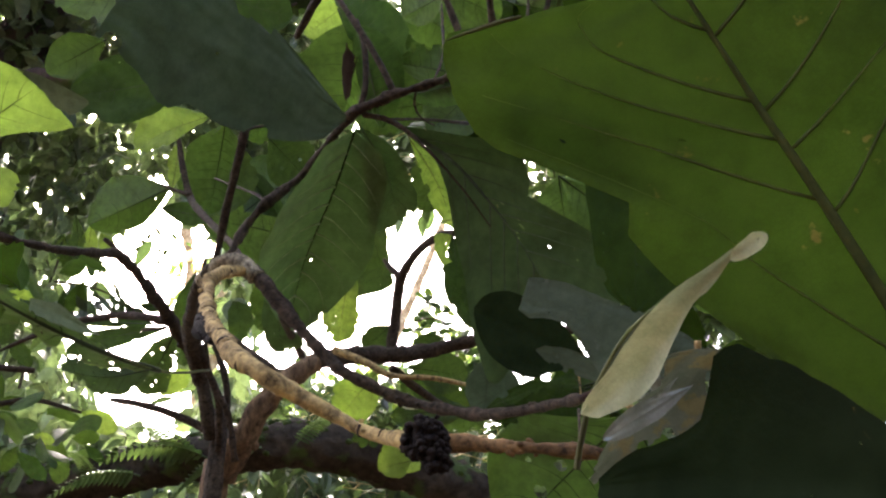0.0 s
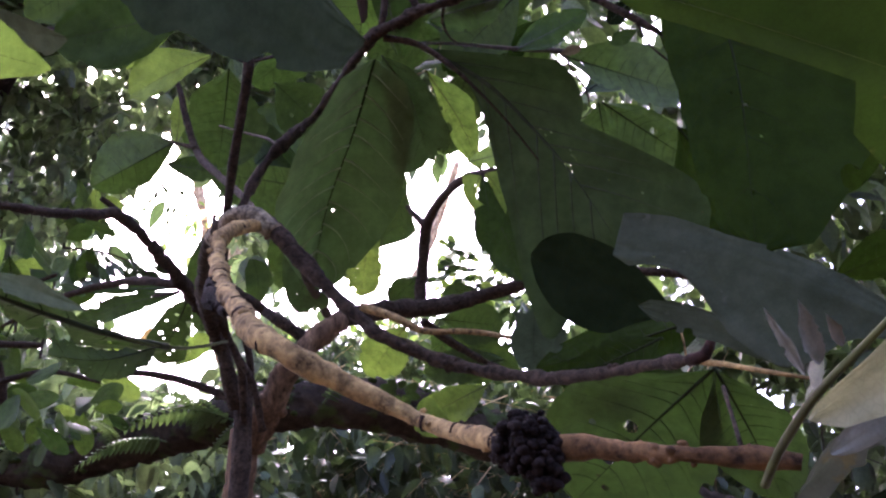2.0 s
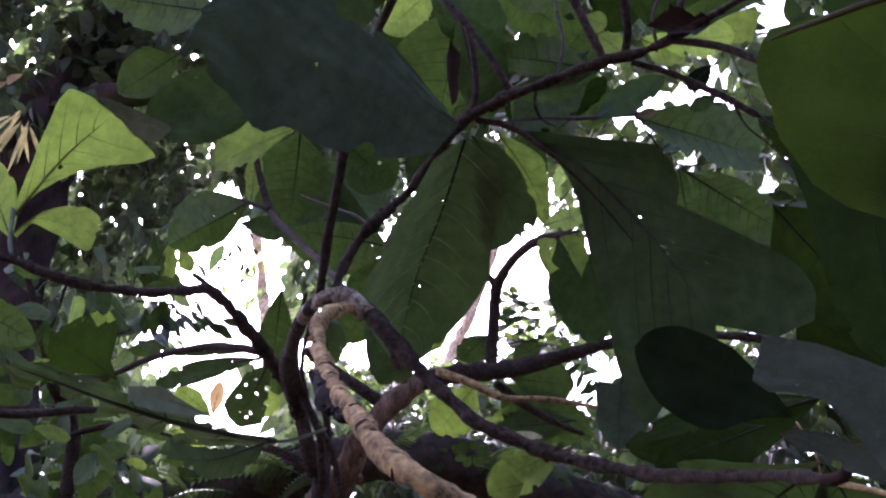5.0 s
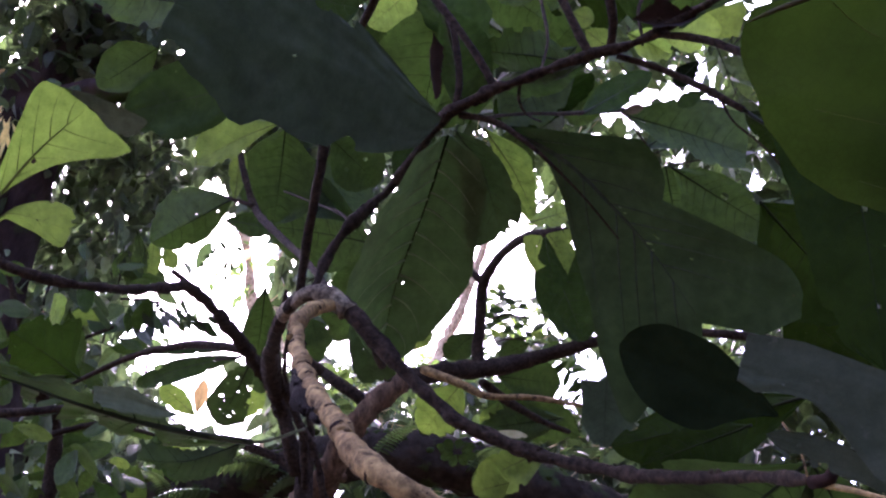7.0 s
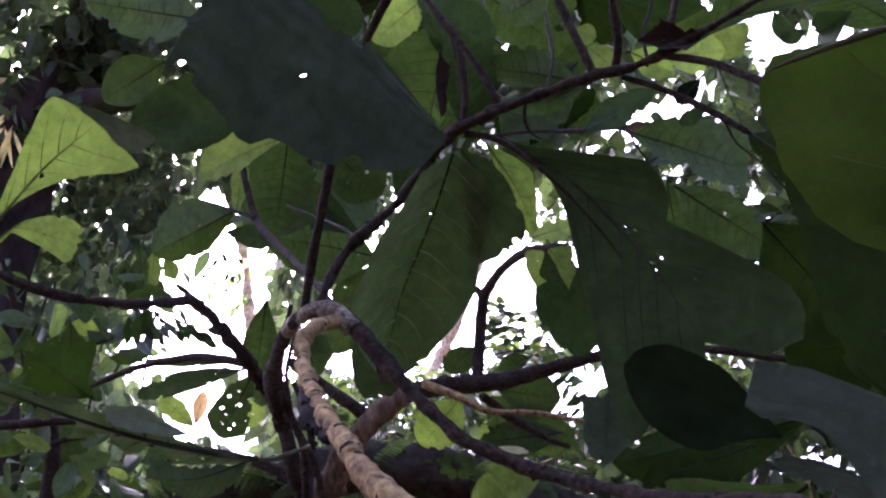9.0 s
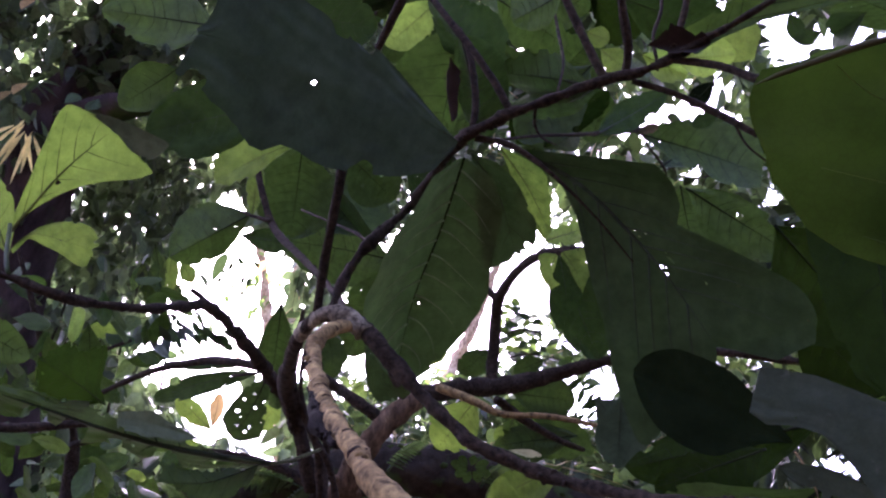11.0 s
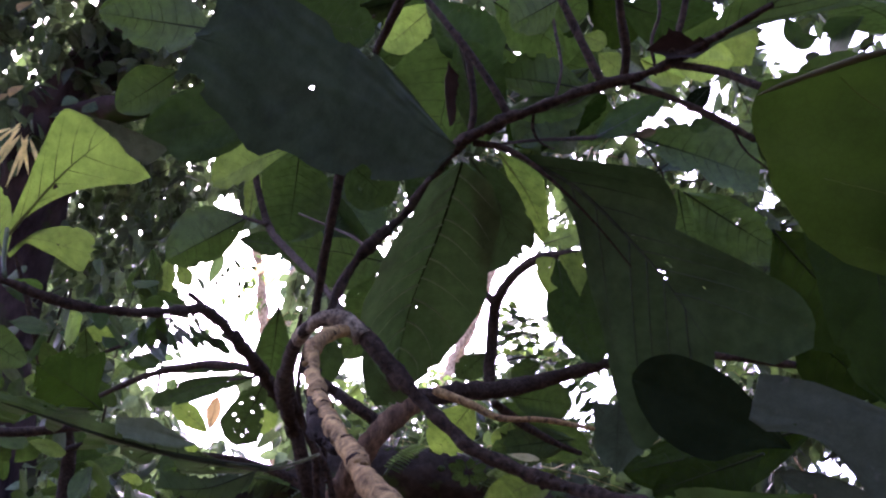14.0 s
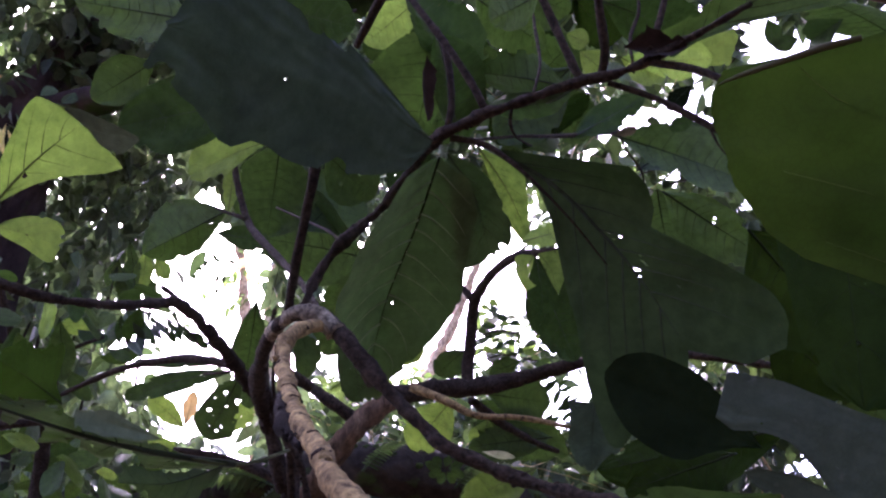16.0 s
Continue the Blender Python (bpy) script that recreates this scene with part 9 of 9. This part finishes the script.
# single leaves of the vine, hanging nearest
rnd = random.Random(11)
lv, lf = [], []
add_leaf(lv, lf, Vector((0, 0, 0)), Vector((0, 0, -1)), Vector((0, -1, 0.2)), 0.15, 0.1)
leaf_mesh = bpy.data.meshes.new("hanging_leaf")
leaf_mesh.from_pydata([tuple(q) for q in lv], [], lf)
leaf_mesh.materials.append(FOLIAGE_SINGLE)
made = 0
while made < 260:
    d = direction(rnd.uniform(-44, -14), rnd.uniform(16, 50))
    if is_open(d, rnd):
        continue
    ob = new("hanging_leaf", leaf_mesh)
    ob.parent = vine_tree
    ob.matrix_parent_inverse = Matrix.Translation(vine_tree.location).inverted()
    at = EYE_POINT + d * rnd.uniform(3.8, 5.0)
    s = rnd.uniform(0.4, 0.8)
    ob.matrix_basis = Matrix.LocRotScale(at, Euler((rnd.gauss(0, 0.5), rnd.gauss(0, 0.5), rnd.uniform(0, 6.3))), (s, s, s))
    made += 1
# vines
for k in range(9):
    d = direction(rnd.uniform(-42, -24), 30)
    p = EYE_POINT + d * rnd.uniform(4.4, 5.0)
    pts = [(p.x + rnd.uniform(-0.15, 0.15), p.y + rnd.uniform(-0.15, 0.15), z, 0.007) for z in (1.5, 2.6, 3.6, 4.6, 6.2)]
    branch(vine_tree, pts, TRUNK_BARK, "vine", 5, 0.1, 0.1)
for a, b in [(Vector(p) + Vector((rnd.gauss(0, 0.012), 0, rnd.gauss(0, 0.012))), Vector(q) + Vector((rnd.gauss(0, 0.05), rnd.gauss(0, 0.03), rnd.gauss(0, 0.04)))) for p, q in DRY_STRAPS * 2]:
    v, f = [], []
    a, b = EYE_POINT + (a - EYE_POINT) * 0.8, EYE_POINT + (b - EYE_POINT) * 0.8
    add_leaf(v, f, a, (b - a).normalized(), Vector((0.2, -0.8, -0.2)), (b - a).length * 1.15, 0.015)
    mesh_object("dry_leaf", v, f, LEAF_STRAW, vine_tree, "dry straw-yellow strap leaf")
for p in ORANGE_LEAVES:
    p = Vector(p)
    v, f = [], []
    add_leaf(v, f, p, Vector((0.3, 0.1, 0.9)).normalized(), Vector((0.1, -1, 0.2)), 0.026 * (p - EYE_POINT).length, 0.014 * (p - EYE_POINT).length)
    mesh_object("dry_leaf", v, f, LEAF_YELLOW, vine_tree if (p - EYE_POINT).length < 8 else pale_tree, "orange withered leaf")

for k in range(48):
    x, y, z, r = PALE_TRUNK_C[rnd.choice((3, 4, 5))]
    p = Vector((x + rnd.gauss(0, 0.18), y + rnd.gauss(0, 0.2) - 0.4, z + rnd.gauss(0, 0.45)))
    v, f = [], []
    add_leaf(v, f, p, Vector((rnd.gauss(0, 1), rnd.gauss(0, 0.3), rnd.gauss(-0.4, 0.6))).normalized(), Vector((0.1, -1, 0.3)), 0.16, 0.08)
    mesh_object("leaf", v, f, LEAF_LIGHT if k % 3 else LEAF_YELLOW, pale_tree)

# ---- leaning mossy trunk and the ferns on it ----
x, y, z, r = BOUGH[0]
lean = thing("leaning_trunk", (x - 1.9, y - 0.2, 0.0), "dark mossy leaning trunk crossing behind the sapling", "tree trunk")
branch(lean, [(x - 1.9, y - 0.2, -0.1, r * 1.5), (x - 1.0, y - 0.1, z * 0.6, r * 1.25)] + BOUGH, MOSSY, "trunk", 28, 0.025, 0.13)

rnd = random.Random(77)
for k in range(9):
    a, b = BOUGH[k % 8], BOUGH[k % 8 + 1]
    u = rnd.random()
    c = [a[i] * (1 - u) + b[i] * u for i in range(4)]
    v, f = [], []
    for n in range(70):
        ang, along = rnd.gauss(0.4, 0.7), rnd.gauss(0, 0.07)
        way = Vector((b[0] - a[0], b[1] - a[1], b[2] - a[2])).normalized()
        out_way = (Vector((0, 0, 1)) * math.cos(ang) + way.cross(Vector((0, 0, 1))).normalized() * math.sin(ang)).normalized()
        lump(v, f, Vector(c[:3]) + way * along + out_way * c[3] * rnd.uniform(0.93, 1.04), rnd.uniform(0.006, 0.016), rnd, 0.7)
    tagged(mesh_object("moss", v, f, MOSS, lean, "cushion of green moss"), kind="stuff")


def frond(parent, a, b, mesh):
    """A feather-shaped fern leaf from a to b."""
    a, b = Vector(a), Vector(b)
    run = b - a
    length = run.length
    arch = Vector((0, 0, 0.16 * length))
    pts = []
    for u in np.linspace(0, 1, 9):
        pts.append(a + run * u + arch * (4 * u * (1 - u)))
    v, f, _ = tube_data([(*p, 0.004 * (1.1 - i / 9)) for i, p in enumerate(pts)], 4, 0.1, 0.0)
    stem = mesh_object("frond", v, f, FOLIAGE_SINGLE, parent)
    side = run.cross(Vector((0, 0, 1))).normalized()
    pairs = 15
    for k in range(pairs):
        u = 0.1 + 0.88 * k / pairs
        i = min(int(u * 8), 7)
        p = pts[i].lerp(pts[i + 1], u * 8 - i)
        for sgn in (-1, 1):
            way = (side * sgn + run.normalized() * 0.35 + Vector((0, 0, -0.15))).normalized()
            y_ax = way
            z_ax = (Vector((0, 0, 1)) - way * way.z).normalized()
            x_ax = y_ax.cross(z_ax)
            s = length * 0.24 * (1 - 0.75 * u ** 2)
            m = Matrix((x_ax, y_ax, z_ax)).transposed().to_4x4()
            ob = new("leaflet", mesh)
            ob.parent = stem
            ob.matrix_basis = Matrix.Translation(p) @ m @ Matrix.Diagonal((s, s, s, 1))


lv, lf = [], []
add_leaf(lv, lf, Vector((0, 0, 0)), Vector((0, 1, 0)), Vector((0, 0, 1)), 1.0, 0.34)
leaflet_mesh = bpy.data.meshes.new("leaflet")
leaflet_mesh.from_pydata([tuple(q) for q in lv], [], lf)
leaflet_mesh.materials.append(FOLIAGE_SINGLE)
for a, b in FRONDS:
    fern = thing("fern", a, "green feathery fern growing on the mossy trunk", "fern", "ferns on the leaning trunk")
    frond(fern, a, b, leaflet_mesh)
